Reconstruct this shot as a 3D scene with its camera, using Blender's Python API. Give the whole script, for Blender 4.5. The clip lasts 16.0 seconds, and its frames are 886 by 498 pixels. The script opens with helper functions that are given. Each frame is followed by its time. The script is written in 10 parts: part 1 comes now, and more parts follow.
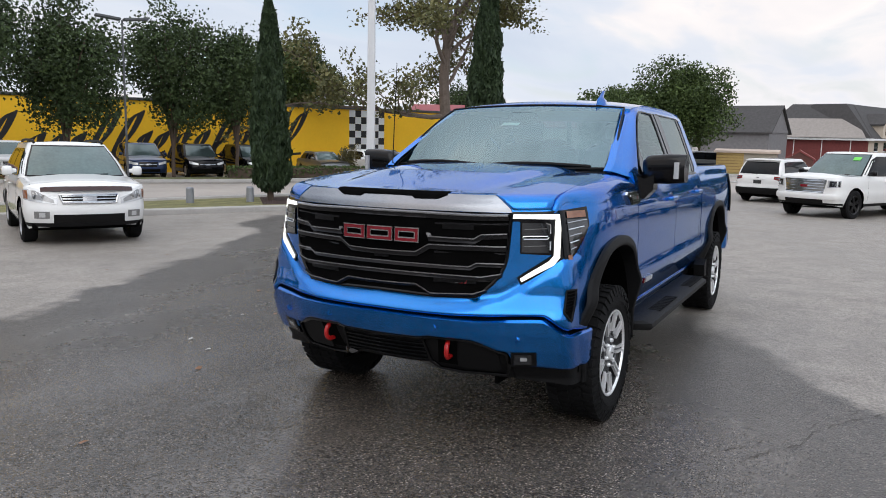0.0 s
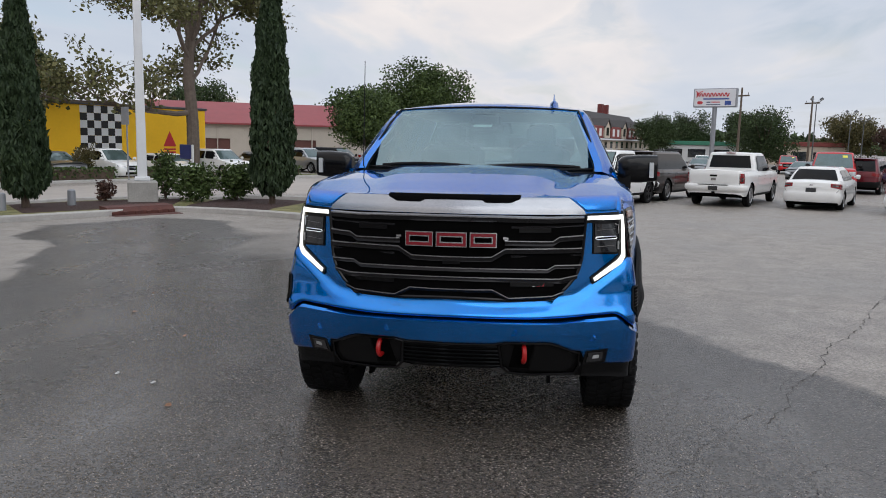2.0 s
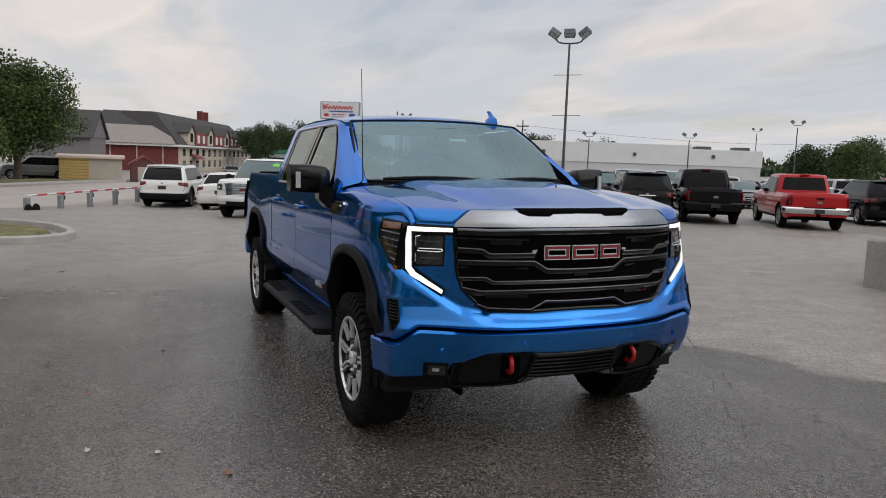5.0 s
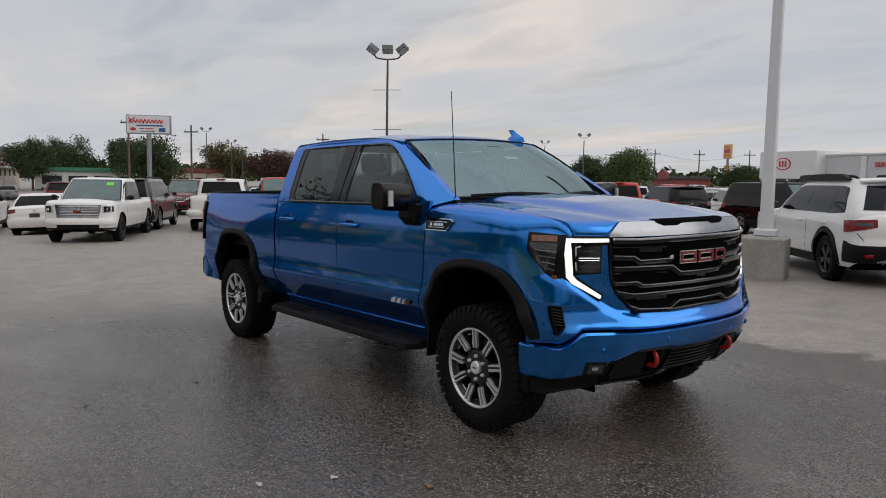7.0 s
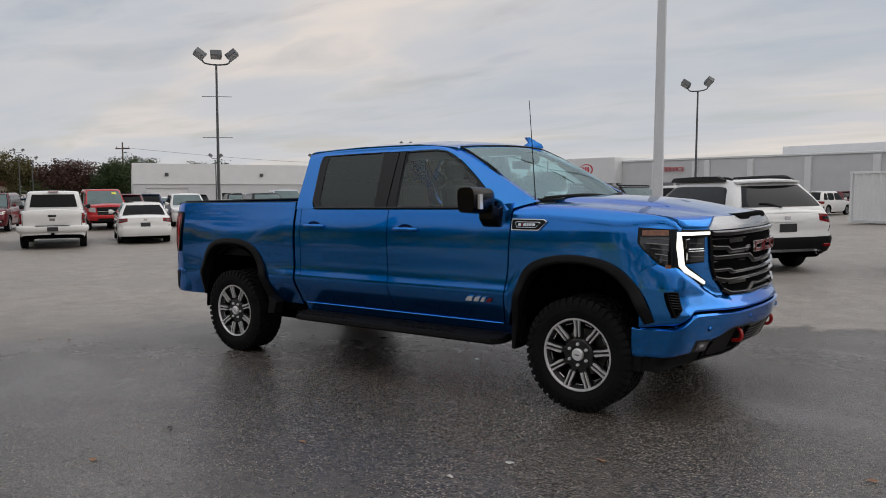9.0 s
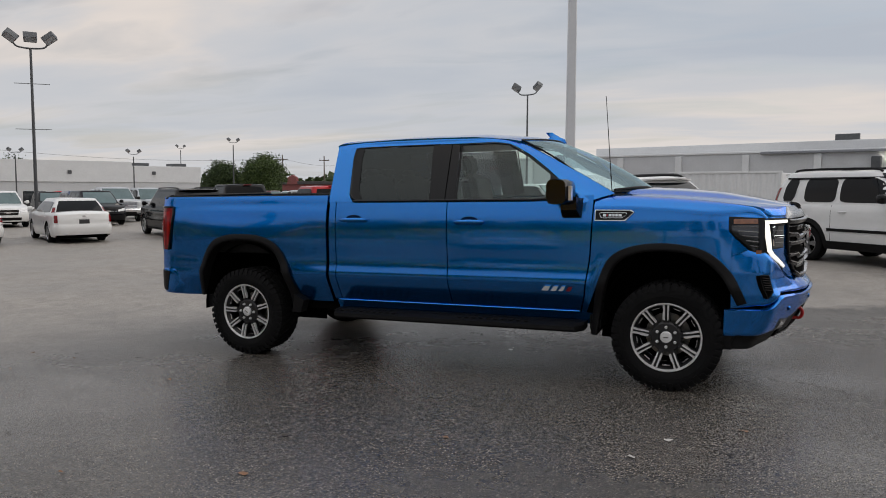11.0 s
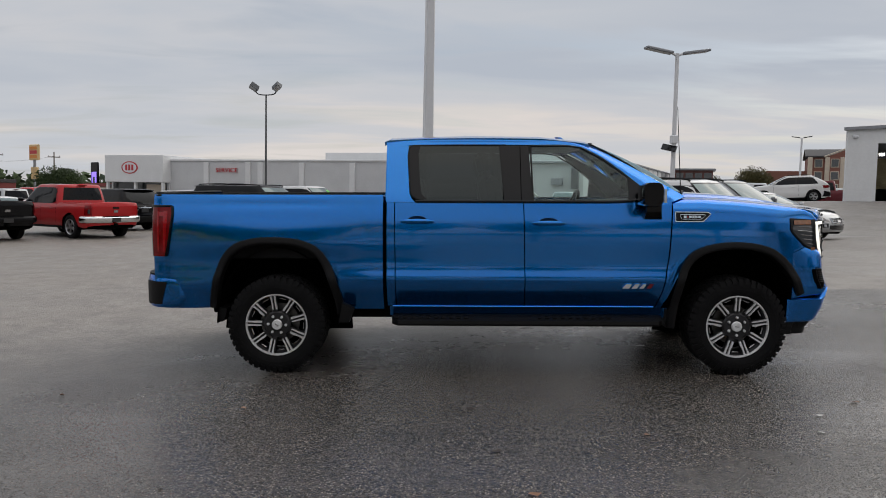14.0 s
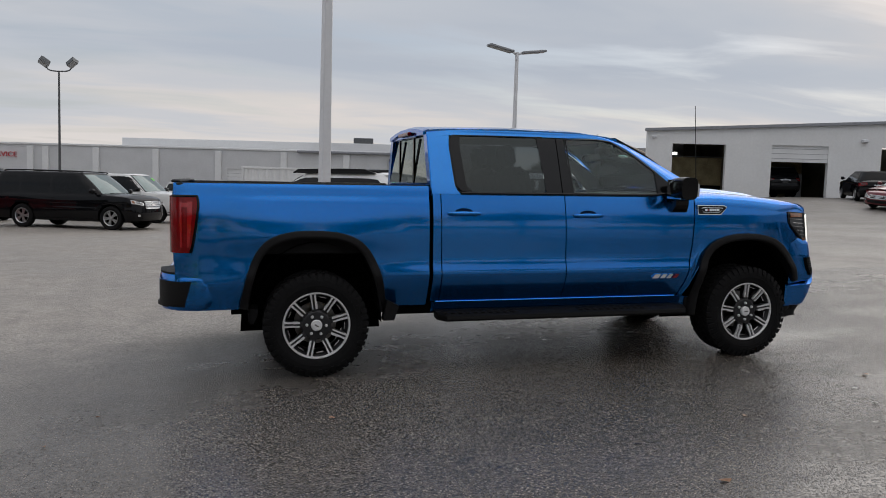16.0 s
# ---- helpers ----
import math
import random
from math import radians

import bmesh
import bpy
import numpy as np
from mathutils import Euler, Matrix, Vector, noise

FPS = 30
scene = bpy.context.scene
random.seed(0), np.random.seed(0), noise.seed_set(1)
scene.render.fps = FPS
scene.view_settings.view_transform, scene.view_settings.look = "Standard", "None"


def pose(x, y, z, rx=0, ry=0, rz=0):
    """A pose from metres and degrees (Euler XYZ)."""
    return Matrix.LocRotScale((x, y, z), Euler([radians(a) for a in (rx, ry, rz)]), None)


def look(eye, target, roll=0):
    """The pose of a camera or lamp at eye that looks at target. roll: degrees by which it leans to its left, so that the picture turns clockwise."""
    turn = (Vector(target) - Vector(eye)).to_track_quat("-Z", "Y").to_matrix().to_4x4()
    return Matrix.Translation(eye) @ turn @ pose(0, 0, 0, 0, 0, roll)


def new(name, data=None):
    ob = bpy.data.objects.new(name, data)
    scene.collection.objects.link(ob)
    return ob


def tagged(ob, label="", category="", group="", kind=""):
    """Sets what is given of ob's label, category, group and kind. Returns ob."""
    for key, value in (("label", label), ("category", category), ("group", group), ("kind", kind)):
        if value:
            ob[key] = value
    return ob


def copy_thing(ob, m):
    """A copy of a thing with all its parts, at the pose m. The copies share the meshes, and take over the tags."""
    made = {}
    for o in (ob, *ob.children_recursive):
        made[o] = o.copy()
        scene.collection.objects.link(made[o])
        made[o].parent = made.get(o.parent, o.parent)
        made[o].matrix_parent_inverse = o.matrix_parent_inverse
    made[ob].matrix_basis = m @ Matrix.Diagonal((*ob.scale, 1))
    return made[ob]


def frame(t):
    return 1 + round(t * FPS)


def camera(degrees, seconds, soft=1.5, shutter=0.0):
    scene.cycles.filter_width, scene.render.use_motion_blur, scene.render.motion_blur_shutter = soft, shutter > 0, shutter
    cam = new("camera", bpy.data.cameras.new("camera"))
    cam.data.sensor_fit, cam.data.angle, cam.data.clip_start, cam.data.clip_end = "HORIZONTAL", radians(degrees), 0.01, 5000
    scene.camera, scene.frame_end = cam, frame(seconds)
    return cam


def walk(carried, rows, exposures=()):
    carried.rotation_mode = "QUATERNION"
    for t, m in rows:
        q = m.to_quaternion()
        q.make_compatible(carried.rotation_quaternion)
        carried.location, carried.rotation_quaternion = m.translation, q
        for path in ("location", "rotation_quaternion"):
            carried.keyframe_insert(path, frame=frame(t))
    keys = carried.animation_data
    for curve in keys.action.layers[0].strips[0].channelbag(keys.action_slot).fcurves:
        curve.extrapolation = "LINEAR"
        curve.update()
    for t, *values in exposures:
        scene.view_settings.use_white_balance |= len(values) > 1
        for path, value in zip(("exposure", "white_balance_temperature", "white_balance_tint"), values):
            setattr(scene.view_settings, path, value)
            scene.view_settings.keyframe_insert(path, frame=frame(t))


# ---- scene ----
# Car lot at dusk under a broken overcast: one blue pickup on a wet apron, the camera walks round its nose and right flank.
cam = camera(61.0, 16.0, 0.95)
PATH = [
    (0, (6.109, 2.126, 1.702), (4.366, 1.192, 1.403), 1.3),
    (0.5, (6.293, 1.747, 1.696), (4.489, 0.936, 1.402), 1.3),
    (1, (6.404, 1.339, 1.7), (4.541, 0.673, 1.406), 1.1),
    (1.5, (6.528, 0.905, 1.699), (4.608, 0.427, 1.408), 1.1),
    (2, (6.548, 0.463, 1.688), (4.587, 0.191, 1.4), 1.4),
    (2.5, (6.578, 0.007, 1.673), (4.599, -0.062, 1.39), 1.8),
    (3, (6.582, -0.422, 1.672), (4.605, -0.306, 1.395), 1.8),
    (3.5, (6.526, -0.874, 1.685), (4.564, -0.584, 1.424), 2.0),
    (4, (6.488, -1.343, 1.685), (4.557, -0.882, 1.438), 2.2),
    (4.5, (6.342, -1.777, 1.66), (4.455, -1.158, 1.418), 2.2),
    (7, (5.397, -4.044, 1.618), (3.83, -2.814, 1.433), 1.0),
    (7.5, (5.147, -4.496, 1.598), (3.663, -3.168, 1.418), 0.9),
    (8, (4.849, -4.867, 1.577), (3.452, -3.445, 1.405), 0.8),
    (8.5, (4.536, -5.253, 1.576), (3.232, -3.746, 1.416), 0.6),
    (9, (4.218, -5.61, 1.568), (3.01, -4.024, 1.41), 0.1),
    (11.5, (2.01, -6.763, 1.505), (1.347, -4.883, 1.351), 0.7),
    (12, (1.516, -6.885, 1.512), (0.983, -4.963, 1.363), 1.1),
    (12.5, (1.031, -7.015, 1.509), (0.625, -5.063, 1.357), 1.0),
    (13, (0.533, -7.038, 1.498), (0.246, -5.064, 1.356), 1.0),
    (13.5, (0.025, -7.092, 1.471), (-0.137, -5.104, 1.335), 1.1),
    (14, (-0.459, -7.07, 1.45), (-0.483, -5.076, 1.309), 1.1),
    (14.5, (-0.965, -7.018, 1.439), (-0.849, -5.026, 1.299), 1.4),
    (15, (-1.464, -6.967, 1.439), (-1.22, -4.987, 1.293), 1.4),
    (15.5, (-1.931, -6.807, 1.436), (-1.556, -4.848, 1.285), 1.5),
    (16, (-2.414, -6.667, 1.409), (-1.903, -4.74, 1.257), 1.7),
]
walk(cam, [(t, look(eye, target, roll)) for t, eye, target, roll in PATH], exposures=[(0.0, 0.49, 6200, 10), (1.0, 0.38, 6200, 10), (2.5, 0.20, 6220, 10), (4.5, 0.12, 6450, 10), (7.0, 0.0, 6620, 10), (12.0, 0.0, 6620, 10), (16.0, -0.02, 6500, 10)])

# ---- light ----
SUN_EL, SUN_AZ = 38.0, 35.0
world = bpy.data.worlds.new("overcast_sky")
scene.world = world
world.use_nodes = True


def build_sky(nt):
    nt.nodes.clear()
    add, link = nt.nodes.new, nt.links.new
    out, bg = add("ShaderNodeOutputWorld"), add("ShaderNodeBackground")
    sky = add("ShaderNodeTexSky")
    sky.sky_type, sky.sun_disc = "NISHITA", False
    sky.sun_elevation, sky.sun_rotation = radians(SUN_EL), radians(90 - SUN_AZ)
    sky.dust_density, sky.air_density = 2.0, 1.0
    coord, sep = add("ShaderNodeTexCoord"), add("ShaderNodeSeparateXYZ")
    link(coord.outputs["Generated"], sep.inputs[0])

    def m(op, a, b):
        n = add("ShaderNodeMath")
        n.operation = op
        for i, v in enumerate((a, b)):
            if isinstance(v, (int, float)):
                n.inputs[i].default_value = v
            else:
                link(v, n.inputs[i])
        return n.outputs[0]

    up = m("MAXIMUM", sep.outputs[2], 0.0)
    deep = m("ADD", up, 0.10)
    flat = add("ShaderNodeCombineXYZ")
    link(m("DIVIDE", sep.outputs[0], deep), flat.inputs[0])
    link(m("DIVIDE", sep.outputs[1], deep), flat.inputs[1])
    turn = add("ShaderNodeMapping")
    turn.inputs["Rotation"].default_value = (0, 0, radians(-28))
    turn.inputs["Scale"].default_value = (0.36, 0.80, 1.0)
    link(flat.outputs[0], turn.inputs[0])

    def noise_node(scale, detail, rough, dist):
        n = add("ShaderNodeTexNoise")
        n.inputs["Scale"].default_value, n.inputs["Detail"].default_value = scale, detail
        n.inputs["Roughness"].default_value, n.inputs["Distortion"].default_value = rough, dist
        link(turn.outputs[0], n.inputs["Vector"])
        return n.outputs["Fac"]

    big, fine = noise_node(0.66, 5, 0.50, 0.35), noise_node(2.1, 6, 0.52, 0.5)
    mixed = m("ADD", m("MULTIPLY", big, 0.76), m("MULTIPLY", fine, 0.24))
    ramp = add("ShaderNodeValToRGB")
    e = ramp.color_ramp.elements
    e[0].position, e[0].color = 0.36, (0.415, 0.455, 0.520, 1)
    e[1].position, e[1].color = 0.62, (0.72, 0.655, 0.61, 1)
    for pos, col in ((0.44, (0.470, 0.500, 0.550, 1)), (0.51, (0.53, 0.538, 0.566, 1)), (0.56, (0.65, 0.605, 0.58, 1))):
        el = e.new(pos)
        el.color = col
    link(mixed, ramp.inputs[0])
    gap = add("ShaderNodeValToRGB")
    gap.color_ramp.elements[0].position, gap.color_ramp.elements[1].position = 0.50, 0.66
    gap.color_ramp.elements[1].color = (0.45, 0.45, 0.45, 1)
    link(fine, gap.inputs[0])
    dim = add("ShaderNodeMixRGB")
    dim.blend_type = "MULTIPLY"
    dim.inputs[0].default_value = 1.0
    link(sky.outputs[0], dim.inputs[1])
    dim.inputs[2].default_value = (0.085, 0.085, 0.085, 1)
    mix = add("ShaderNodeMixRGB")
    link(gap.outputs[0], mix.inputs[0])
    link(ramp.outputs[0], mix.inputs[1])
    link(dim.outputs[0], mix.inputs[2])
    # a paler veil low over the horizon
    veil = add("ShaderNodeMapRange")
    link(up, veil.inputs[0])
    veil.inputs[1].default_value, veil.inputs[2].default_value = 0.0, 0.16
    veil.inputs[3].default_value, veil.inputs[4].default_value = 0.55, 0.0
    haze = add("ShaderNodeMixRGB")
    link(veil.outputs[0], haze.inputs[0])
    link(mix.outputs[0], haze.inputs[1])
    haze.inputs[2].default_value = (0.56, 0.565, 0.58, 1)
    link(haze.outputs[0], bg.inputs[0])
    # an overcast dome is brightest overhead
    dome = add("ShaderNodeMapRange")
    dome.interpolation_type = "SMOOTHSTEP"
    link(up, dome.inputs[0])
    dome.inputs[1].default_value, dome.inputs[2].default_value = 0.30, 0.85
    dome.inputs[3].default_value, dome.inputs[4].default_value = 1.10, 1.9
    link(dome.outputs[0], bg.inputs[1])
    link(bg.outputs[0], out.inputs[0])


build_sky(world.node_tree)
sun = new("sun", bpy.data.lights.new("sun", "SUN"))
sun.data.energy, sun.data.angle, sun.data.color = 0.9, radians(60), (1.0, 0.94, 0.86)
sun.matrix_world = look((60 * math.cos(radians(SUN_AZ)), 60 * math.sin(radians(SUN_AZ)), 60 * math.tan(radians(SUN_EL))), (0, 0, 0))
scene.view_settings.exposure = 0.0


# ---- mesh helpers ----
def solid(name, V, F, material, parent=None, smooth=30.0, label=""):
    me = bpy.data.meshes.new(name)
    me.from_pydata([tuple(map(float, v)) for v in V], [], F)
    me.validate()
    if smooth:
        me.shade_smooth()
        me.set_sharp_from_angle(angle=radians(smooth))
    mats = material if isinstance(material, (list, tuple)) else [material]
    for one in mats:
        me.materials.append(one)
    ob = new(name, me)
    if parent is not None:
        ob.parent = parent
    if label:
        ob["label"] = label
    return ob


def fixed_normals(ob):
    bm = bmesh.new()
    bm.from_mesh(ob.data)
    bmesh.ops.recalc_face_normals(bm, faces=bm.faces)
    bm.to_mesh(ob.data)
    bm.free()
    return ob


def joined(*shapes):
    V, F = [], []
    for v, f in shapes:
        n = len(V)
        V += list(v)
        F += [tuple(i + n for i in q) for q in f]
    return V, F


def moved(shape, m):
    return [tuple(m @ Vector(v)) for v in shape[0]], shape[1]


def flipped(shape):
    """The mirror image across the middle plane y = 0."""
    return [(x, -y, z) for x, y, z in shape[0]], [tuple(reversed(f)) for f in shape[1]]


def both(shape):
    return joined(shape, flipped(shape))


def box(x0, x1, y0, y1, z0, z1, b=0.0):
    """A box with its edges chamfered by b."""
    if b <= 0:
        V = [(x, y, z) for z in (z0, z1) for y in (y0, y1) for x in (x0, x1)]
        return V, [(0, 2, 3, 1), (4, 5, 7, 6), (0, 1, 5, 4), (2, 6, 7, 3), (0, 4, 6, 2), (1, 3, 7, 5)]
    b = min(b, (x1 - x0) * 0.49, (y1 - y0) * 0.49, (z1 - z0) * 0.49)
    rings = []
    for z, s in ((z0, b), (z0 + b, 0), (z1 - b, 0), (z1, b)):
        xa, xb, ya, yb = x0 + s, x1 - s, y0 + s, y1 - s
        rings.append([(xa + b, ya, z), (xb - b, ya, z), (xb, ya + b, z), (xb, yb - b, z), (xb - b, yb, z), (xa + b, yb, z), (xa, yb - b, z), (xa, ya + b, z)])
    return lofted(rings, closed=True, caps=True)


def lofted(rings, closed=True, caps=False):
    V, F, n = [p for r in rings for p in r], [], len(rings[0])
    for i in range(len(rings) - 1):
        for j in range(n if closed else n - 1):
            a, b = i * n + j, i * n + (j + 1) % n
            F.append((a, b, b + n, a + n))
    if caps:
        F.append(tuple(reversed(range(n))))
        F.append(tuple(range((len(rings) - 1) * n, len(rings) * n)))
    return V, F


def sheet(fn, nu, nv):
    """A grid of fn(u, v), u and v from 0 to 1."""
    V = [fn(i / nu, j / nv) for i in range(nu + 1) for j in range(nv + 1)]
    F = [(i * (nv + 1) + j, (i + 1) * (nv + 1) + j, (i + 1) * (nv + 1) + j + 1, i * (nv + 1) + j + 1) for i in range(nu) for j in range(nv)]
    return V, F


def slab(fn, nu, nv, depth):
    """A grid of fn(u, v) made solid: the same grid once more, moved by the vector depth, and the rim between them."""
    V, F = sheet(fn, nu, nv)
    n, d = len(V), Vector(depth)
    V2 = [tuple(Vector(v) + d) for v in V]
    rim = [i * (nv + 1) for i in range(nu + 1)] + [nu * (nv + 1) + j for j in range(1, nv + 1)]
    rim += [i * (nv + 1) + nv for i in range(nu - 1, -1, -1)] + [j for j in range(nv - 1, 0, -1)]
    F2 = [tuple(i + n for i in reversed(f)) for f in F]
    R = [(a, rim[(k + 1) % len(rim)], rim[(k + 1) % len(rim)] + n, a + n) for k, a in enumerate(rim)]
    return list(V) + V2, F + F2 + [tuple(reversed(r)) for r in R]


def tube(path, r, seg=8, r1=None, caps=True):
    """A round bar along a path of points; r1: the radius at its end."""
    P = [Vector(p) for p in path]
    rings, side = [], None
    for i, p in enumerate(P):
        way = (P[min(i + 1, len(P) - 1)] - P[max(i - 1, 0)]).normalized()
        if side is None:
            side = way.orthogonal().normalized()
        side = (side - way * side.dot(way)).normalized()
        over = way.cross(side)
        rad = r if r1 is None else r + (r1 - r) * i / (len(P) - 1)
        rings.append([tuple(p + (side * math.cos(a) + over * math.sin(a)) * rad) for a in (2 * math.pi * k / seg for k in range(seg))])
    return lofted(rings, True, caps)


def lathe(profile, seg=32, closed=False):
    """Profile rows (radius, along) turned round the y axis."""
    rings = [[(r * math.cos(a), y, r * math.sin(a)) for r, y in profile] for a in (2 * math.pi * k / seg for k in range(seg))]
    n, V, F = len(profile), [p for r in rings for p in r], []
    for i in range(seg):
        for j in range(n if closed else n - 1):
            a, b = i * n + j, i * n + (j + 1) % n
            c, d = ((i + 1) % seg) * n + (j + 1) % n, ((i + 1) % seg) * n + j
            F.append((a, b, c, d))
    return V, F


def prism(outline, depth, at=lambda a, b, c: (a, c, b)):
    """A flat outline of points (a, b) made solid: c runs from 0 to depth; at() lays it into space."""
    n = len(outline)
    V = [at(a, b, 0) for a, b in outline] + [at(a, b, depth) for a, b in outline]
    F = [tuple(range(n)), tuple(reversed(range(n, 2 * n)))] + [(i + n, (i + 1) % n + n, (i + 1) % n, i) for i in range(n)]
    return V, F


def curve(points, n):
    """n + 1 points of a smooth line through points (any dimension), evenly in their order."""
    P = np.array(points, float)
    t = np.linspace(0, len(P) - 1, n + 1)
    i = np.clip(t.astype(int), 0, len(P) - 2)
    f = (t - i)[:, None]
    a, b, c, d = P[np.maximum(i - 1, 0)], P[i], P[i + 1], P[np.minimum(i + 2, len(P) - 1)]
    return 0.5 * (2 * b + (c - a) * f + (2 * a - 5 * b + 4 * c - d) * f**2 + (3 * b - a - 3 * c + d) * f**3)


def lut(x, *pairs):
    return float(np.interp(x, [p[0] for p in pairs], [p[1] for p in pairs]))


def thing(name, label, category, m=None, group="", kind=""):
    ob = new(name)
    ob.empty_display_size = 0.2
    if m is not None:
        ob.matrix_world = m
    return tagged(ob, label, category, group, kind)


def part(name, shape, material, parent, label="", smooth=30.0, normals=True):
    ob = solid(name, shape[0], shape[1], material, parent, smooth, label)
    return fixed_normals(ob) if normals else ob


# ---- materials ----
def mat(name, color, rough=0.5, metal=0.0, vary=0.12, scale=6.0, bump=0.0, bump_scale=60.0, coat=0.0, tint=None, rvary=0.0, spec=0.5, per_object=0.0):
    """A procedural surface: colour mottled at two scales, roughness and relief to match."""
    m_ = bpy.data.materials.new(name)
    m_.use_nodes = True
    nt = m_.node_tree
    b = nt.nodes["Principled BSDF"]
    add, link = nt.nodes.new, nt.links.new
    b.inputs["Roughness"].default_value, b.inputs["Metallic"].default_value = rough, metal
    b.inputs["Specular IOR Level"].default_value = spec
    b.inputs["Coat Weight"].default_value, b.inputs["Coat Roughness"].default_value = coat, 0.03
    coord = add("ShaderNodeTexCoord")
    n1, n2 = add("ShaderNodeTexNoise"), add("ShaderNodeTexNoise")
    n1.inputs["Scale"].default_value, n1.inputs["Detail"].default_value = scale, 5
    n2.inputs["Scale"].default_value, n2.inputs["Detail"].default_value = scale * 9, 4
    link(coord.outputs["Object"], n1.inputs["Vector"])
    link(coord.outputs["Object"], n2.inputs["Vector"])
    both_n = add("ShaderNodeMath")
    both_n.operation = "MULTIPLY_ADD"
    link(n2.outputs["Fac"], both_n.inputs[0])
    both_n.inputs[1].default_value = 0.45
    half = add("ShaderNodeMath")
    half.operation = "MULTIPLY"
    link(n1.outputs["Fac"], half.inputs[0])
    half.inputs[1].default_value = 0.55
    link(half.outputs[0], both_n.inputs[2])
    ramp = add("ShaderNodeValToRGB")
    dark = [c * (1 - vary) for c in color]
    lite = [min(1.0, c * (1 + vary)) for c in (tint or color)]
    ramp.color_ramp.elements[0].position, ramp.color_ramp.elements[0].color = 0.32, (*dark, 1)
    ramp.color_ramp.elements[1].position, ramp.color_ramp.elements[1].color = 0.68, (*lite, 1)
    link(both_n.outputs[0], ramp.inputs[0])
    last = ramp.outputs[0]
    if per_object:
        info, hsv = add("ShaderNodeObjectInfo"), add("ShaderNodeHueSaturation")
        rng = add("ShaderNodeMapRange")
        link(info.outputs["Random"], rng.inputs[0])
        rng.inputs[3].default_value, rng.inputs[4].default_value = 1 - per_object, 1 + per_object
        link(rng.outputs[0], hsv.inputs["Value"])
        link(last, hsv.inputs["Color"])
        last = hsv.outputs[0]
    link(last, b.inputs["Base Color"])
    if rvary:
        rr = add("ShaderNodeMapRange")
        link(both_n.outputs[0], rr.inputs[0])
        rr.inputs[1].default_value, rr.inputs[2].default_value = 0.3, 0.7
        rr.inputs[3].default_value, rr.inputs[4].default_value = max(0.02, rough - rvary), min(1, rough + rvary)
        link(rr.outputs[0], b.inputs["Roughness"])
    if bump:
        n3, bp = add("ShaderNodeTexNoise"), add("ShaderNodeBump")
        n3.inputs["Scale"].default_value, n3.inputs["Detail"].default_value = bump_scale, 5
        link(coord.outputs["Object"], n3.inputs["Vector"])
        link(n3.outputs["Fac"], bp.inputs["Height"])
        bp.inputs["Strength"].default_value, bp.inputs["Distance"].default_value = bump, 0.02
        link(bp.outputs[0], b.inputs["Normal"])
    return m_


def glowing(name, color, strength):
    m_ = mat(name, color, 0.3, vary=0.02)
    b = m_.node_tree.nodes["Principled BSDF"]
    b.inputs["Emission Color"].default_value, b.inputs["Emission Strength"].default_value = (*color, 1), strength
    return m_


def clear_glass(name, tint, rough=0.0, ior=1.6, sheen=(0.88, 0.97, 0.94)):
    """A thin pane: part of the light goes straight through, tinted, and the surface mirrors as glass does."""
    m_ = bpy.data.materials.new(name)
    m_.use_nodes = True
    nt = m_.node_tree
    nt.nodes.clear()
    add, link = nt.nodes.new, nt.links.new
    out, mix, clear, gloss, fres = (add("ShaderNodeOutputMaterial"), add("ShaderNodeMixShader"), add("ShaderNodeBsdfTransparent"),
                                    add("ShaderNodeBsdfGlossy"), add("ShaderNodeFresnel"))
    clear.inputs[0].default_value = (*tint, 1)
    gloss.inputs["Roughness"].default_value = rough
    gloss.inputs["Color"].default_value = (*sheen, 1)
    fres.inputs["IOR"].default_value = ior
    link(fres.outputs[0], mix.inputs[0])
    link(clear.outputs[0], mix.inputs[1])
    link(gloss.outputs[0], mix.inputs[2])
    link(mix.outputs[0], out.inputs[0])
    return m_


def car_paint(name, color, metal=0.0, flake=0.0, rough=0.35):
    m_ = mat(name, color, rough, metal, 0.03, 2.0, coat=1.0, spec=0.15)
    m_.node_tree.nodes["Principled BSDF"].inputs["Coat IOR"].default_value = 1.38
    if flake:
        nt = m_.node_tree
        b = nt.nodes["Principled BSDF"]
        n = nt.nodes.new("ShaderNodeTexNoise")
        n.inputs["Scale"].default_value, n.inputs["Detail"].default_value = 900, 2
        bp = nt.nodes.new("ShaderNodeBump")
        bp.inputs["Strength"].default_value, bp.inputs["Distance"].default_value = flake, 0.001
        nt.links.new(nt.nodes["Texture Coordinate"].outputs["Object"], n.inputs["Vector"])
        nt.links.new(n.outputs["Fac"], bp.inputs["Height"])
        nt.links.new(bp.outputs[0], b.inputs["Normal"])
    return m_


BLUE = car_paint("blue_metallic_paint", (0.0008, 0.172, 0.57), 0.94, 0.03, 0.20)
WHITE_P = car_paint("white_car_paint", (0.72, 0.72, 0.71))
BLACK_P = car_paint("black_car_paint", (0.004, 0.004, 0.005))
BLUE.node_tree.nodes["Principled BSDF"].inputs["Specular Tint"].default_value = (0.08, 0.42, 0.82, 1)
BLUE.node_tree.nodes["Principled BSDF"].inputs["Coat IOR"].default_value = 1.50
BLACK_P.node_tree.nodes["Principled BSDF"].inputs["Coat Weight"].default_value = 0.7
BLACK_P.node_tree.nodes["Principled BSDF"].inputs["Specular IOR Level"].default_value = 0.0
RED_P = car_paint("red_car_paint", (0.42, 0.012, 0.015), 0.1)
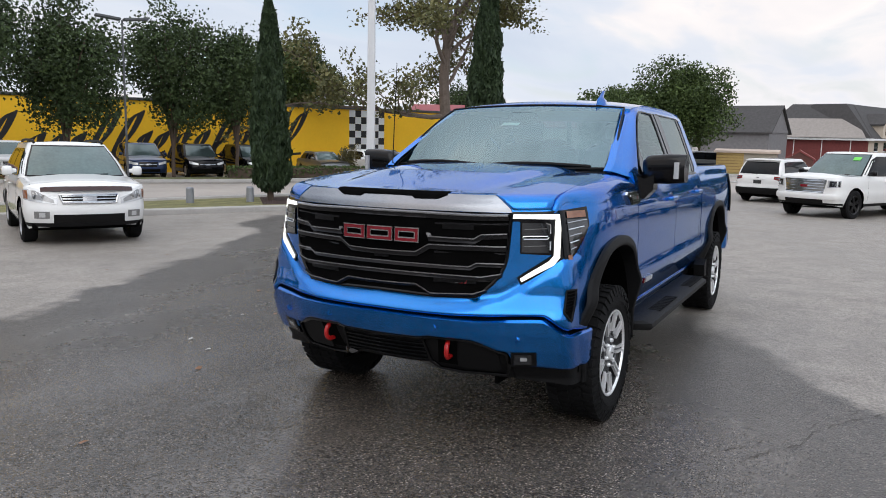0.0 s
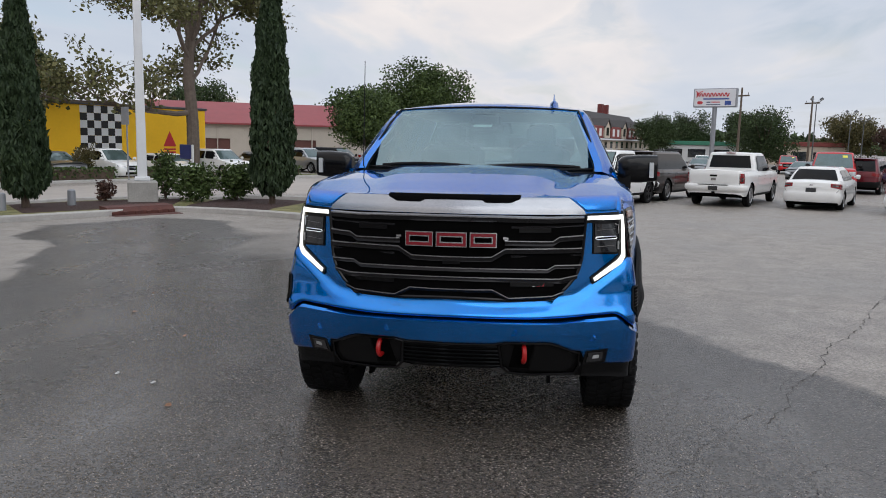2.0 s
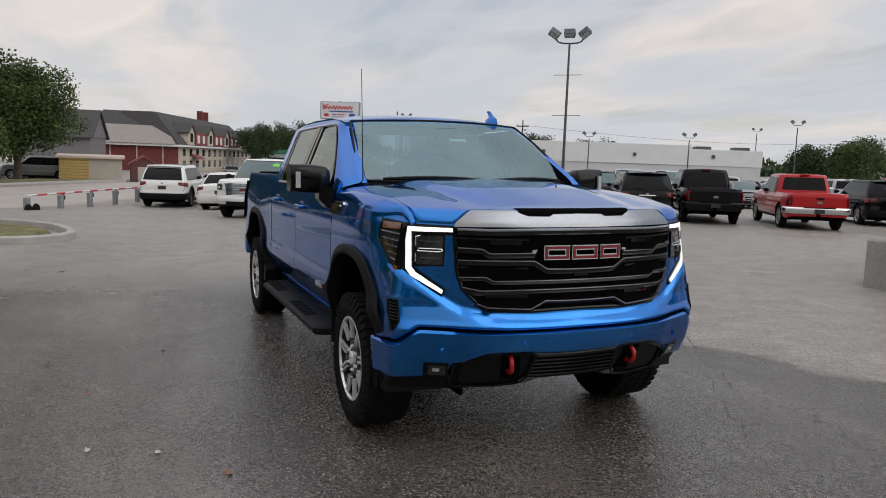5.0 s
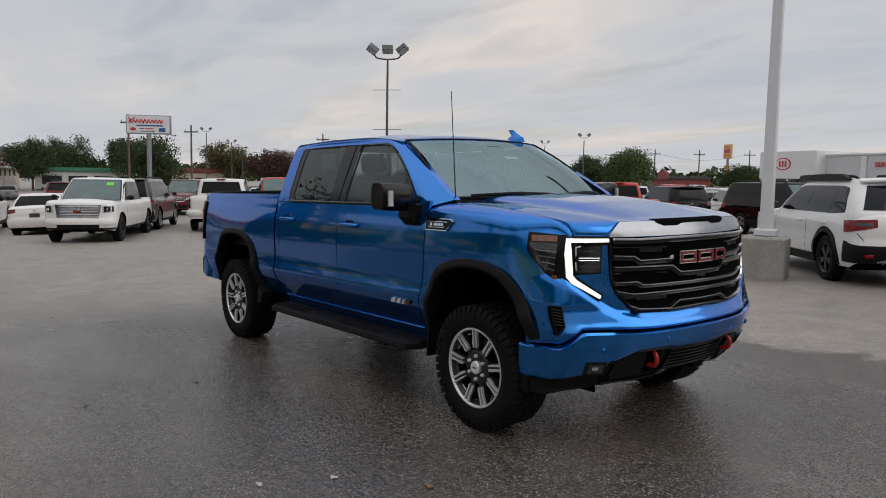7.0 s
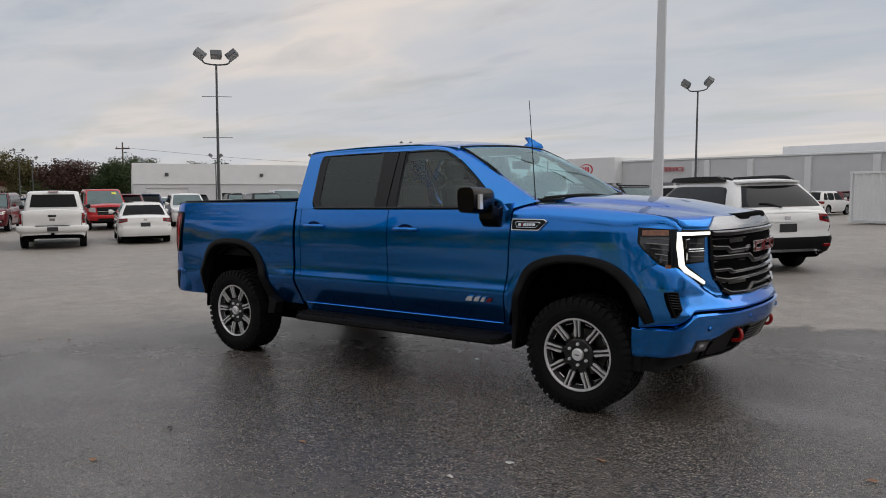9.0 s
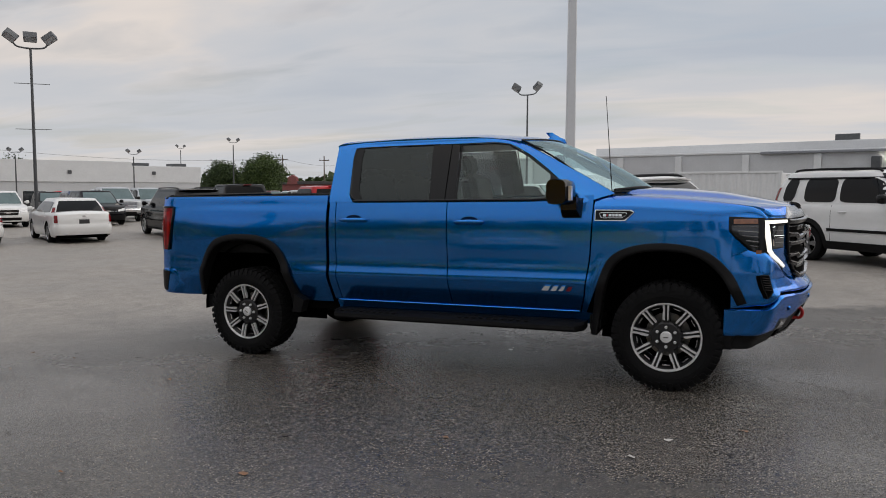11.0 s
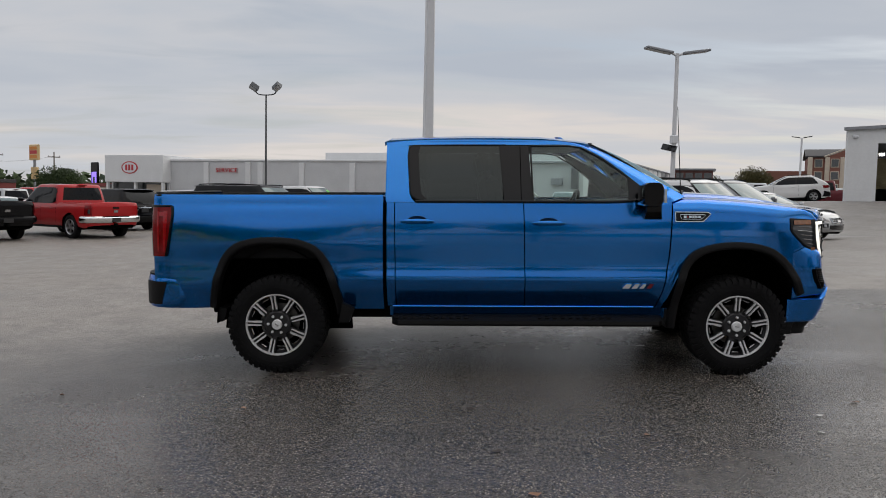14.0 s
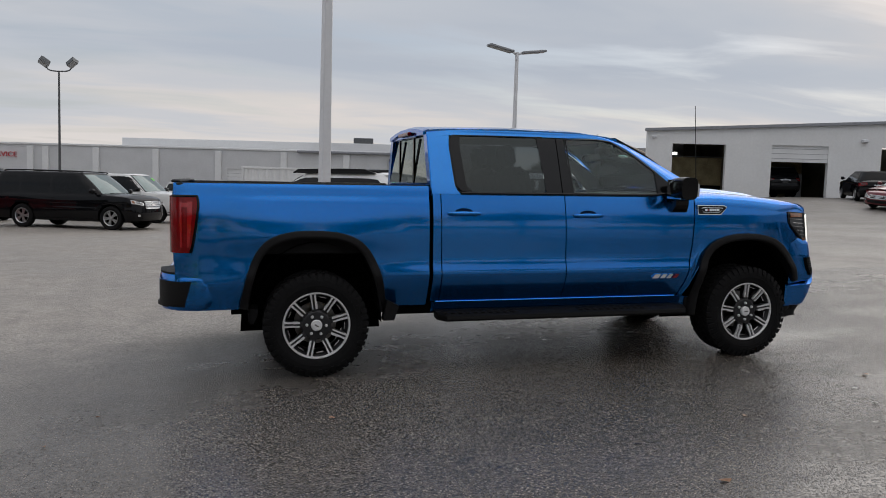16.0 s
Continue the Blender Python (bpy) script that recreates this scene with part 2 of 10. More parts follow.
MAROON_P = car_paint("maroon_car_paint", (0.11, 0.010, 0.016), 0.3)
BROWN_P = car_paint("dark_bronze_car_paint", (0.045, 0.036, 0.033), 0.5)
GREY_P = car_paint("grey_car_paint", (0.16, 0.165, 0.17), 0.6)
SILVER_P = car_paint("silver_car_paint", (0.42, 0.43, 0.44), 0.75)
NAVY_P = car_paint("dark_blue_car_paint", (0.014, 0.03, 0.085), 0.4)
PAINTS = dict(white=WHITE_P, black=BLACK_P, red=RED_P, maroon=MAROON_P, bronze=BROWN_P, grey=GREY_P, silver=SILVER_P, navy=NAVY_P)
RUBBER = mat("tyre_rubber", (0.0085, 0.0085, 0.009), 0.78, bump=0.25, bump_scale=90, vary=0.3, spec=0.12)
PLASTIC = mat("black_textured_plastic", (0.0065, 0.0065, 0.007), 0.55, bump=0.12, bump_scale=400, vary=0.15, spec=0.16)
GLOSS_BLACK = mat("gloss_black_plastic", (0.003, 0.003, 0.0035), 0.12, coat=0.0, vary=0.1, spec=0.28)
# near-black: the shade of underside, wells and gaps is in the colour
UNDER = mat("shade_black", (0.0025, 0.0025, 0.0025), 0.95, vary=0.4, scale=12, spec=0.03)
CHROME = mat("chrome", (0.72, 0.73, 0.74), 0.10, 1.0, 0.04, 8)
DARK_CHROME = mat("dark_chrome", (0.42, 0.42, 0.43), 0.18, 1.0, 0.08, 10)
BAR_BLACK = mat("smoked_chrome", (0.030, 0.030, 0.032), 0.16, 0.6, 0.1, 12)
SATIN = mat("satin_silver_trim", (0.30, 0.31, 0.33), 0.26, 1.0, 0.05, 6)
MACHINED = mat("machined_alloy", (0.80, 0.80, 0.81), 0.38, 0.65, 0.06, 30)
RIM_DARK = mat("dark_painted_alloy", (0.025, 0.025, 0.027), 0.35, 0.4, 0.1, 20)
RIM_SILVER = mat("silver_alloy", (0.45, 0.45, 0.46), 0.3, 0.9, 0.08, 20)
RIM_BLACK = mat("black_alloy", (0.010, 0.010, 0.011), 0.3, 0.3, 0.1, 20)
BADGE = mat("bright_badge_metal", (0.80, 0.81, 0.82), 0.30, 0.4, 0.05, 6)
RED_TRIM = mat("red_enamel", (0.17, 0.006, 0.013), 0.25, vary=0.08, coat=0.6)
RED_HOOK = mat("red_painted_hook", (0.36, 0.009, 0.009), 0.35, vary=0.15, scale=20, bump=0.08)
LED = glowing("daytime_light", (1.0, 0.97, 0.88), 0.78)
AMBER_SMOKED = mat("smoked_amber_lens", (0.20, 0.062, 0.016), 0.12, vary=0.45, scale=30, coat=1.0)
TAIL = mat("red_lamp_lens", (0.17, 0.002, 0.004), 0.22, vary=0.25, scale=14, coat=0.35, spec=0.15)
TAIL_BAND = mat("red_lamp_band", (0.34, 0.004, 0.007), 0.16, vary=0.2, scale=20, coat=0.5)
LENS = mat("headlamp_interior", (0.022, 0.023, 0.026), 0.12, 0.3, 0.35, 40, coat=1.0)
LENS_GREY = mat("grey_lamp_bowl", (0.26, 0.26, 0.26), 0.15, 0.5, 0.3, 20, coat=1.0)
LENS_PALE = mat("pale_headlamp", (0.55, 0.56, 0.57), 0.12, 0.3, 0.2, 30, coat=1.0)
GLASS = clear_glass("windshield_glass", (0.44, 0.66, 0.68), ior=3.1, sheen=(0.70, 0.90, 0.93))
GLASS_REAR = clear_glass("rear_cab_glass", (0.30, 0.33, 0.33), ior=1.7)
GLASS_SIDE = clear_glass("front_side_glass", (0.86, 0.97, 0.94), ior=1.6)
GLASS_DARK = clear_glass("privacy_glass", (0.10, 0.105, 0.115), ior=1.55)
CAR_GLASS = mat("dark_car_glass", (0.005, 0.006, 0.007), 0.04, vary=0.2, spec=0.2)
# pale teal base: the sky's reflection is painted into the pane's colour
CAR_SCREEN = mat("sky_toned_windscreen", (0.085, 0.125, 0.122), 0.04, 0.35, vary=0.25, scale=2, spec=0.9)
SEAT = mat("dark_seat_leather", (0.022, 0.02, 0.02), 0.5, vary=0.15, bump=0.1)
INNER = mat("cabin_trim", (0.05, 0.047, 0.045), 0.6, vary=0.15)
BEIGE = mat("pale_headliner", (0.36, 0.35, 0.33), 0.85, vary=0.08)
PAPER = mat("white_paper", (0.72, 0.76, 0.74), 0.6, vary=0.04)
PLATE = mat("dark_dealer_plate", (0.03, 0.03, 0.032), 0.4, vary=0.2)


# ---- ground: one sheet, tilted under the truck, falling to the lot behind it and rising to the shop ----
ANCHORS = np.array([(-18.8, 1.4, -.44), (-20.9, 7.7, -.40), (-17.6, 13.3, -.34), (-14.9, 16.8, -.29), (-12.8, 18.7, -.25), (-8.0, 22.6, -.20), (-12.2, 26.2, -.22), (-7.2, 27.5, -.20), (-16, 37.5, -.80),
                    (21, 32, 1.59), (30, 29.3, 1.72), (-27.4, -1.1, -.68), (-12, -11, -.35), (-15, -7.5, -.37), (-24, -20, -.75), (-37, -26, -1.0), (-60, -45, -1.2),
                    (-75, -5, -1.3), (-130, 5, -1.5), (-66, 36, -1.2), (-25, 69, -.5), (3, 60, -.2), (22, 54, .9), (8, 21, .2), (15, 12, .55), (30, 5, .9), (10, -25, -.15),
                    (-20, -45, -.9), (60, 60, 2.0)])
SLOPE = Vector((0.01703, 0.0134, 1.0)).normalized()
TILT = SLOPE.rotation_difference(Vector((0, 0, 1))).to_matrix().to_4x4()


def gz(x, y):
    """The ground's height."""
    d = (ANCHORS[:, 0] - x) ** 2 + (ANCHORS[:, 1] - y) ** 2 + 6
    w = d**-1.5
    s = min(1.0, max(0.0, (math.hypot(x, y) - 11) / 10))
    s = s * s * (3 - 2 * s)
    return (0.01703 * x + 0.0134 * y + 0.021) * (1 - s) + float((w * ANCHORS[:, 2]).sum() / w.sum()) * s


def lines(near, step):
    out = [i * step for i in range(int(near / step) + 1)]
    gap = step
    while out[-1] < 1800:
        gap *= 1.25
        out.append(out[-1] + gap)
    return [-v for v in reversed(out[1:])] + out


def inside(x, y, poly):
    hit, n = False, len(poly)
    for i in range(n):
        (xa, ya), (xb, yb) = poly[i], poly[(i + 1) % n]
        if (ya > y) != (yb > y) and x < (xb - xa) * (y - ya) / (yb - ya) + xa:
            hit = not hit
    return hit


def edge_distance(x, y, poly):
    """Metres to the outline of poly: positive inside."""
    best, n = 1e9, len(poly)
    for i in range(n):
        (xa, ya), (xb, yb) = poly[i], poly[(i + 1) % n]
        dx, dy = xb - xa, yb - ya
        k = min(1, max(0, ((x - xa) * dx + (y - ya) * dy) / (dx * dx + dy * dy + 1e-9)))
        best = min(best, math.hypot(x - xa - k * dx, y - ya - k * dy))
    return best if inside(x, y, poly) else -best


# The wet apron round the truck; outside it the paving has dried.
WET = [(2.6, -4.2), (-0.2, -5.4), (-3.1, -6.9), (-4.4, -7.4), (-5.4, -8.8), (-7.4, -9.6), (-9.8, -8.6), (-9.4, -6.6), (-7.2, -5.3), (-7.4, -4.0), (-10.6, -2.6), (-6.0, -1.8),
       (-4.6, 0.0), (-3.2, 0.5), (-1.6, 0.8), (-0.2, 1.75), (0.4, 2.1), (1.0, 2.6), (2.1, 2.85), (3.4, 3.5), (6.5, 4.6), (14, 5.5), (16, -12), (6, -16), (3.0, -9)]


def wet_apron():
    xs = lines(30, 0.5)
    ys = lines(30, 0.5)
    V = [(x, y, gz(x, y)) for x in xs for y in ys]
    n = len(ys)
    F = [(i * n + j, (i + 1) * n + j, (i + 1) * n + j + 1, i * n + j + 1) for i in range(len(xs) - 1) for j in range(n - 1)]
    ob = solid("ground", V, F, ASPHALT, None, 60)
    field = ob.data.attributes.new("wetness", "FLOAT", "POINT")
    field.data.foreach_set("value", [max(-3.0, min(3.0, edge_distance(x, y, WET) * (lut(x, (-5.0, 0.22), (-1.5, 1.0)) if y > -5 else 1.0))) if abs(x) < 24 and abs(y) < 24 else -3.0 for x, y, z in V])
    field = ob.data.attributes.new("softness", "FLOAT", "POINT")
    field.data.foreach_set("value", [lut(x, (-4.0, 1.0), (-0.5, 0.0)) * lut(y, (-6.0, 0.0), (-4.0, 1.0)) for x, y, z in V])
    field = ob.data.attributes.new("aged", "FLOAT", "POINT")
    field.data.foreach_set("value", [lut(x, (4.5, 0.0), (12.0, 1.0)) * lut(y, (-7.0, 0.0), (0.0, 1.0)) for x, y, z in V])
    return tagged(ob, "grey asphalt and concrete lot, wet and dark round the truck", "ground", kind="structure")


def paving():
    m_ = bpy.data.materials.new("wet_lot_paving")
    m_.use_nodes = True
    nt = m_.node_tree
    b = nt.nodes["Principled BSDF"]
    add, link = nt.nodes.new, nt.links.new
    coord = add("ShaderNodeTexCoord")

    def tex(scale, detail=5, rough=0.55, dist=0.0):
        n = add("ShaderNodeTexNoise")
        n.inputs["Scale"].default_value, n.inputs["Detail"].default_value = scale, detail
        n.inputs["Roughness"].default_value, n.inputs["Distortion"].default_value = rough, dist
        link(coord.outputs["Object"], n.inputs["Vector"])
        return n.outputs["Fac"]

    def m(op, a, b_, c=None):
        n = add("ShaderNodeMath")
        n.operation = op
        for i, v in enumerate((a, b_, c)):
            if v is None:
                continue
            if isinstance(v, (int, float)):
                n.inputs[i].default_value = v
            else:
                link(v, n.inputs[i])
        return n.outputs[0]

    def rng(v, a, b_, c, d):
        n = add("ShaderNodeMapRange")
        link(v, n.inputs[0])
        for i, k in enumerate((a, b_, c, d)):
            n.inputs[i + 1].default_value = k
        return n.outputs[0]

    def mixc(f, a, b_):
        n = add("ShaderNodeMixRGB")
        link(f, n.inputs[0]) if not isinstance(f, float) else setattr(n.inputs[0], "default_value", f)
        for i, v in ((1, a), (2, b_)):
            if isinstance(v, tuple):
                n.inputs[i].default_value = (*v, 1)
            else:
                link(v, n.inputs[i])
        return n.outputs[0]

    at = add("ShaderNodeAttribute")
    at.attribute_name = "wetness"
    ragged = m("ADD", at.outputs["Fac"], m("MULTIPLY", m("ADD", m("SUBTRACT", tex(0.9, 8, 0.66, 0.6), 0.5), m("MULTIPLY", m("SUBTRACT", tex(5.0, 6, 0.7, 0.4), 0.5), 0.30)), 1.5))
    soft = add("ShaderNodeAttribute")
    soft.attribute_name = "softness"
    wet = m("DIVIDE", m("ADD", ragged, m("ADD", m("MULTIPLY", soft.outputs["Fac"], 0.15), 0.05)), m("ADD", m("MULTIPLY", soft.outputs["Fac"], 1.3), 0.20))
    wet = m("MINIMUM", m("MAXIMUM", wet, 0.0), 1.0)
    soak = rng(ragged, 0.0, 2.4, 0.55, 1.0)
    # tar-dark repairs and stains; streaked water film whose pale tone paints sky sheen
    lie = add("ShaderNodeMapping")
    lie.inputs["Rotation"].default_value, lie.inputs["Scale"].default_value = (0, 0, radians(-38)), (0.28, 1.5, 1.0)
    link(coord.outputs["Object"], lie.inputs["Vector"])
    streak = add("ShaderNodeTexNoise")
    streak.inputs["Scale"].default_value, streak.inputs["Detail"].default_value, streak.inputs["Distortion"].default_value = 0.9, 6, 0.8
    link(lie.outputs[0], streak.inputs["Vector"])
    sheen_film = rng(m("ADD", m("MULTIPLY", tex(0.55, 6, 0.54, 0.25), 0.5), m("MULTIPLY", streak.outputs["Fac"], 0.5)), 0.36, 0.64, 0.0, 1.0)
    mottle = tex(2.6, 8, 0.68, 0.5)
    # water stands as a smooth film away from the edge; the fringe is only damp
    sheen_film = m("MULTIPLY", sheen_film, rng(ragged, 0.15, 0.9, 0.0, 1.0))
    calm = m("SUBTRACT", 1.0, m("MULTIPLY", sheen_film, 0.5))
    mid, broad = tex(9, 5), tex(0.35, 5)
    # aggregate: pale and dark stones of about a centimetre in the binder
    stones = add("ShaderNodeTexVoronoi")
    stones.inputs["Scale"].default_value = 72
    link(coord.outputs["Object"], stones.inputs["Vector"])
    pick = add("ShaderNodeSeparateColor")
    link(stones.outputs["Color"], pick.inputs[0])
    dome_ = rng(stones.outputs["Distance"], 0.0, 0.55, 1.0, 0.0)
    pale = m("MULTIPLY", rng(pick.outputs[0], 0.70, 0.80, 0.0, 1.0), rng(stones.outputs["Distance"], 0.25, 0.42, 1.0, 0.0))
    grit = m("ADD", m("MULTIPLY", tex(75, 3, 0.7), 0.5), m("MULTIPLY", pick.outputs[1], 0.5))
    dry = mixc(rng(broad, 0.3, 0.7, 0.0, 1.0), (0.305, 0.274, 0.240), (0.425, 0.386, 0.342))
    aged = add("ShaderNodeAttribute")
    aged.attribute_name = "aged"
    dry = mixc(m("MULTIPLY", aged.outputs["Fac"], rng(tex(0.5, 5, 0.6, 0.3), 0.3, 0.7, 0.45, 0.85)), dry, (0.135, 0.125, 0.116))
    dry = mixc(rng(grit, 0.35, 0.7, 0.0, 0.55), dry, (0.150, 0.133, 0.114))
    dry = mixc(m("MULTIPLY", rng(pick.outputs[2], 0.66, 0.76, 0.0, 1.0), 0.45), dry, (0.11, 0.098, 0.085))
    dry = mixc(m("MULTIPLY", pale, 0.35), dry, (0.46, 0.42, 0.37))
    tar = mixc(rng(mid, 0.35, 0.7, 0.0, 1.0), (0.036, 0.030, 0.0245), (0.056, 0.0475, 0.039))
    # sky sheen of the water put into the base colour as a paler tone
    tar = mixc(m("MULTIPLY", sheen_film, 0.50), tar, (0.150, 0.132, 0.114))
    tar = mixc(m("MULTIPLY", rng(grit, 0.46, 0.66, 0.0, 0.80), calm), tar, (0.125, 0.106, 0.087))
    tar = mixc(m("MULTIPLY", m("MULTIPLY", rng(pick.outputs[2], 0.62, 0.72, 0.0, 1.0), 0.7), calm), tar, (0.008, 0.007, 0.006))
    tar = mixc(m("MULTIPLY", pale, m("MULTIPLY", calm, 0.90)), tar, (0.46, 0.40, 0.345))
    vor = add("ShaderNodeTexVoronoi")
    vor.feature = "DISTANCE_TO_EDGE"
    vor.inputs["Scale"].default_value, vor.inputs["Randomness"].default_value = 0.16, 1.0
    wob = add("ShaderNodeTexNoise")
    wob.inputs["Scale"].default_value, wob.inputs["Detail"].default_value = 1.3, 6
    link(coord.outputs["Object"], wob.inputs["Vector"])
    addv = add("ShaderNodeVectorMath")
    addv.operation = "ADD"
    link(coord.outputs["Object"], addv.inputs[0])
    sc = add("ShaderNodeVectorMath")
    sc.operation = "SCALE"
    link(wob.outputs["Color"], sc.inputs[0])
    sc.inputs["Scale"].default_value = 1.4
    link(sc.outputs[0], addv.inputs[1])
    link(addv.outputs[0], vor.inputs["Vector"])
    crack = m("MULTIPLY", rng(vor.outputs["Distance"], 0.0, 0.002, 0.30, 0.0), rng(tex(0.4, 3), 0.45, 0.6, 0.0, 1.0))
    soil = mixc(rng(mottle, 0.35, 0.68, 0.0, 0.38), mixc(wet, dry, tar), (0.045, 0.039, 0.033))
    color = mixc(crack, soil, (0.015, 0.015, 0.014))
    link(color, b.inputs["Base Color"])
    r_wet = m("ADD", m("ADD", rng(mid, 0.3, 0.7, 0.24, 0.29), rng(mottle, 0.3, 0.7, -0.03, 0.03)), m("MULTIPLY", sheen_film, -0.14))
    r_dry = rng(broad, 0.35, 0.65, 0.42, 0.62)
    mixr = add("ShaderNodeMix")
    link(m("MULTIPLY", wet, soak), mixr.inputs[0])
    link(r_dry, mixr.inputs[2])
    link(r_wet, mixr.inputs[3])
    link(mixr.outputs[0], b.inputs["Roughness"])
    bp = add("ShaderNodeBump")
    bp.inputs["Distance"].default_value = 0.014
    bp.inputs["Strength"].default_value = 1.0
    link(m("ADD", m("MULTIPLY", m("ADD", m("MULTIPLY", grit, 0.45), m("MULTIPLY", dome_, 0.75)), m("MULTIPLY", rng(wet, 0.0, 1.0, 0.5, 1.0), m("SUBTRACT", 1.0, m("MULTIPLY", m("MULTIPLY", sheen_film, wet), 0.80)))), m("ADD", m("MULTIPLY", mid, 0.16), m("MULTIPLY", crack, -1.5))), bp.inputs["Height"])
    link(bp.outputs[0], b.inputs["Normal"])
    link(rng(wet, 0.0, 1.0, 0.55, 0.92), b.inputs["Specular IOR Level"])
    return m_


ASPHALT = paving()
wet_apron()


def ground_crack(points, seed, width):
    """A dark crack wandering over the paving, with crumbled edges."""
    rng = random.Random(seed)
    P = []
    for (xa, ya), (xb, yb) in zip(points, points[1:]):
        n = max(2, int(math.hypot(xb - xa, yb - ya) / 0.05))
        P += [(xa + (xb - xa) * i / n, ya + (yb - ya) * i / n) for i in range(n)]
    off, V = 0.0, []
    for i, (x, y) in enumerate(P):
        (xa, ya), (xb, yb) = P[max(0, i - 1)], P[min(len(P) - 1, i + 1)]
        d = math.hypot(xb - xa, yb - ya) or 1
        nx, ny = -(yb - ya) / d, (xb - xa) / d
        off = off * 0.93 + rng.uniform(-0.022, 0.022)
        w = width * rng.choice((0.25, 0.5, 0.8, 1.0, 1.9)) * min(1, i / 6, (len(P) - 1 - i) / 6)
        for k in (-1, 1):
            px, py = x + nx * (off + k * w), y + ny * (off + k * w)
            V.append((px, py, gz(px, py) + 0.004))
    ob = solid("ground_crack", V, [(2 * i, 2 * i + 1, 2 * i + 3, 2 * i + 2) for i in range(len(P) - 1)], CRACK, None, 60)
    tagged(ob, "dark crumbled crack across the paving", "crack", kind="structure")


CRACK = mat("crack_filling", (0.060, 0.052, 0.044), 0.7, bump=0.3, bump_scale=80, vary=0.4)
ground_crack([(3.5, 0.75), (2.9, 1.1), (2.3, 1.5), (1.4, 2.05), (0.63, 2.47)], 4, 0.0016)
ground_crack([(2.28, 1.71), (0.88, 2.44), (-0.92, 3.41), (-2.6, 4.4), (-4.2, 5.36)], 9, 0.0034)
ground_crack([(5.2, -0.6), (4.3, 0.2), (3.4, 0.8)], 12, 0.0015)


# ---- the blue pickup: x ahead, y to its left, origin on the ground midway between the axles ----
TRUCK = thing("pickup_truck", "blue metallic crew cab pickup truck with its daytime lights on", "pickup truck", TILT)
AXLES = (1.8725, -1.8725)


def side_w(z):
    """Half the body's width at a height."""
    return lut(z, (0.40, 0.905), (0.52, 0.932), (0.62, 0.959), (0.72, 0.987), (0.795, 1.006), (0.815, 1.002), (0.86, 0.984), (0.94, 0.980), (1.08, 0.984), (1.2, 0.980), (1.27, 0.972), (1.33, 0.960), (1.40, 0.945), (1.47, 0.925), (1.52, 0.90))


def smooth_w(z):
    return sum(side_w(z + d) for d in (-0.027, -0.018, -0.009, 0, 0.009, 0.018, 0.027)) / 7


def tuck(x, z):
    """How far doors and bed sides draw in towards the rocker."""
    return lut(z, (0.40, 0.090), (0.52, 0.066), (0.62, 0.039), (0.72, 0.011), (0.79, 0.0)) * lut(x, (-2.55, 0), (-2.3, 1), (1.2, 1), (1.38, 0))


def nose_x(z):
    """How far ahead the front reaches on the middle line."""
    return lut(z, (0.40, 2.69), (0.48, 2.758), (0.56, 2.801), (0.66, 2.834), (0.74, 2.851), (0.79, 2.825), (0.86, 2.806), (1.0, 2.80), (1.15, 2.80), (1.26, 2.80), (1.30, 2.793), (1.355, 2.76), (1.39, 2.70))


ARCH = {
    AXLES[0]: ([(-0.565, 0.40), (-0.545, 0.55), (-0.490, 0.83), (-0.40, 1.005), (-0.22, 1.088), (0.03, 1.106), (0.27, 1.052), (0.44, 0.90), (0.545, 0.69)],
               [(-0.505, 0.40), (-0.485, 0.54), (-0.430, 0.815), (-0.350, 0.958), (-0.20, 1.030), (0.02, 1.047), (0.22, 1.005), (0.375, 0.87), (0.478, 0.67)]),
    AXLES[1]: ([(-0.565, 0.55), (-0.535, 0.70), (-0.465, 0.93), (-0.36, 1.065), (-0.20, 1.125), (0.0, 1.136), (0.20, 1.115), (0.36, 1.035), (0.47, 0.86), (0.535, 0.62), (0.555, 0.50)],
               [(-0.500, 0.55), (-0.475, 0.70), (-0.410, 0.905), (-0.315, 1.015), (-0.18, 1.066), (0.0, 1.076), (0.18, 1.058), (0.315, 0.99), (0.405, 0.84), (0.47, 0.62), (0.49, 0.50)]),
}


def arch(x, axle, grow=0.0):
    """The height of a wheel opening over x, or None beside it: midway under the flare."""
    out, inn = ARCH[axle]
    d = x - axle
    pts = [((a[0] + b[0]) / 2 * (1 + grow / 0.5), (a[1] + b[1]) / 2 + grow) for a, b in zip(out, inn)]
    if d <= pts[0][0] or d >= pts[-1][0]:
        return None
    return lut(d, *pts)


def plan(z):
    """The body's outline seen from above at a height, from the front door round the corner to the nose."""
    w, f = smooth_w(z), nose_x(z)
    c = lut(z, (0.9, 0.0), (1.05, 0.022), (1.28, 0.05), (1.38, 0.07))
    b = lut(z, (0.5, 0.984), (0.75, 0.990), (1.0, 0.987), (1.15, 0.983), (1.2, 0.980), (1.27, 0.972), (1.33, 0.960), (1.40, 0.945), (1.47, 0.925), (1.52, 0.90))
    return curve([(1.33, w), (1.9, b + 0.012), (2.15, b + 0.002), (2.30, b - 0.012 - 0.5 * c), (f - 0.38, b - 0.036 - 0.8 * c), (f - 0.27, 0.925 - 1.3 * c), (f - 0.20, 0.805 - 0.5 * c), (f - 0.145, 0.685), (f - 0.09, 0.56), (f - 0.030, 0.32), (f, 0.0), (f - 0.030, -0.32)], 132)[:121]


PLANS = {}


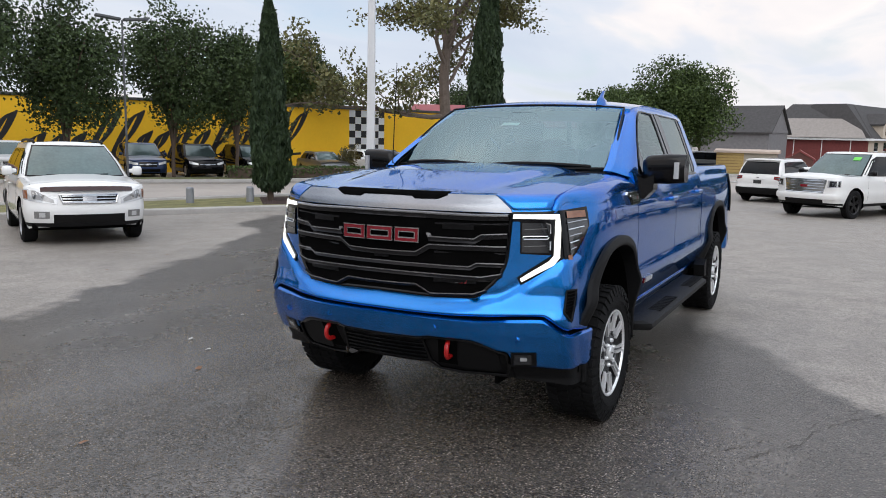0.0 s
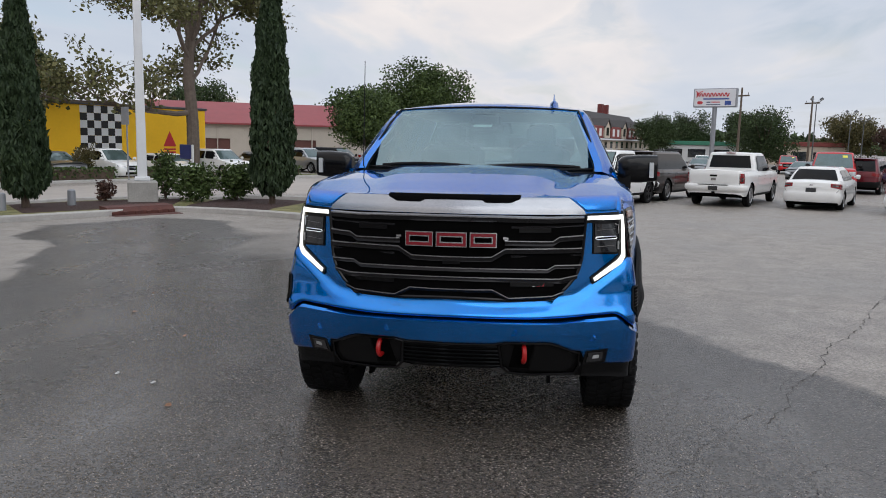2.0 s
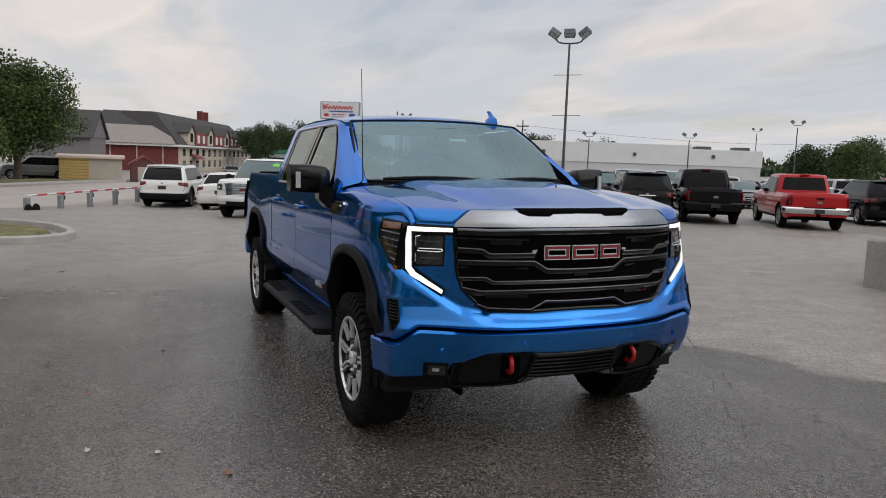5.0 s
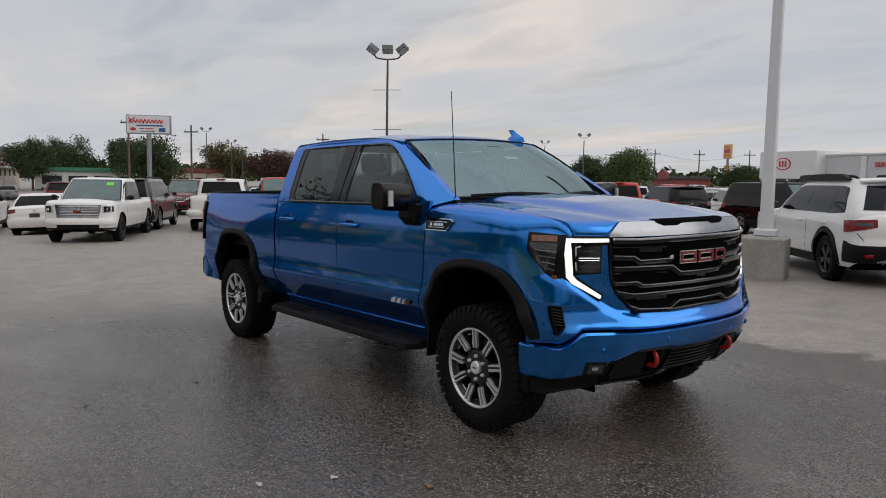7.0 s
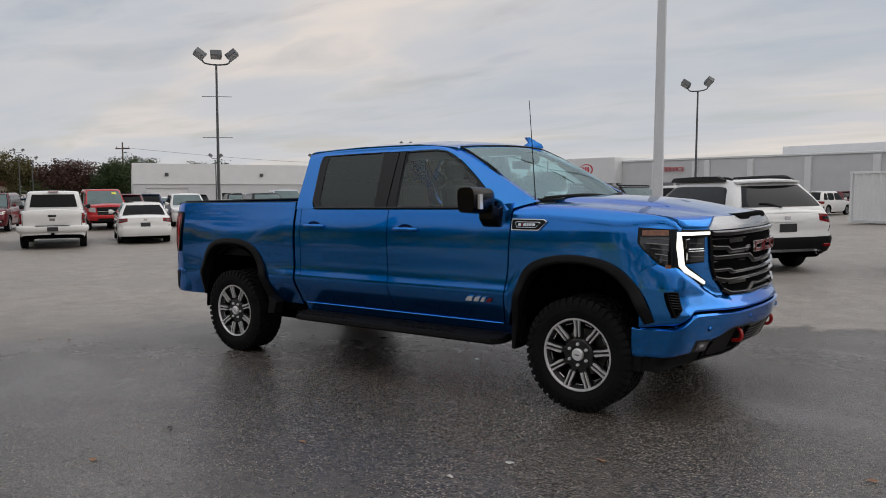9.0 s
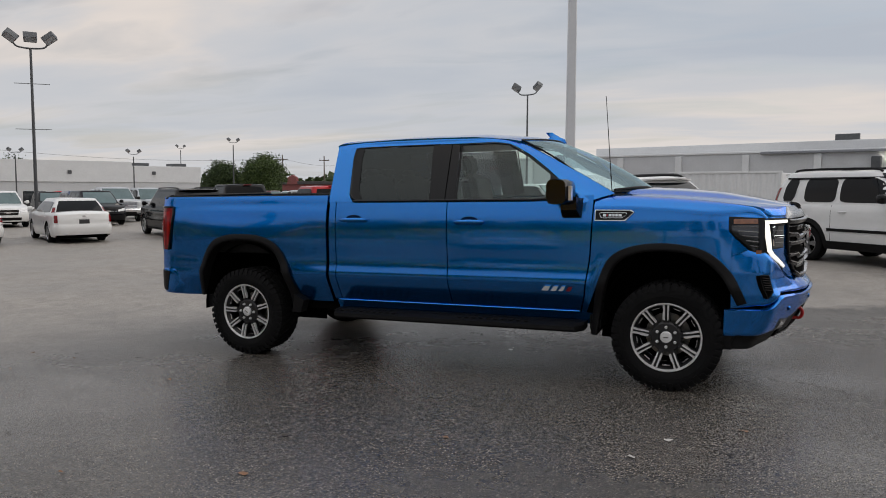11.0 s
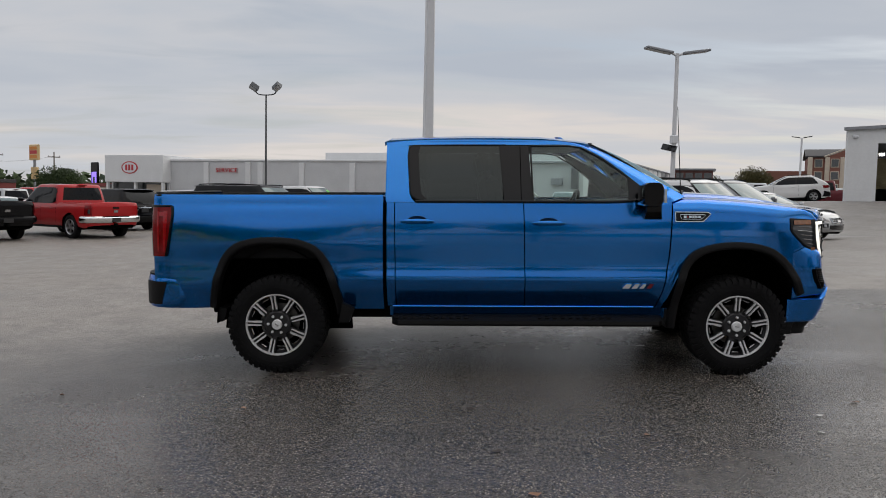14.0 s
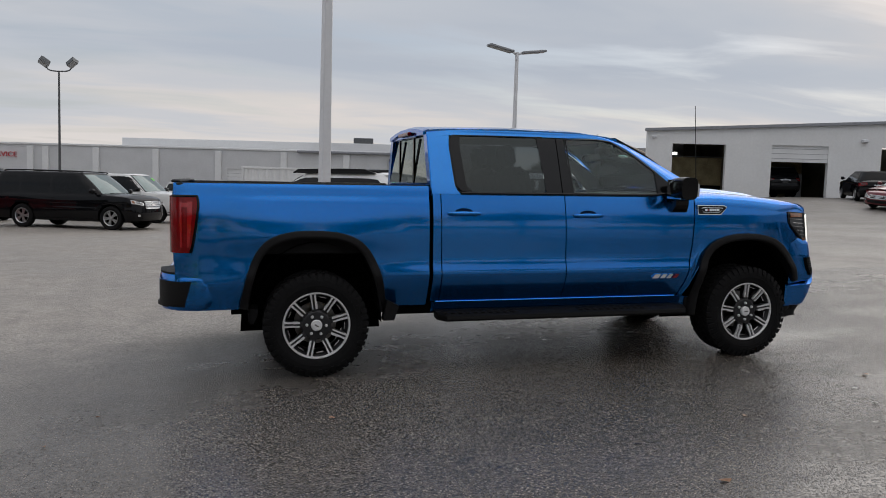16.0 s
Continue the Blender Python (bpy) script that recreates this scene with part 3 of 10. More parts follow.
def skin_front(y, z, out=0.0):
    """The point of the front at |y| and z, pushed out by so many metres; y keeps its sign."""
    key = round(z, 3)
    if key not in PLANS:
        PLANS[key] = plan(key)
    p = PLANS[key]
    q = p[36:]
    x = float(np.interp(abs(y), q[::-1, 1], q[::-1, 0]))
    return (x + out, y, z)


def skin_arc(s, z, out=0.0):
    """The point at the share s of the outline's length from door to nose, on the left side."""
    key = round(z, 3)
    if key not in PLANS:
        PLANS[key] = plan(key)
    p = PLANS[key]
    i = s * (len(p) - 1)
    k = min(int(i), len(p) - 2)
    v = p[k] + (p[k + 1] - p[k]) * (i - k)
    d = p[k + 1] - p[k]
    n = np.array((-d[1], d[0])) / (np.linalg.norm(d) + 1e-9)
    v = v + n * out
    return (float(v[0]), float(v[1]), z)


def hood_z(x, y):
    a = abs(y)
    z = lut(x, (1.25, 1.505), (1.6, 1.505), (1.9, 1.488), (2.2, 1.46), (2.42, 1.428), (2.6, 1.400), (2.76, 1.378)) - 0.036 * (a / 0.83) ** 2.2
    dome = 1 / (1 + math.exp((a - lut(x, (1.3, 0.60), (2.6, 0.40))) / 0.03))
    gully = math.exp(-(((a - lut(x, (1.3, 0.67), (2.6, 0.49))) / 0.08) ** 2))
    fade = lut(x, (1.3, 1.0), (2.2, 1.0), (2.66, 0.0))
    return z + 0.020 * dome * fade - 0.010 * gully * fade - 0.02


def seam(x):
    """The gap between hood and fender: y and z over x."""
    y = lut(x, (1.25, 0.772), (1.6, 0.815), (1.9, 0.842), (2.2, 0.853), (2.42, 0.850), (2.54, 0.836))
    return y, hood_z(min(x, 2.40), y) - lut(x, (2.40, 0.0), (2.46, 0.012), (2.51, 0.040), (2.54, 0.082))


def front_ledge(y):
    return lut(abs(y), (0, 0.788), (0.24, 0.780), (0.48, 0.792), (0.63, 0.826), (0.72, 0.885), (0.82, 0.966), (0.95, 1.07))


def fascia_low(y):
    return lut(abs(y), (0, 0.746), (0.41, 0.742), (0.80, 0.754), (0.845, 0.754), (0.87, 0.742), (0.905, 0.708), (0.945, 0.674), (0.975, 0.652))


def bumper_high(y):
    return lut(abs(y), (0, 0.735), (0.33, 0.731), (0.54, 0.728), (0.78, 0.740), (0.842, 0.741), (0.87, 0.726), (0.936, 0.654), (0.975, 0.646))


def bumper_low(y):
    return lut(abs(y), (0, 0.606), (0.24, 0.607), (0.268, 0.618), (0.50, 0.614), (0.545, 0.600), (0.63, 0.560), (0.668, 0.556), (0.690, 0.478), (0.76, 0.474), (0.90, 0.458), (0.98, 0.455))


def patch(corners, out, depth=0.012, n=10, k=2):
    """A four-cornered piece of the front between (y, z) corners a, b (one edge) and c, d (the other)."""
    a, b, c, d = corners
    return slab(lambda u, v: skin_front((a[0] + (b[0] - a[0]) * u) * (1 - v) + (c[0] + (d[0] - c[0]) * u) * v, (a[1] + (b[1] - a[1]) * u) * (1 - v) + (c[1] + (d[1] - c[1]) * u) * v, out), n, k, (-depth, 0, 0))


def body():
    """Side panels, doors, fenders, bedsides, each with its own edges and gaps; a dark shell lies behind them."""
    # front fender: from the door to the headlamp, rolling over at the top to the hood's gap
    s_end = 0.515
    door_edge = lambda z: lut(z, (0.50, 1.222), (0.57, 1.236), (0.7, 1.274), (1.0, 1.320), (1.4, 1.343))

    def fender(u, v):
        s = u * s_end
        x0 = skin_arc(s, 1.0)[0]
        lo = arch(x0, AXLES[0]) or (0.50 if x0 < AXLES[0] else 1.0)
        if s > 0.306:
            lo = lut(s, (0.306, 1.018), (0.42, 1.078), (0.53, 1.063))
        ys, zs = seam(x0)
        ys, zs = ys + 0.003, zs - 0.001
        zt = zs - lut(x0, (1.3, 0.10), (2.2, 0.10), (2.55, 0.03))
        if v <= 0.72:
            z = lo + (zt - lo) * v / 0.72
            x, y, z = skin_arc(s, z)
        else:
            t = (v - 0.72) / 0.28 * math.pi / 2
            x, yb, _ = skin_arc(s, zt)
            y, z = ys + (yb - ys) * math.cos(t), zt + (zs - zt) * math.sin(t)
        k = max(0.0, 1 - u / 0.35)
        x += (door_edge(z) - 1.33) * k
        return (x, y - tuck(x, z), z)
    f = slab(fender, 80, 36, (0, -0.03, 0))
    part("front_fender", f, BLUE, TRUCK, smooth=50)
    part("front_fender", flipped(f), BLUE, TRUCK, smooth=50)

    def panel(name, x0, x1, lo, hi, nu=30, nv=26, bulge=None):
        """A side panel between two seams; x0 and x1 are functions of the height, lo and hi of x."""
        def at(u, v):
            xm = x0(1.0) + (x1(1.0) - x0(1.0)) * u
            z = lo(xm) + (hi(xm) - lo(xm)) * v
            x = x0(z) + (x1(z) - x0(z)) * u
            z = lo(x) + (hi(x) - lo(x)) * v
            y = smooth_w(z) - tuck(x, z) + (bulge(x, z) if bulge else 0)
            return (x, y, z)
        s = slab(at, nu, nv, (0, -0.035, 0))
        right = part(name, flipped(s), BLUE, TRUCK, smooth=40)
        return part(name, s, BLUE, TRUCK, smooth=40), right

    sill = lambda x: 0.565
    panel("front_door", lambda z: 0.150 - 0.02 * (z - 1.0), lambda z: door_edge(z) - 0.011, sill, lambda x: lut(x, (0.1, 1.418), (1.0, 1.43), (1.33, 1.462)))
    panel("rear_door", lambda z: lut(z, (0.5, -0.895), (1.5, -0.905)), lambda z: 0.142 - 0.02 * (z - 1.0), sill, lambda x: 1.418)
    panel("rocker_panel", lambda z: -0.955, lambda z: 1.32, lambda x: 0.475, lambda x: 0.558, nv=4)
    panel("cab_corner", lambda z: -0.972, lambda z: lut(z, (0.5, -0.903), (1.5, -0.913)), sill, lambda x: 1.44, nu=4)

    def bed_low(x):
        return arch(x, AXLES[1]) or (0.535 if x > AXLES[1] else 0.545)

    def bed_bulge(x, z):
        d = max(0.0, 1 - ((x - AXLES[1]) / 0.72) ** 2) * max(0.0, 1 - abs(z - 1.10) / 0.18)
        tail = max(0.0, (-2.70 - x) / 0.2)
        lift = -0.018 * max(0.0, 1 - abs(z - 1.40) / 0.05)
        crest = 0.017 * math.exp(-(((z - 0.80) / 0.045) ** 2)) * lut(x, (-1.7, 1), (-1.10, 0.15))
        return 0.014 * d - 0.05 * tail**2 + lift * 0.3 - crest

    panel("bedside", lambda z: -2.885 - 0.01 * (z - 1), lambda z: -1.003, bed_low, lambda x: 1.478, 84, 30, bed_bulge)

    # near-black shell painting the shade behind the gaps, open over the wheels
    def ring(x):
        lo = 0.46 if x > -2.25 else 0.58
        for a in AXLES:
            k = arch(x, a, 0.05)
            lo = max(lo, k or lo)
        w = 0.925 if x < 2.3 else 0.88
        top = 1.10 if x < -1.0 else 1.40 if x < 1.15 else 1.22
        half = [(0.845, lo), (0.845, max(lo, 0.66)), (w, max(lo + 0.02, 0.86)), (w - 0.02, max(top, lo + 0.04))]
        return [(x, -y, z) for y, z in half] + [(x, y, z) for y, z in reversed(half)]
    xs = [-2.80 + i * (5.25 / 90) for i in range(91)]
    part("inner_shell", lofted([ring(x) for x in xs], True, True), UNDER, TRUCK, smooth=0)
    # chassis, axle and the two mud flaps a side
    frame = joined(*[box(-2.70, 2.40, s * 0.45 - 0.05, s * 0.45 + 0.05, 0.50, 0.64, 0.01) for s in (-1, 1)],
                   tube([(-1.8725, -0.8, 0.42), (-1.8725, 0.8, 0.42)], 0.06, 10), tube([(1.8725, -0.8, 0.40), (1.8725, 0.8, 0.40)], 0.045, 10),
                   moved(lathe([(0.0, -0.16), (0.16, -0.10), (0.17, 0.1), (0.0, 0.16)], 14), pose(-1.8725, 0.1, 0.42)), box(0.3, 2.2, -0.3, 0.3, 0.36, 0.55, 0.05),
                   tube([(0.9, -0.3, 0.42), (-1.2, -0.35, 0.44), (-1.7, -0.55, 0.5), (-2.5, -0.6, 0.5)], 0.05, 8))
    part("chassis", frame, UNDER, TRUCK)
    for x0, x1, z0 in ((1.302, 1.385, 0.395), (-2.375, -2.305, 0.43)):
        for s in (-1, 1):
            flap = prism([(x0, z0 + 0.05), (x0 + 0.015, z0), (x1 - 0.03, z0), (x1, z0 + 0.06), (x1 + 0.005, 0.54), (x0, 0.55)], 0.225, lambda a, b, c: (a, s * (0.70 + c), b))
            part("mud_flap", flap, PLASTIC, TRUCK)
    for s in (-1, 1):
        rear = prism([(-1.365, 0.44), (-1.28, 0.44), (-1.24, 0.55), (-1.335, 0.60)], 0.1, lambda a, b, c: (a, s * (0.90 + c), b))
        part("mud_flap", rear, PLASTIC, TRUCK)


def flares():
    """Black plastic lips round the four wheel openings."""
    for axle in AXLES:
        outer, inner = (curve(q, 72) for q in ARCH[axle])

        def lip(u, v):
            # v goes from the outer rim over the lip to its inside
            i = int(round(u * 72))
            k = lut(v, (0, 0.0), (0.12, 0.03), (0.70, 0.86), (0.82, 1.0), (1, 1.02))
            d, z = outer[i] + (inner[i] - outer[i]) * k
            x = axle + float(d)
            z = float(z)
            y = smooth_w(max(z, lut(v, (0, 0.40), (0.12, 0.56), (0.7, 0.60)))) - lut(v, (0, 1), (0.7, 0.3)) * tuck(x, z) + lut(v, (0, 0.001), (0.12, 0.022), (0.60, 0.034), (0.78, 0.030), (0.85, 0.018), (1, -0.08))
            if axle > 0:
                y += 0.008 - 0.42 * max(0.0, x - axle - 0.25) ** 2
            return (x, y, z)
        s = sheet(lip, 72, 10)
        part("wheel_arch_flare", s, PLASTIC, TRUCK, smooth=45)
        part("wheel_arch_flare", flipped(s), PLASTIC, TRUCK, smooth=45)
        # liners carry the well's shade in their near-black colour
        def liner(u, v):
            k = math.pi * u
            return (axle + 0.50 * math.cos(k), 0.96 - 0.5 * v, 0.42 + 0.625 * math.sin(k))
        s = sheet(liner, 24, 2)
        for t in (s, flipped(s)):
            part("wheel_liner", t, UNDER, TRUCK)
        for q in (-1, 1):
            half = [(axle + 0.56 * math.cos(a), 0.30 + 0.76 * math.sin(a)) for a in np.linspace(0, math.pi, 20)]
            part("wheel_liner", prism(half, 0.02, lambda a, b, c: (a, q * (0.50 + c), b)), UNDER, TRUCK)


def whole(fn):
    """One sheet over both halves of the front from a function of the left half, whose u ends on the middle line."""
    def at(u, v):
        k = 2 * u - 1
        x, y, z = fn(1 - abs(k), v)
        return (x, y if k <= 0 else -y, z)
    return at


def front_end():
    # hood: crowned, rolling down over its front edge between the two headlamps
    def hood_edge_point(k):
        a = abs(k)
        y = lut(a, (0, 0), (0.70, 0.590), (0.76, 0.640), (0.80, 0.674), (1, 0.834))
        z = lut(a, (0, 1.360), (0.70, 1.358), (0.74, 1.342), (0.77, 1.318), (0.80, 1.290), (1, 1.292))
        return skin_front(math.copysign(y, k), z, 0.004)

    def hood(u, v):
        k = 2 * v - 1
        e = hood_edge_point(k)
        xa = 1.66 - 0.36 * abs(k) ** 2.4
        xs = e[0] - lut(abs(k), (0, 0.10), (0.7, 0.10), (1, 0.14))
        if u <= 0.8:
            x = xa + (xs - xa) * (u / 0.8)
            y = k * (seam(x)[0] - 0.002)
            if abs(k) > 0.6:
                y0 = e[1]
                y += (y0 - y) * max(0.0, (x - 2.25) / (xs - 2.25 + 1e-6)) * 0.6 * min(1.0, (1 - abs(k)) * 8)
            return (x, y, hood_z(x, y))
        t = (u - 0.8) / 0.2
        ys = k * (seam(xs)[0] - 0.002)
        if abs(k) > 0.6:
            ys += (e[1] - ys) * 0.6 * min(1.0, (1 - abs(k)) * 8)
        a = Vector((xs, ys, hood_z(xs, ys)))
        c = Vector((e[0] - 0.012, (ys + e[1]) / 2, a.z - 0.012))
        p = a * (1 - t) ** 2 + c * 2 * t * (1 - t) + Vector(e) * t * t
        return tuple(p)
    part("hood", slab(hood, 50, 72, (-0.008, 0, -0.02)), BLUE, TRUCK, smooth=60)
    # cowl and wipers at the foot of the windshield
    def cowl(u, v):
        y = -0.80 + 1.60 * v
        x = 1.70 - 0.36 * (abs(y) / 0.835) ** 2.4
        return (x - 0.16 + 0.17 * u, y, 1.470 - 0.015 * u + 0.01 * (1 - (y / 0.8) ** 2))
    part("cowl", slab(cowl, 3, 30, (0, 0, -0.03)), PLASTIC, TRUCK)
    for y0, y1 in ((-0.66, -0.02), (0.05, 0.68)):
        xw = lambda y: 1.655 - 0.34 * (abs(y) / 0.835) ** 2.4
        blade = tube([(xw(y0 + (y1 - y0) * k / 6) - 0.02, y0 + (y1 - y0) * k / 6, 1.492 + 0.015 * math.sin(math.pi * k / 6)) for k in range(7)], 0.011, 6)
        part("wiper", blade, PLASTIC, TRUCK)

    # painted nose: concave round the grille, a rounded ledge below it, rolling in over the bumper's gap
    def sculpt(s, z):
        y = skin_arc(s, z)[1]
        d = z - front_ledge(y)
        out = 0.020 / (1 + math.exp(d / 0.010)) - 0.006 * math.exp(-(((d - 0.03) / 0.02) ** 2))
        low = z - fascia_low(y)
        out -= 0.014 * max(0.0, 1 - low / 0.016) ** 2
        out *= lut(s, (0.30, 0.0), (0.42, 0.6), (0.5, 1.0))
        p = skin_arc(s, z, out)
        return p

    def nose_mid(u, v):
        s = 0.53 + 0.47 * u
        z0 = fascia_low(skin_arc(s, 0.75)[1])
        z1 = lut(skin_arc(s, 1.28)[1], (0, 1.30), (0.6, 1.30), (0.67, 1.287), (0.85, 1.287))
        return sculpt(s, z0 + (z1 - z0) * v**1.5)

    def nose_corner(u, v):
        s = 0.306 + 0.224 * u
        z0 = fascia_low(skin_arc(s, 0.70)[1])
        z1 = lut(s, (0.306, 1.015), (0.42, 1.075), (0.53, 1.06))
        return sculpt(s, z0 + (z1 - z0) * v**1.3)
    mid, side = sheet(whole(nose_mid), 100, 44), sheet(nose_corner, 24, 30)
    part("front_fascia", joined(mid, side, flipped(side)), BLUE, TRUCK, smooth=50)

    # bumper: proud of the fascia, stepping down towards the corners
    def bump(u, v):
        s = 0.310 + 0.690 * u
        y_ = skin_arc(s, 0.66)[1]
        z0, z1 = bumper_low(y_), bumper_high(y_)
        z = z0 + (z1 - z0) * v
        top = z1 - z
        out = 0.028 - 0.014 * max(0.0, 1 - top / 0.010) ** 2 - 0.012 * max(0.0, 1 - (z - z0) / 0.015) ** 2
        p = skin_arc(s, z, out * lut(s, (0.31, 0.7), (0.42, 1)))
        return (p[0], p[1], z)
    part("front_bumper", slab(whole(bump), 144, 20, (-0.05, 0, 0)), BLUE, TRUCK, smooth=40)
    def gap(u, v):
        s = 0.312 + 0.688 * u
        y_ = skin_arc(s, 0.70)[1]
        p = skin_arc(s, bumper_high(y_) - 0.02 + (fascia_low(y_) - bumper_high(y_) + 0.04) * v, -0.016)
        return p
    h = sheet(gap, 60, 2)
    part("bumper_gap", joined(h, flipped(h)), UNDER, TRUCK)

    # lower valance in black, with the two hook pockets and the intake between
    def low(u, v):
        s = 0.315 + 0.685 * u
        y_ = skin_arc(s, 0.52)[1]
        z1 = bumper_low(y_) + 0.01
        z0 = lut(y_, (0, 0.450), (0.22, 0.447), (0.26, 0.414), (0.57, 0.394), (0.70, 0.388), (0.84, 0.375), (0.96, 0.355))
        z = z0 + (z1 - z0) * v
        p = skin_arc(s, z, -0.006 if y_ < 0.68 else 0.010)
        return (p[0], p[1], z)
    part("lower_valance", slab(whole(low), 120, 8, (-0.05, 0, 0)), PLASTIC, TRUCK, smooth=35)
    for k in range(6):
        z = 0.474 + 0.023 * k
        part("intake_bar", tube([skin_front(y, z, 0.004) for y in np.linspace(-0.255, 0.255, 12)], 0.0065, 5), GLOSS_BLACK, TRUCK)
    part("intake_frame", tube([skin_front(y, z, 0.008) for y, z in ((-0.29, 0.606), (-0.255, 0.612), (-0.235, 0.602), (0.0, 0.600), (0.235, 0.602), (0.255, 0.612), (0.29, 0.606))], 0.008, 6), GLOSS_BLACK, TRUCK)
    for s in (-1, 1):
        def on(points, out, depth):
            return prism([(s * y, z) for y, z in (points if s > 0 else reversed(points))], depth, lambda a, b, c: (skin_front(a, b, out)[0] - c, a, b))
        part("hook_pocket", on([(0.300, 0.462), (0.400, 0.455), (0.428, 0.592), (0.330, 0.596)], 0.003, 0.01), UNDER, TRUCK)
        part("pocket_plate", on([(0.405, 0.440), (0.590, 0.428), (0.625, 0.455), (0.628, 0.535), (0.595, 0.568), (0.530, 0.594), (0.436, 0.597)], 0.009, 0.02), PLASTIC, TRUCK)
        rim = [(0.265, 0.470), (0.250, 0.600), (0.285, 0.614), (0.505, 0.608), (0.560, 0.590), (0.640, 0.552), (0.664, 0.548), (0.668, 0.470), (0.640, 0.412), (0.42, 0.414), (0.30, 0.428), (0.265, 0.470)]
        part("valance_trim", tube([skin_front(s * y, z, 0.010) for y, z in rim], 0.010, 6), GLOSS_BLACK, TRUCK)
        hx = skin_front(0.382, 0.55)[0]
        hook = tube([(hx - 0.03, s * 0.376, 0.588)] + [(hx + 0.002 + 0.036 * math.sin(a), s * (0.376 + 0.008 * math.sin(a)), 0.548 + 0.042 * math.cos(a)) for a in np.linspace(0.3, 2.85, 9)] + [(hx - 0.03, s * 0.376, 0.508)], 0.0130, 8)
        part("tow_hook", hook, RED_HOOK, TRUCK, "red painted tow hook")
        part("skid_tip", on([(0.200, 0.455), (0.225, 0.462), (0.285, 0.468), (0.305, 0.440), (0.265, 0.424)], 0.016, 0.014), SATIN, TRUCK)
        # fog lamp in its black frame
        frame_ = [(0.683, 0.476), (0.806, 0.482), (0.816, 0.566), (0.697, 0.560)]
        part("fog_lamp_frame", on(frame_, 0.034, 0.03), GLOSS_BLACK, TRUCK)
        fog = part("fog_lamp", on([(0.702, 0.490), (0.785, 0.494), (0.792, 0.550), (0.712, 0.547)], 0.037, 0.01), LENS, TRUCK)
        part("fog_lamp_lens", on([(0.735, 0.512), (0.768, 0.514), (0.770, 0.532), (0.738, 0.531)], 0.040, 0.008), LENS_PALE, fog)
        for y, z in ((0.325, 0.676), (0.726, 0.634)):
            ring_ = moved(lathe([(0.0, 0.0015), (0.015, 0.0015), (0.0165, 0.0), (0.0175, 0.002), (0.0185, 0.0), (0.0185, -0.01)], 18), Matrix.Translation(skin_front(s * y, z, 0.0285)) @ pose(0, 0, 0, 0, 0, -90 - s * lut(y, (0.3, 10), (0.72, 28))))
            part("parking_sensor", ring_, BLUE, TRUCK)
        # corner air slot: black cup with ribs and a rim, set into the curve of the corner
        def slot(k, z, out):
            p = skin_arc(lut(k, (0, 0.462), (1, 0.506)), z, out)
            return (p[0], s * p[1], p[2])
        foot = lambda k: 0.728 + 0.050 * k
        part("corner_vent", slab(lambda u, v: slot(u, foot(u) + (0.886 - foot(u)) * v, 0.024), 6, 8, (-0.03, 0, 0)), UNDER, TRUCK)
        edge_ = [slot(0, z, 0.024) for z in np.linspace(0.735, 0.876, 6)] + [slot(k, 0.887, 0.024) for k in np.linspace(0.1, 0.9, 4)] + [slot(1, z, 0.024) for z in np.linspace(0.876, 0.782, 6)] + [slot(k, foot(k), 0.024) for k in np.linspace(0.9, 0.0, 4)]
        part("vent_rim", tube(edge_, 0.005, 5), PLASTIC, TRUCK)
        for k in range(6):
            z = 0.790 + 0.0165 * k
            part("vent_rib", tube([slot(j, z - 0.006 * j, 0.027) for j in (0.12, 0.5, 0.88)], 0.004, 5), GLOSS_BLACK, TRUCK)

    # grille: black backing, six bars in dark chrome, each with a brighter upper lip
    def g_half(z):
        return lut(z, (0.838, 0.50), (0.86, 0.545), (0.885, 0.575), (0.965, 0.640), (1.05, 0.660), (1.27, 0.674))
    def back(u, v):
        z = 0.838 + 0.432 * v
        return skin_front(g_half(z) * (2 * u - 1), z, 0.007)
    part("grille_backing", slab(back, 30, 14, (-0.02, 0, 0)), UNDER, TRUCK)
    rim = [(g_half(z), z) for z in np.linspace(1.268, 0.862, 10)] + [(0.52, 0.840), (0.30, 0.834), (0, 0.842)]
    rim = rim + [(-y, z) for y, z in reversed(rim[:-1])]
    part("grille_frame", tube([skin_front(y, z, 0.010) for y, z in rim], 0.010, 7), GLOSS_BLACK, TRUCK)

    def bar(points, h, out=0.026, mirror=True):
        dense = []
        pts = points + [(-y, z) for y, z in reversed(points[:-1])] if mirror else points
        for (ya, za), (yb, zb) in zip(pts, pts[1:]):
            n = max(1, int(abs(yb - ya) / 0.05))
            dense += [(ya + (yb - ya) * i / n, za + (zb - za) * i / n) for i in range(n)]
        dense.append(pts[-1])
        face, lip = [], []
        for y, z in dense:
            x = skin_front(y, z)[0] + 0.004
            face.append([(x, y, z - h), (x + out * 0.55, y, z - h), (x + out, y, z - h * 0.3), (x + out * 0.9, y, z - 0.002), (x, y, z + 0.002)])
            lip.append([(x + out * 0.5, y, z - 0.002), (x + out + 0.004, y, z - 0.007), (x + out + 0.004, y, z - 0.001), (x + out * 0.5, y, z + 0.005)])
        b_ = part("grille_bar", lofted(face, True, True), BAR_BLACK, TRUCK, smooth=35)
        part("bar_lip", lofted(lip, True, True), DARK_CHROME, b_, "dark chrome edge")
    bar([(0.665, 1.262), (0.50, 1.258), (0.25, 1.262), (0, 1.263)], 0.030)
    bar([(0.660, 1.106), (0.44, 1.104), (0.275, 1.102), (0.205, 1.060), (0.10, 1.058), (0, 1.058)], 0.030)
    bar([(0.655, 1.019), (0.525, 1.019), (0.488, 0.998), (0.25, 1.000), (0, 1.001)], 0.024)
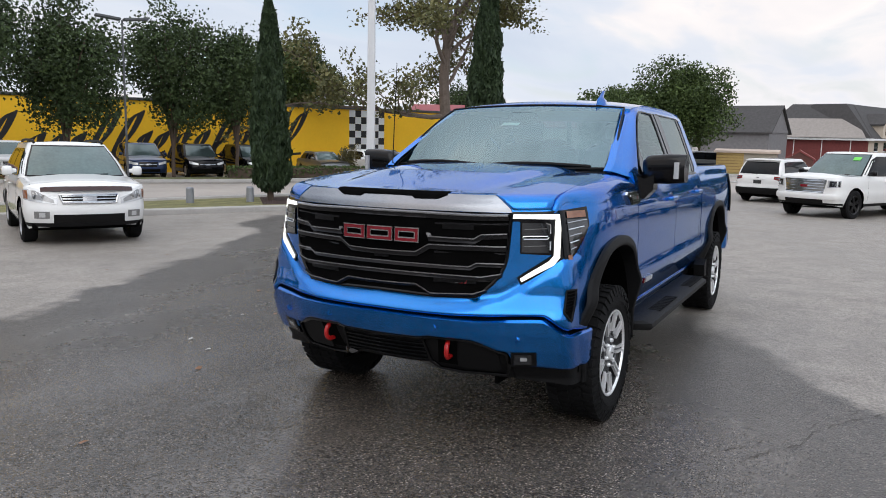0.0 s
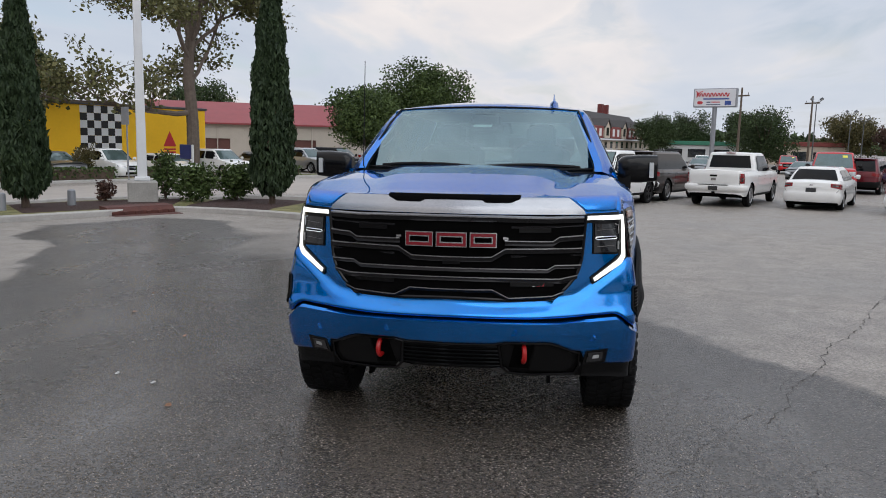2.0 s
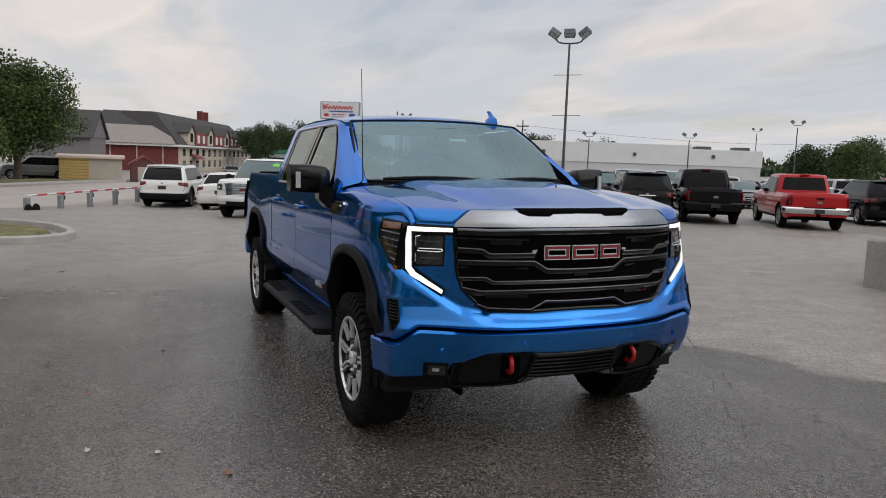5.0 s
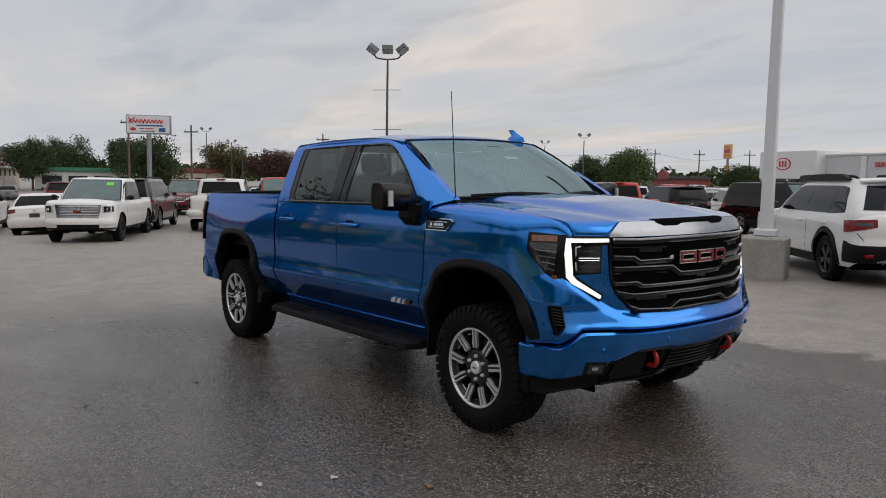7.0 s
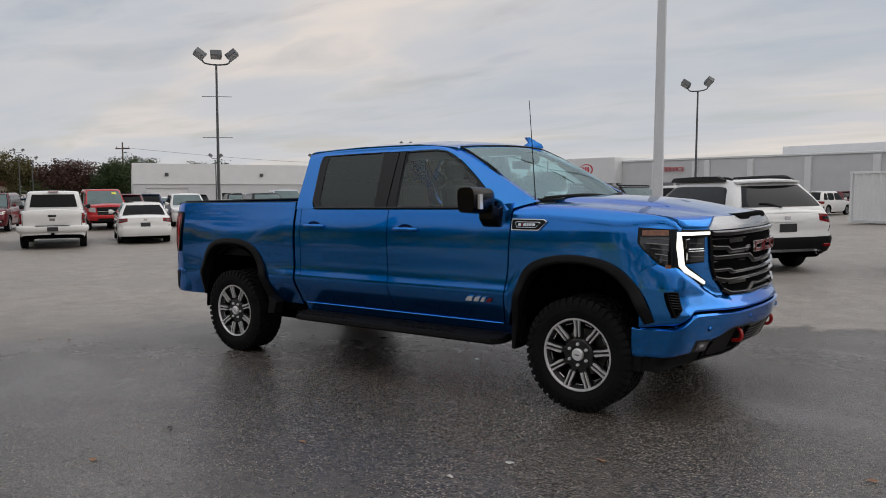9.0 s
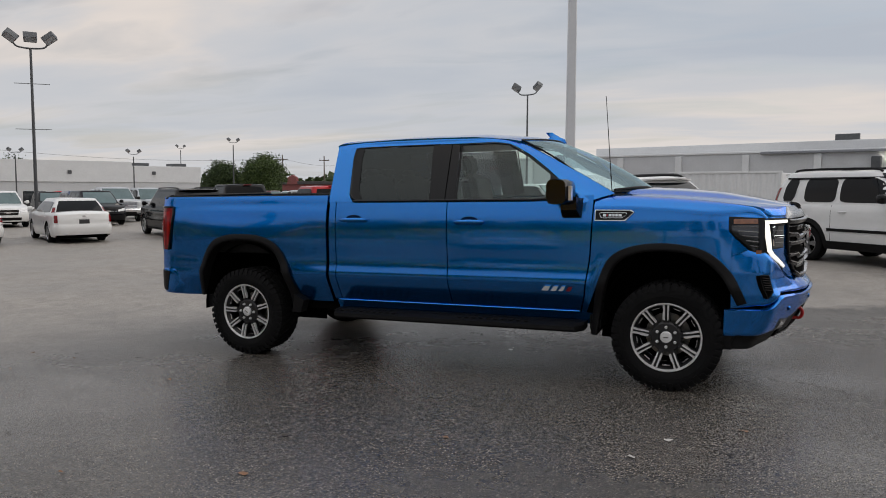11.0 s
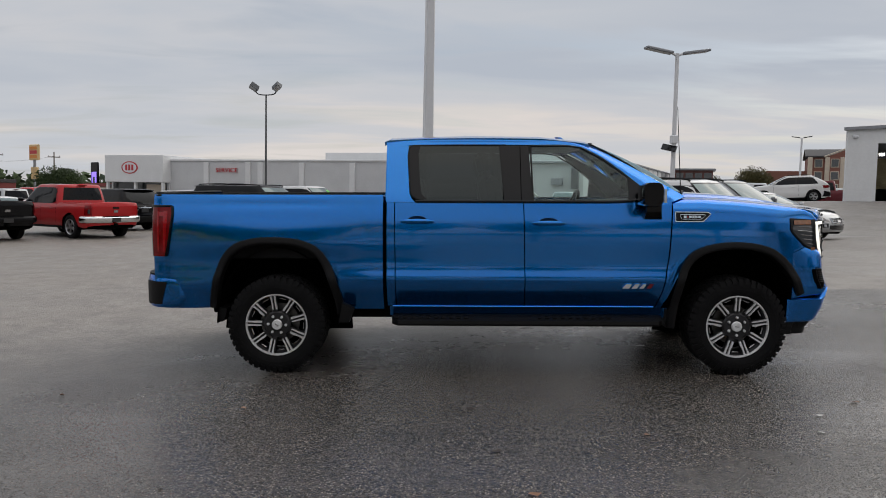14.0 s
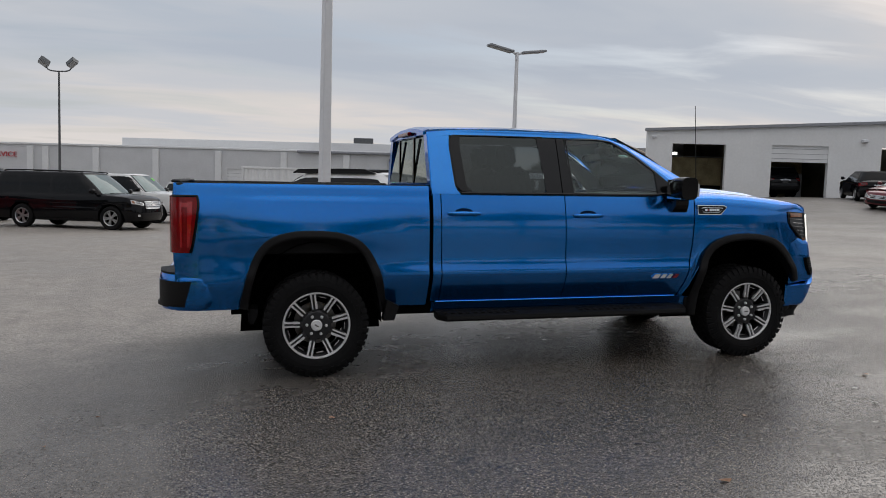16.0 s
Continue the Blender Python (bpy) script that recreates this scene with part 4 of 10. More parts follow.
    bar([(0.640, 0.967), (0.55, 0.949), (0.3, 0.953), (0, 0.955)], 0.026)
    bar([(0.572, 0.884), (0.515, 0.862), (0.295, 0.852), (0.212, 0.894), (0.1, 0.892), (0, 0.892)], 0.022)
    for s in (-1, 1):
        for pts in ([(0.664, 1.171), (0.545, 1.164), (0.510, 1.141), (0.270, 1.143)], [(0.662, 1.215), (0.45, 1.208), (0.30, 1.206)], [(0.652, 1.066), (0.30, 1.058)], [(0.615, 0.925), (0.33, 0.915)]):
            line = [(s * y, z) for y, z in (pts if s > 0 else reversed(pts))]
            if pts[0][1] in (1.171, ):
                bar(line, 0.030, 0.026, False)
            else:
                part("grille_insert", tube([skin_front(y, z, 0.010) for y, z in line], 0.006, 5), BAR_BLACK, TRUCK)
        for z0, z1, y0, y1 in ((1.180, 1.205, 0.34, 0.50), (1.075, 1.094, 0.32, 0.50), (0.905, 0.93, 0.30, 0.52)):
            part("grille_insert", patch([(s * y0, z0), (s * y1, z0), (s * y0, z1), (s * y1, z1)], 0.014), GLOSS_BLACK, TRUCK)
        part("bar_tip", patch([(s * 0.262, 1.146), (s * 0.288, 1.146), (s * 0.262, 1.158), (s * 0.288, 1.156)], 0.028, 0.02, 2, 1), CHROME, TRUCK)
    part("front_camera", patch([(-0.045, 1.014), (0.045, 1.014), (-0.045, 1.040), (0.045, 1.040)], 0.020, 0.02, 3, 1), GLOSS_BLACK, TRUCK)

    # the maker's mark: three plain hollow red blocks with bright rims
    for y0, y1 in ((-0.235, -0.090), (-0.076, 0.082), (0.096, 0.232)):
        z0, z1 = 1.105, 1.181
        for grow, out, m_, nm in ((0.0, 0.050, CHROME, "emblem_rim"), (-0.005, 0.054, RED_TRIM, "emblem_block")):
            a, b_, c, d, t = y0 - grow, y1 + grow, z0 - grow, z1 + grow, (0.015 if grow else 0.026)
            cells = [patch([(a, c), (b_, c), (a, c + t), (b_, c + t)], out), patch([(a, d - t), (b_, d - t), (a, d), (b_, d)], out),
                     patch([(a, c), (a + t, c), (a, d), (a + t, d)], out - 0.0005), patch([(b_ - t, c), (b_, c), (b_ - t, d), (b_, d)], out - 0.0005)]
            part(nm, joined(*cells), m_, TRUCK)
    for y0, y1, m_ in ((0.352, 0.392, CHROME), (0.396, 0.428, CHROME), (0.432, 0.470, RED_TRIM)):
        part("trim_badge", patch([(y0, 0.905), (y1, 0.905), (y0 + 0.006, 0.923), (y1 + 0.004, 0.923)], 0.014, 0.01, 2, 1), m_, TRUCK)

    # satin cap above the grille, with the black scoop along its upper edge, deeper towards the scoop's two ends
    def cap(u, v):
        z = 1.272 + 0.084 * v
        half = lut(z, (1.272, 0.674), (1.290, 0.668), (1.318, 0.634), (1.342, 0.604), (1.356, 0.582))
        return skin_front((2 * u - 1) * half, z, 0.010 - 0.006 * v)
    part("satin_cap", slab(cap, 44, 8, (-0.03, 0, 0)), SATIN, TRUCK, "satin silver trim over the grille")
    def scoop(u, v):
        y = -0.342 + 0.684 * u
        zl = lut(abs(y), (0, 1.346), (0.150, 1.344), (0.168, 1.331), (0.295, 1.332), (0.342, 1.354))
        z = zl + (1.366 - zl) * v
        return skin_front(y, z, 0.012)
    part("hood_scoop", slab(scoop, 60, 3, (-0.05, 0, 0)), UNDER, TRUCK)


def headlamps():
    for s in (-1, 1):
        def at(y, z, out):
            p = skin_front(y, z, out)
            return (p[0], s * p[1], p[2])

        def arc(a, z, out):
            p = skin_arc(a, z, out)
            return (p[0], s * p[1], p[2])

        def piece(corners, out, depth=0.015, n=12, k=3):
            a, b, c, d = [Vector(q) for q in corners]
            return slab(lambda u, v: at(*(a.lerp(b, u).lerp(c.lerp(d, u), v)), out), n, k, (-depth, 0, 0))
        lamp = part("headlamp", joined(piece([(0.668, 1.228), (0.872, 1.226), (0.668, 1.276), (0.905, 1.284)], 0.006), piece([(0.852, 1.232), (0.858, 1.040), (0.908, 1.282), (0.924, 1.030)], 0.006),
                                       piece([(0.858, 1.060), (0.706, 0.946), (0.920, 1.036), (0.722, 0.908)], 0.005), piece([(0.712, 1.228), (0.860, 1.230), (0.716, 1.066), (0.864, 1.060)], 0.005)), GLOSS_BLACK, TRUCK)
        # lens round the corner
        def house(u, v):
            a = lut(u, (0, 0.490), (1, 0.292))
            z0 = lut(a, (0.292, 1.200), (0.31, 1.168), (0.33, 1.140), (0.40, 1.064), (0.49, 1.015))
            z1 = lut(a, (0.292, 1.298), (0.45, 1.286))
            return arc(a, z0 + (z1 - z0) * v, 0.007)
        part("lamp_housing", sheet(house, 30, 12), GLOSS_BLACK, lamp)
        def outer(u, v):
            a = 0.450 - 0.145 * u
            z0 = lut(a, (0.305, 1.188), (0.33, 1.154), (0.40, 1.080), (0.45, 1.050))
            return arc(a, z0 + (1.238 - z0) * v, 0.010)
        part("side_lens", sheet(outer, 12, 8), LENS, lamp)
        for k in range(5):
            z = 1.085 + 0.034 * k
            reach = lut(k, (0, 0.045), (4, 0.14))
            part("lamp_blade", tube([arc(0.452 - reach * i / 6, z + 0.010 * i / 6, 0.013) for i in range(7)], 0.0038, 5), CHROME if k % 2 else DARK_CHROME, lamp)
        part("turn_signal", sheet(lambda u, v: arc(0.448 - 0.135 * u, 1.246 + 0.034 * v, 0.012), 10, 2), AMBER_SMOKED, lamp, "smoked amber turn signal")
        part("side_marker", sheet(lambda u, v: arc(0.470 - 0.030 * u, 1.030 + 0.03 * v, 0.011), 3, 3), AMBER_SMOKED, lamp)
        # inner module: two stacked lenses between bright brackets
        for z0, z1 in ((1.158, 1.222), (1.074, 1.140)):
            part("lamp_lens", piece([(0.724, z0), (0.846, z0), (0.722, z1), (0.842, z1)], 0.010, 0.01, 10, 3), LENS, lamp)
        part("lamp_blade", tube([at(y, z, 0.015) for y, z in ((0.728, 1.146), (0.732, 1.154), (0.835, 1.156), (0.840, 1.149), (0.835, 1.142), (0.732, 1.140))], 0.0035, 5), CHROME, lamp)
        for z in (1.104, 1.190):
            part("lamp_blade", tube([at(y, z + 0.003 * i, 0.014) for i, y in enumerate((0.735, 0.78, 0.83))], 0.0022, 4), DARK_CHROME, lamp)
        part("lamp_bracket", tube([at(y, z, 0.016) for y, z in ((0.826, 1.222), (0.846, 1.216), (0.848, 1.170))], 0.004, 5), CHROME, lamp)
        part("lamp_bracket", tube([at(y, z, 0.016) for y, z in ((0.849, 1.132), (0.850, 1.088))], 0.005, 5), CHROME, lamp)
        # the light bar: along the top, straight down, and slanting back in towards the grille
        bar_ = joined(piece([(0.678, 1.244), (0.863, 1.243), (0.678, 1.264), (0.879, 1.267)], 0.016), piece([(0.863, 1.243), (0.868, 1.060), (0.879, 1.267), (0.891, 1.049)], 0.016, 0.015, 12, 3),
                      piece([(0.868, 1.060), (0.850, 1.033), (0.891, 1.049), (0.870, 1.012)], 0.016, 0.015, 3, 3), piece([(0.850, 1.033), (0.724, 0.942), (0.870, 1.012), (0.730, 0.924)], 0.016))
        part("light_bar", bar_, LED, lamp, "lit white daytime light")


def glass_w(z):
    """Half the cabin's width over the belt line."""
    return lut(z, (1.40, 0.945), (1.46, 0.925), (1.60, 0.868), (1.75, 0.806), (1.88, 0.750), (1.915, 0.725))


def roof_z(x, y):
    edge = lut(x, (-0.99, 1.925), (-0.9, 1.935), (-0.3, 1.952), (0.3, 1.945), (0.7, 1.905), (0.85, 1.868))
    return edge + 0.05 * (1 - (abs(y) / 0.72) ** 2.3)


def screen(u, v):
    """The windshield: u from foot to top, v across."""
    k = 2 * v - 1
    foot_x, top_x = 1.66 - 0.33 * abs(k) ** 2.3, 0.80 - 0.10 * abs(k) ** 2.3
    z = 1.478 + (1.905 + 0.02 * (1 - k * k) - 1.478) * u
    half = 0.815 + (0.685 - 0.815) * u
    bow = 0.035 * math.sin(math.pi * u)
    return (foot_x + (top_x - foot_x) * u + bow, k * half, z + 0.02 * math.sin(math.pi * u))


def cabin():
    part("windshield", sheet(lambda u, v: screen(0.02 + 0.95 * u, 0.015 + 0.97 * v), 20, 30), GLASS, TRUCK, "tinted windshield").visible_shadow = False
    # black band round the windshield
    rim = [screen(0.0, v) for v in np.linspace(0, 1, 20)] + [screen(u, 1.0) for u in np.linspace(0.05, 1, 14)] + [screen(1.0, v) for v in np.linspace(0.95, 0, 20)] + [screen(u, 0.0) for u in np.linspace(0.95, 0.0, 14)]
    part("windshield_seal", tube(rim, 0.008, 6), PLASTIC, TRUCK)

    def roof(u, v):
        k = 2 * v - 1
        xa = 0.80 - 0.10 * abs(k) ** 2.3
        x = xa + (-0.975 - xa) * u
        y = k * 0.725
        return (x, y, roof_z(x, y) + lut(u, (0, -0.008), (0.05, 0), (1, 0)))
    part("roof", slab(roof, 30, 36, (0, 0, -0.03)), BLUE, TRUCK, smooth=50)
    part("roof_lining", sheet(lambda u, v: (0.72 - 1.65 * u, -0.66 + 1.32 * v, 1.885), 2, 2), BEIGE, TRUCK)
    # cab side frame above the belt: outline with the two window openings left free
    n = 40

    def rail(u, v):
        """Roof rail and A pillar: from the cowl up over the doors to the rear corner."""
        P = curve([(1.47, 1.432), (1.40, 1.475), (1.18, 1.60), (0.93, 1.735), (0.70, 1.845), (0.50, 1.895), (0.2, 1.915), (-0.3, 1.920), (-0.75, 1.912), (-0.975, 1.895)], n)
        Q = curve([(1.26, 1.40), (1.215, 1.45), (1.105, 1.542), (0.935, 1.683), (0.745, 1.815), (0.55, 1.888), (0.2, 1.893), (-0.3, 1.893), (-0.75, 1.890), (-0.975, 1.86)], n)
        i = min(n, int(round(u * n)))
        top, foot = P[i], Q[i]
        xx, zz = foot[0] + (top[0] - foot[0]) * v, foot[1] + (top[1] + 0.035 - foot[1]) * v
        roll = lut(v, (0, 0.0), (0.55, 0.0), (0.8, -0.010), (1.0, -0.035))
        yy = glass_w(min(zz, 1.915)) + roll + 0.006
        # the pillar's inner edge lies along the windshield
        edge = 0.827 - 0.13 * min(1.0, max(0.0, (top[1] - 1.478) / 0.427))
        yy += ((yy * (1 - v * v) + edge * v * v) - yy) * min(1.0, max(0.0, (top[0] - 0.55) / 0.2))
        return (xx, yy, zz)
    s = slab(rail, n, 8, (0, -0.05, 0))
    part("roof_rail", s, BLUE, TRUCK, smooth=40)
    part("roof_rail", flipped(s), BLUE, TRUCK, smooth=40)

    lining = sheet(lambda u, v: (lambda p: (p[0] - 0.012, p[1] - 0.056, p[2] - 0.012))(rail(0.45 * u, 1.04 * v - 0.02)), 18, 6)
    for q in (lining, flipped(lining)):
        part("pillar_lining", q, INNER, TRUCK)

    def c_pillar(u, v):
        z = 1.42 + 0.475 * v
        x1 = lut(z, (1.42, -0.745), (1.45, -0.772), (1.49, -0.790), (1.80, -0.812), (1.895, -0.80))
        x = -0.978 + (x1 + 0.978) * u
        return (x, glass_w(z) + 0.006, z)
    s = slab(c_pillar, 6, 14, (0, -0.05, 0))
    part("rear_pillar", s, BLUE, TRUCK, smooth=40)
    part("rear_pillar", flipped(s), BLUE, TRUCK, smooth=40)

    # belt strip, B pillar cover, panes
    for s in (-1, 1):
        def pane(fn, name, material, nu=14, nv=10):
            p = sheet(fn, nu, nv)
            p = ([(x, s * y, z) for x, y, z in p[0]], p[1])
            return part(name, p, material, TRUCK)
        belt = tube([(x, s * (glass_w(1.428) + 0.012), 1.426 + lut(x, (0.9, 0), (1.12, 0.02))) for x in np.linspace(-0.74, 1.12, 20)], 0.011, 6)
        part("belt_moulding", belt, GLOSS_BLACK, TRUCK)
        pane(lambda u, v: (lut(v, (0, -0.02), (1, -0.055)) + (0.232 - lut(v, (0, 0.02), (1, 0.045)) - lut(v, (0, -0.02), (1, -0.055))) * u, glass_w(1.43 + 0.455 * v) + 0.012, 1.43 + 0.455 * v), "door_pillar_cover", GLOSS_BLACK, 2, 8)
        seam = [(0.118, s * (glass_w(z) + 0.0125), z) for z in (1.43, 1.6, 1.75, 1.885)]
        part("door_seam", tube(seam, 0.004, 4), UNDER, TRUCK)
        def rear(u, v):
            z = 1.43 + 0.450 * v
            x0 = lut(z, (1.43, -0.70), (1.455, -0.745), (1.49, -0.768), (1.80, -0.795), (1.88, -0.785))
            return (x0 + (-0.03 - x0) * u, glass_w(z) + 0.004, z)
        g = pane(rear, "rear_door_glass", GLASS_DARK)
        g.visible_shadow = False
        def quarter(u, v):
            z = 1.445 + 0.435 * v
            x0 = lut(z, (1.43, -0.70), (1.455, -0.75), (1.49, -0.775), (1.80, -0.802), (1.88, -0.79))
            x1 = x0 + 0.080
            return (x0 + (x1 - x0) * u, glass_w(z) + 0.0085, z)
        pane(quarter, "quarter_trim", GLOSS_BLACK, 3, 10)
        def front(u, v):
            z1 = lut(0.215 + 0.90 * u, (0.205, 1.886), (0.50, 1.888), (0.62, 1.872), (0.80, 1.770), (0.95, 1.660), (1.06, 1.570), (1.13, 1.50))
            z = 1.43 + (z1 - 1.43) * v
            return (0.215 + 0.90 * u, glass_w(z) + 0.004, z)
        g = pane(front, "front_door_glass", GLASS_SIDE, 24, 10)
        g.visible_shadow = False
        # inner black edge of the front window and the mirror sail
        edge = [(0.215, 1.43), (0.205, 1.88), (0.50, 1.884), (0.62, 1.868), (0.80, 1.765), (0.95, 1.655), (1.06, 1.565), (1.13, 1.49), (1.13, 1.435)]
        part("window_seal", tube([(x, s * (glass_w(z) + 0.007), z) for x, z in edge], 0.008, 5), GLOSS_BLACK, TRUCK)
        redge = [(-0.10, 1.431), (-0.70, 1.431), (-0.75, 1.452), (-0.778, 1.49), (-0.803, 1.80), (-0.795, 1.868), (-0.765, 1.886), (-0.4, 1.890), (0.0, 1.890)]
        part("window_seal", tube([(x, s * (glass_w(z) + 0.007), z) for x, z in redge], 0.007, 5), GLOSS_BLACK, TRUCK)
        sail = prism([(0.985, 1.432), (1.13, 1.44), (1.125, 1.50), (1.02, 1.605), (0.985, 1.62)], 0.012, lambda a, b, c: (a, s * (glass_w(b) + 0.004 + c), b))
        part("mirror_sail", sail, GLOSS_BLACK, TRUCK)
    # rear window with its frame, spoiler lip and third light
    def back(u, v):
        k = 2 * u - 1
        z = 1.50 + 0.39 * v
        return (-0.985 + 0.03 * v, k * (glass_w(z) - 0.11), z)
    g = part("rear_window", sheet(back, 8, 6), GLASS_REAR, TRUCK)
    g.visible_shadow = False
    def back_frame(y0, y1, z0, z1):
        return box(-0.985, -0.945, y0, y1, z0, z1, 0.008)
    rear_frame = joined(back_frame(-0.90, 0.90, 1.10, 1.505), back_frame(-0.72, 0.72, 1.885, 1.925), *[prism([(s * 0.80, 1.50), (s * 0.925, 1.44), (s * 0.925, 1.47), (s * 0.735, 1.91), (s * 0.64, 1.90)], 0.04, lambda a, b, c: (-0.985 + c, a, b)) for s in (-1, 1)])
    part("cab_back", rear_frame, BLUE, TRUCK)
    for y in (-0.3, 0.3):
        part("rear_window_bar", box(-0.992, -0.975, y - 0.02, y + 0.02, 1.50, 1.88, 0.004), GLOSS_BLACK, TRUCK)
    def lip(u, v):
        k = 2 * v - 1
        x = -0.955 - 0.050 * u
        return (x, k * 0.715, roof_z(-0.955, k * 0.71) + 0.004 - 0.018 * u)
    part("roof_spoiler", slab(lip, 5, 24, (0, 0, -0.032)), BLUE, TRUCK)
    part("third_brake_light", box(-1.025, -0.985, -0.22, 0.22, 1.905, 1.935, 0.006), TAIL, TRUCK)
    # shark fin
    fin = lofted([[(0.66 + a * l, 0.50 + b * w, z) for a, b in ((-1, 0), (-0.6, -0.7), (0.2, -0.8), (1, 0), (0.2, 0.8), (-0.6, 0.7))] for l, w, z in ((0.115, 0.045, 1.925), (0.095, 0.036, 1.965), (0.05, 0.012, 1.985))] +
                 [[(0.60 + a * 0.03, 0.50 + b * 0.006, 2.035) for a, b in ((-1, 0), (-0.6, -0.7), (0.2, -0.8), (1, 0), (0.2, 0.8), (-0.6, 0.7))]], True, True)
    part("roof_antenna_fin", fin, BLUE, TRUCK, smooth=40)
    part("mast_antenna", joined(tube([(1.445, -0.80, 1.44), (1.445, -0.80, 1.475)], 0.014, 8, 0.008), tube([(1.445, -0.80, 1.47), (1.40, -0.80, 2.20)], 0.0042, 6, 0.0024)), PLASTIC, TRUCK, "thin black mast antenna")
    # inspection paper and mirror pod on the windshield
    a, b_ = screen(0.60, 0.44), screen(0.655, 0.56)
    part("window_paper", sheet(lambda u, v: tuple(Vector(screen(0.605 + 0.045 * u, 0.455 + 0.088 * v)) + Vector((-0.006, 0, -0.004))), 2, 2), PAPER, TRUCK)
    p = screen(0.80, 0.5)
    part("mirror_pod", box(p[0] - 0.10, p[0] - 0.025, -0.11, 0.11, p[2] - 0.075, p[2] + 0.02, 0.02), PLASTIC, TRUCK)
    part("rear_view_mirror", box(p[0] - 0.17, p[0] - 0.14, -0.13, 0.13, p[2] - 0.12, p[2] - 0.05, 0.012), GLOSS_BLACK, TRUCK)
    # cabin inside: seats, dash, wheel
    for y in (-0.40, 0.40):
        for x, back_x in ((0.25, -0.02), (-0.48, -0.70)):
            seat = joined(box(x - 0.28, x + 0.26, y - 0.26, y + 0.26, 0.92, 1.10, 0.05), moved(box(-0.09, 0.09, -0.25, 0.25, 0, 0.60, 0.06), pose(back_x, y, 1.06, 0, -12, 0)))
            part("seat", seat, SEAT, TRUCK)
            part("headrest", moved(box(-0.05, 0.05, -0.13, 0.13, 0.60, 0.79 if x > 0 else 0.66, 0.04), pose(back_x - 0.02, y, 1.06, 0, -12, 0)), SEAT, TRUCK)
    def dash(u, v):
        x = 1.60 - 0.75 * u
        return (x, -0.80 + 1.6 * v, 1.44 - 0.03 * u - 0.18 * max(0, u - 0.75) * 4)
    part("dashboard", sheet(dash, 12, 8), INNER, TRUCK)
    part("steering_wheel", joined(tube([(0.74 + 0.05 * math.sin(a), 0.40 + 0.19 * math.cos(a), 1.33 + 0.175 * math.sin(a)) for a in np.linspace(0, 2 * math.pi, 25)], 0.018, 6), box(0.73, 0.80, 0.33, 0.47, 1.28, 1.37, 0.02), tube([(0.76, 0.22, 1.33), (0.76, 0.58, 1.33)], 0.016, 6)), PLASTIC, TRUCK)
    part("cabin_floor", box(-0.95, 1.3, -0.86, 0.86, 0.86, 0.90), INNER, TRUCK)
    part("door_lining", joined(*[box(-0.9, 1.2, s * 0.88 - 0.02, s * 0.88 + 0.02, 0.9, 1.41, 0.01) for s in (-1, 1)]), INNER, TRUCK)


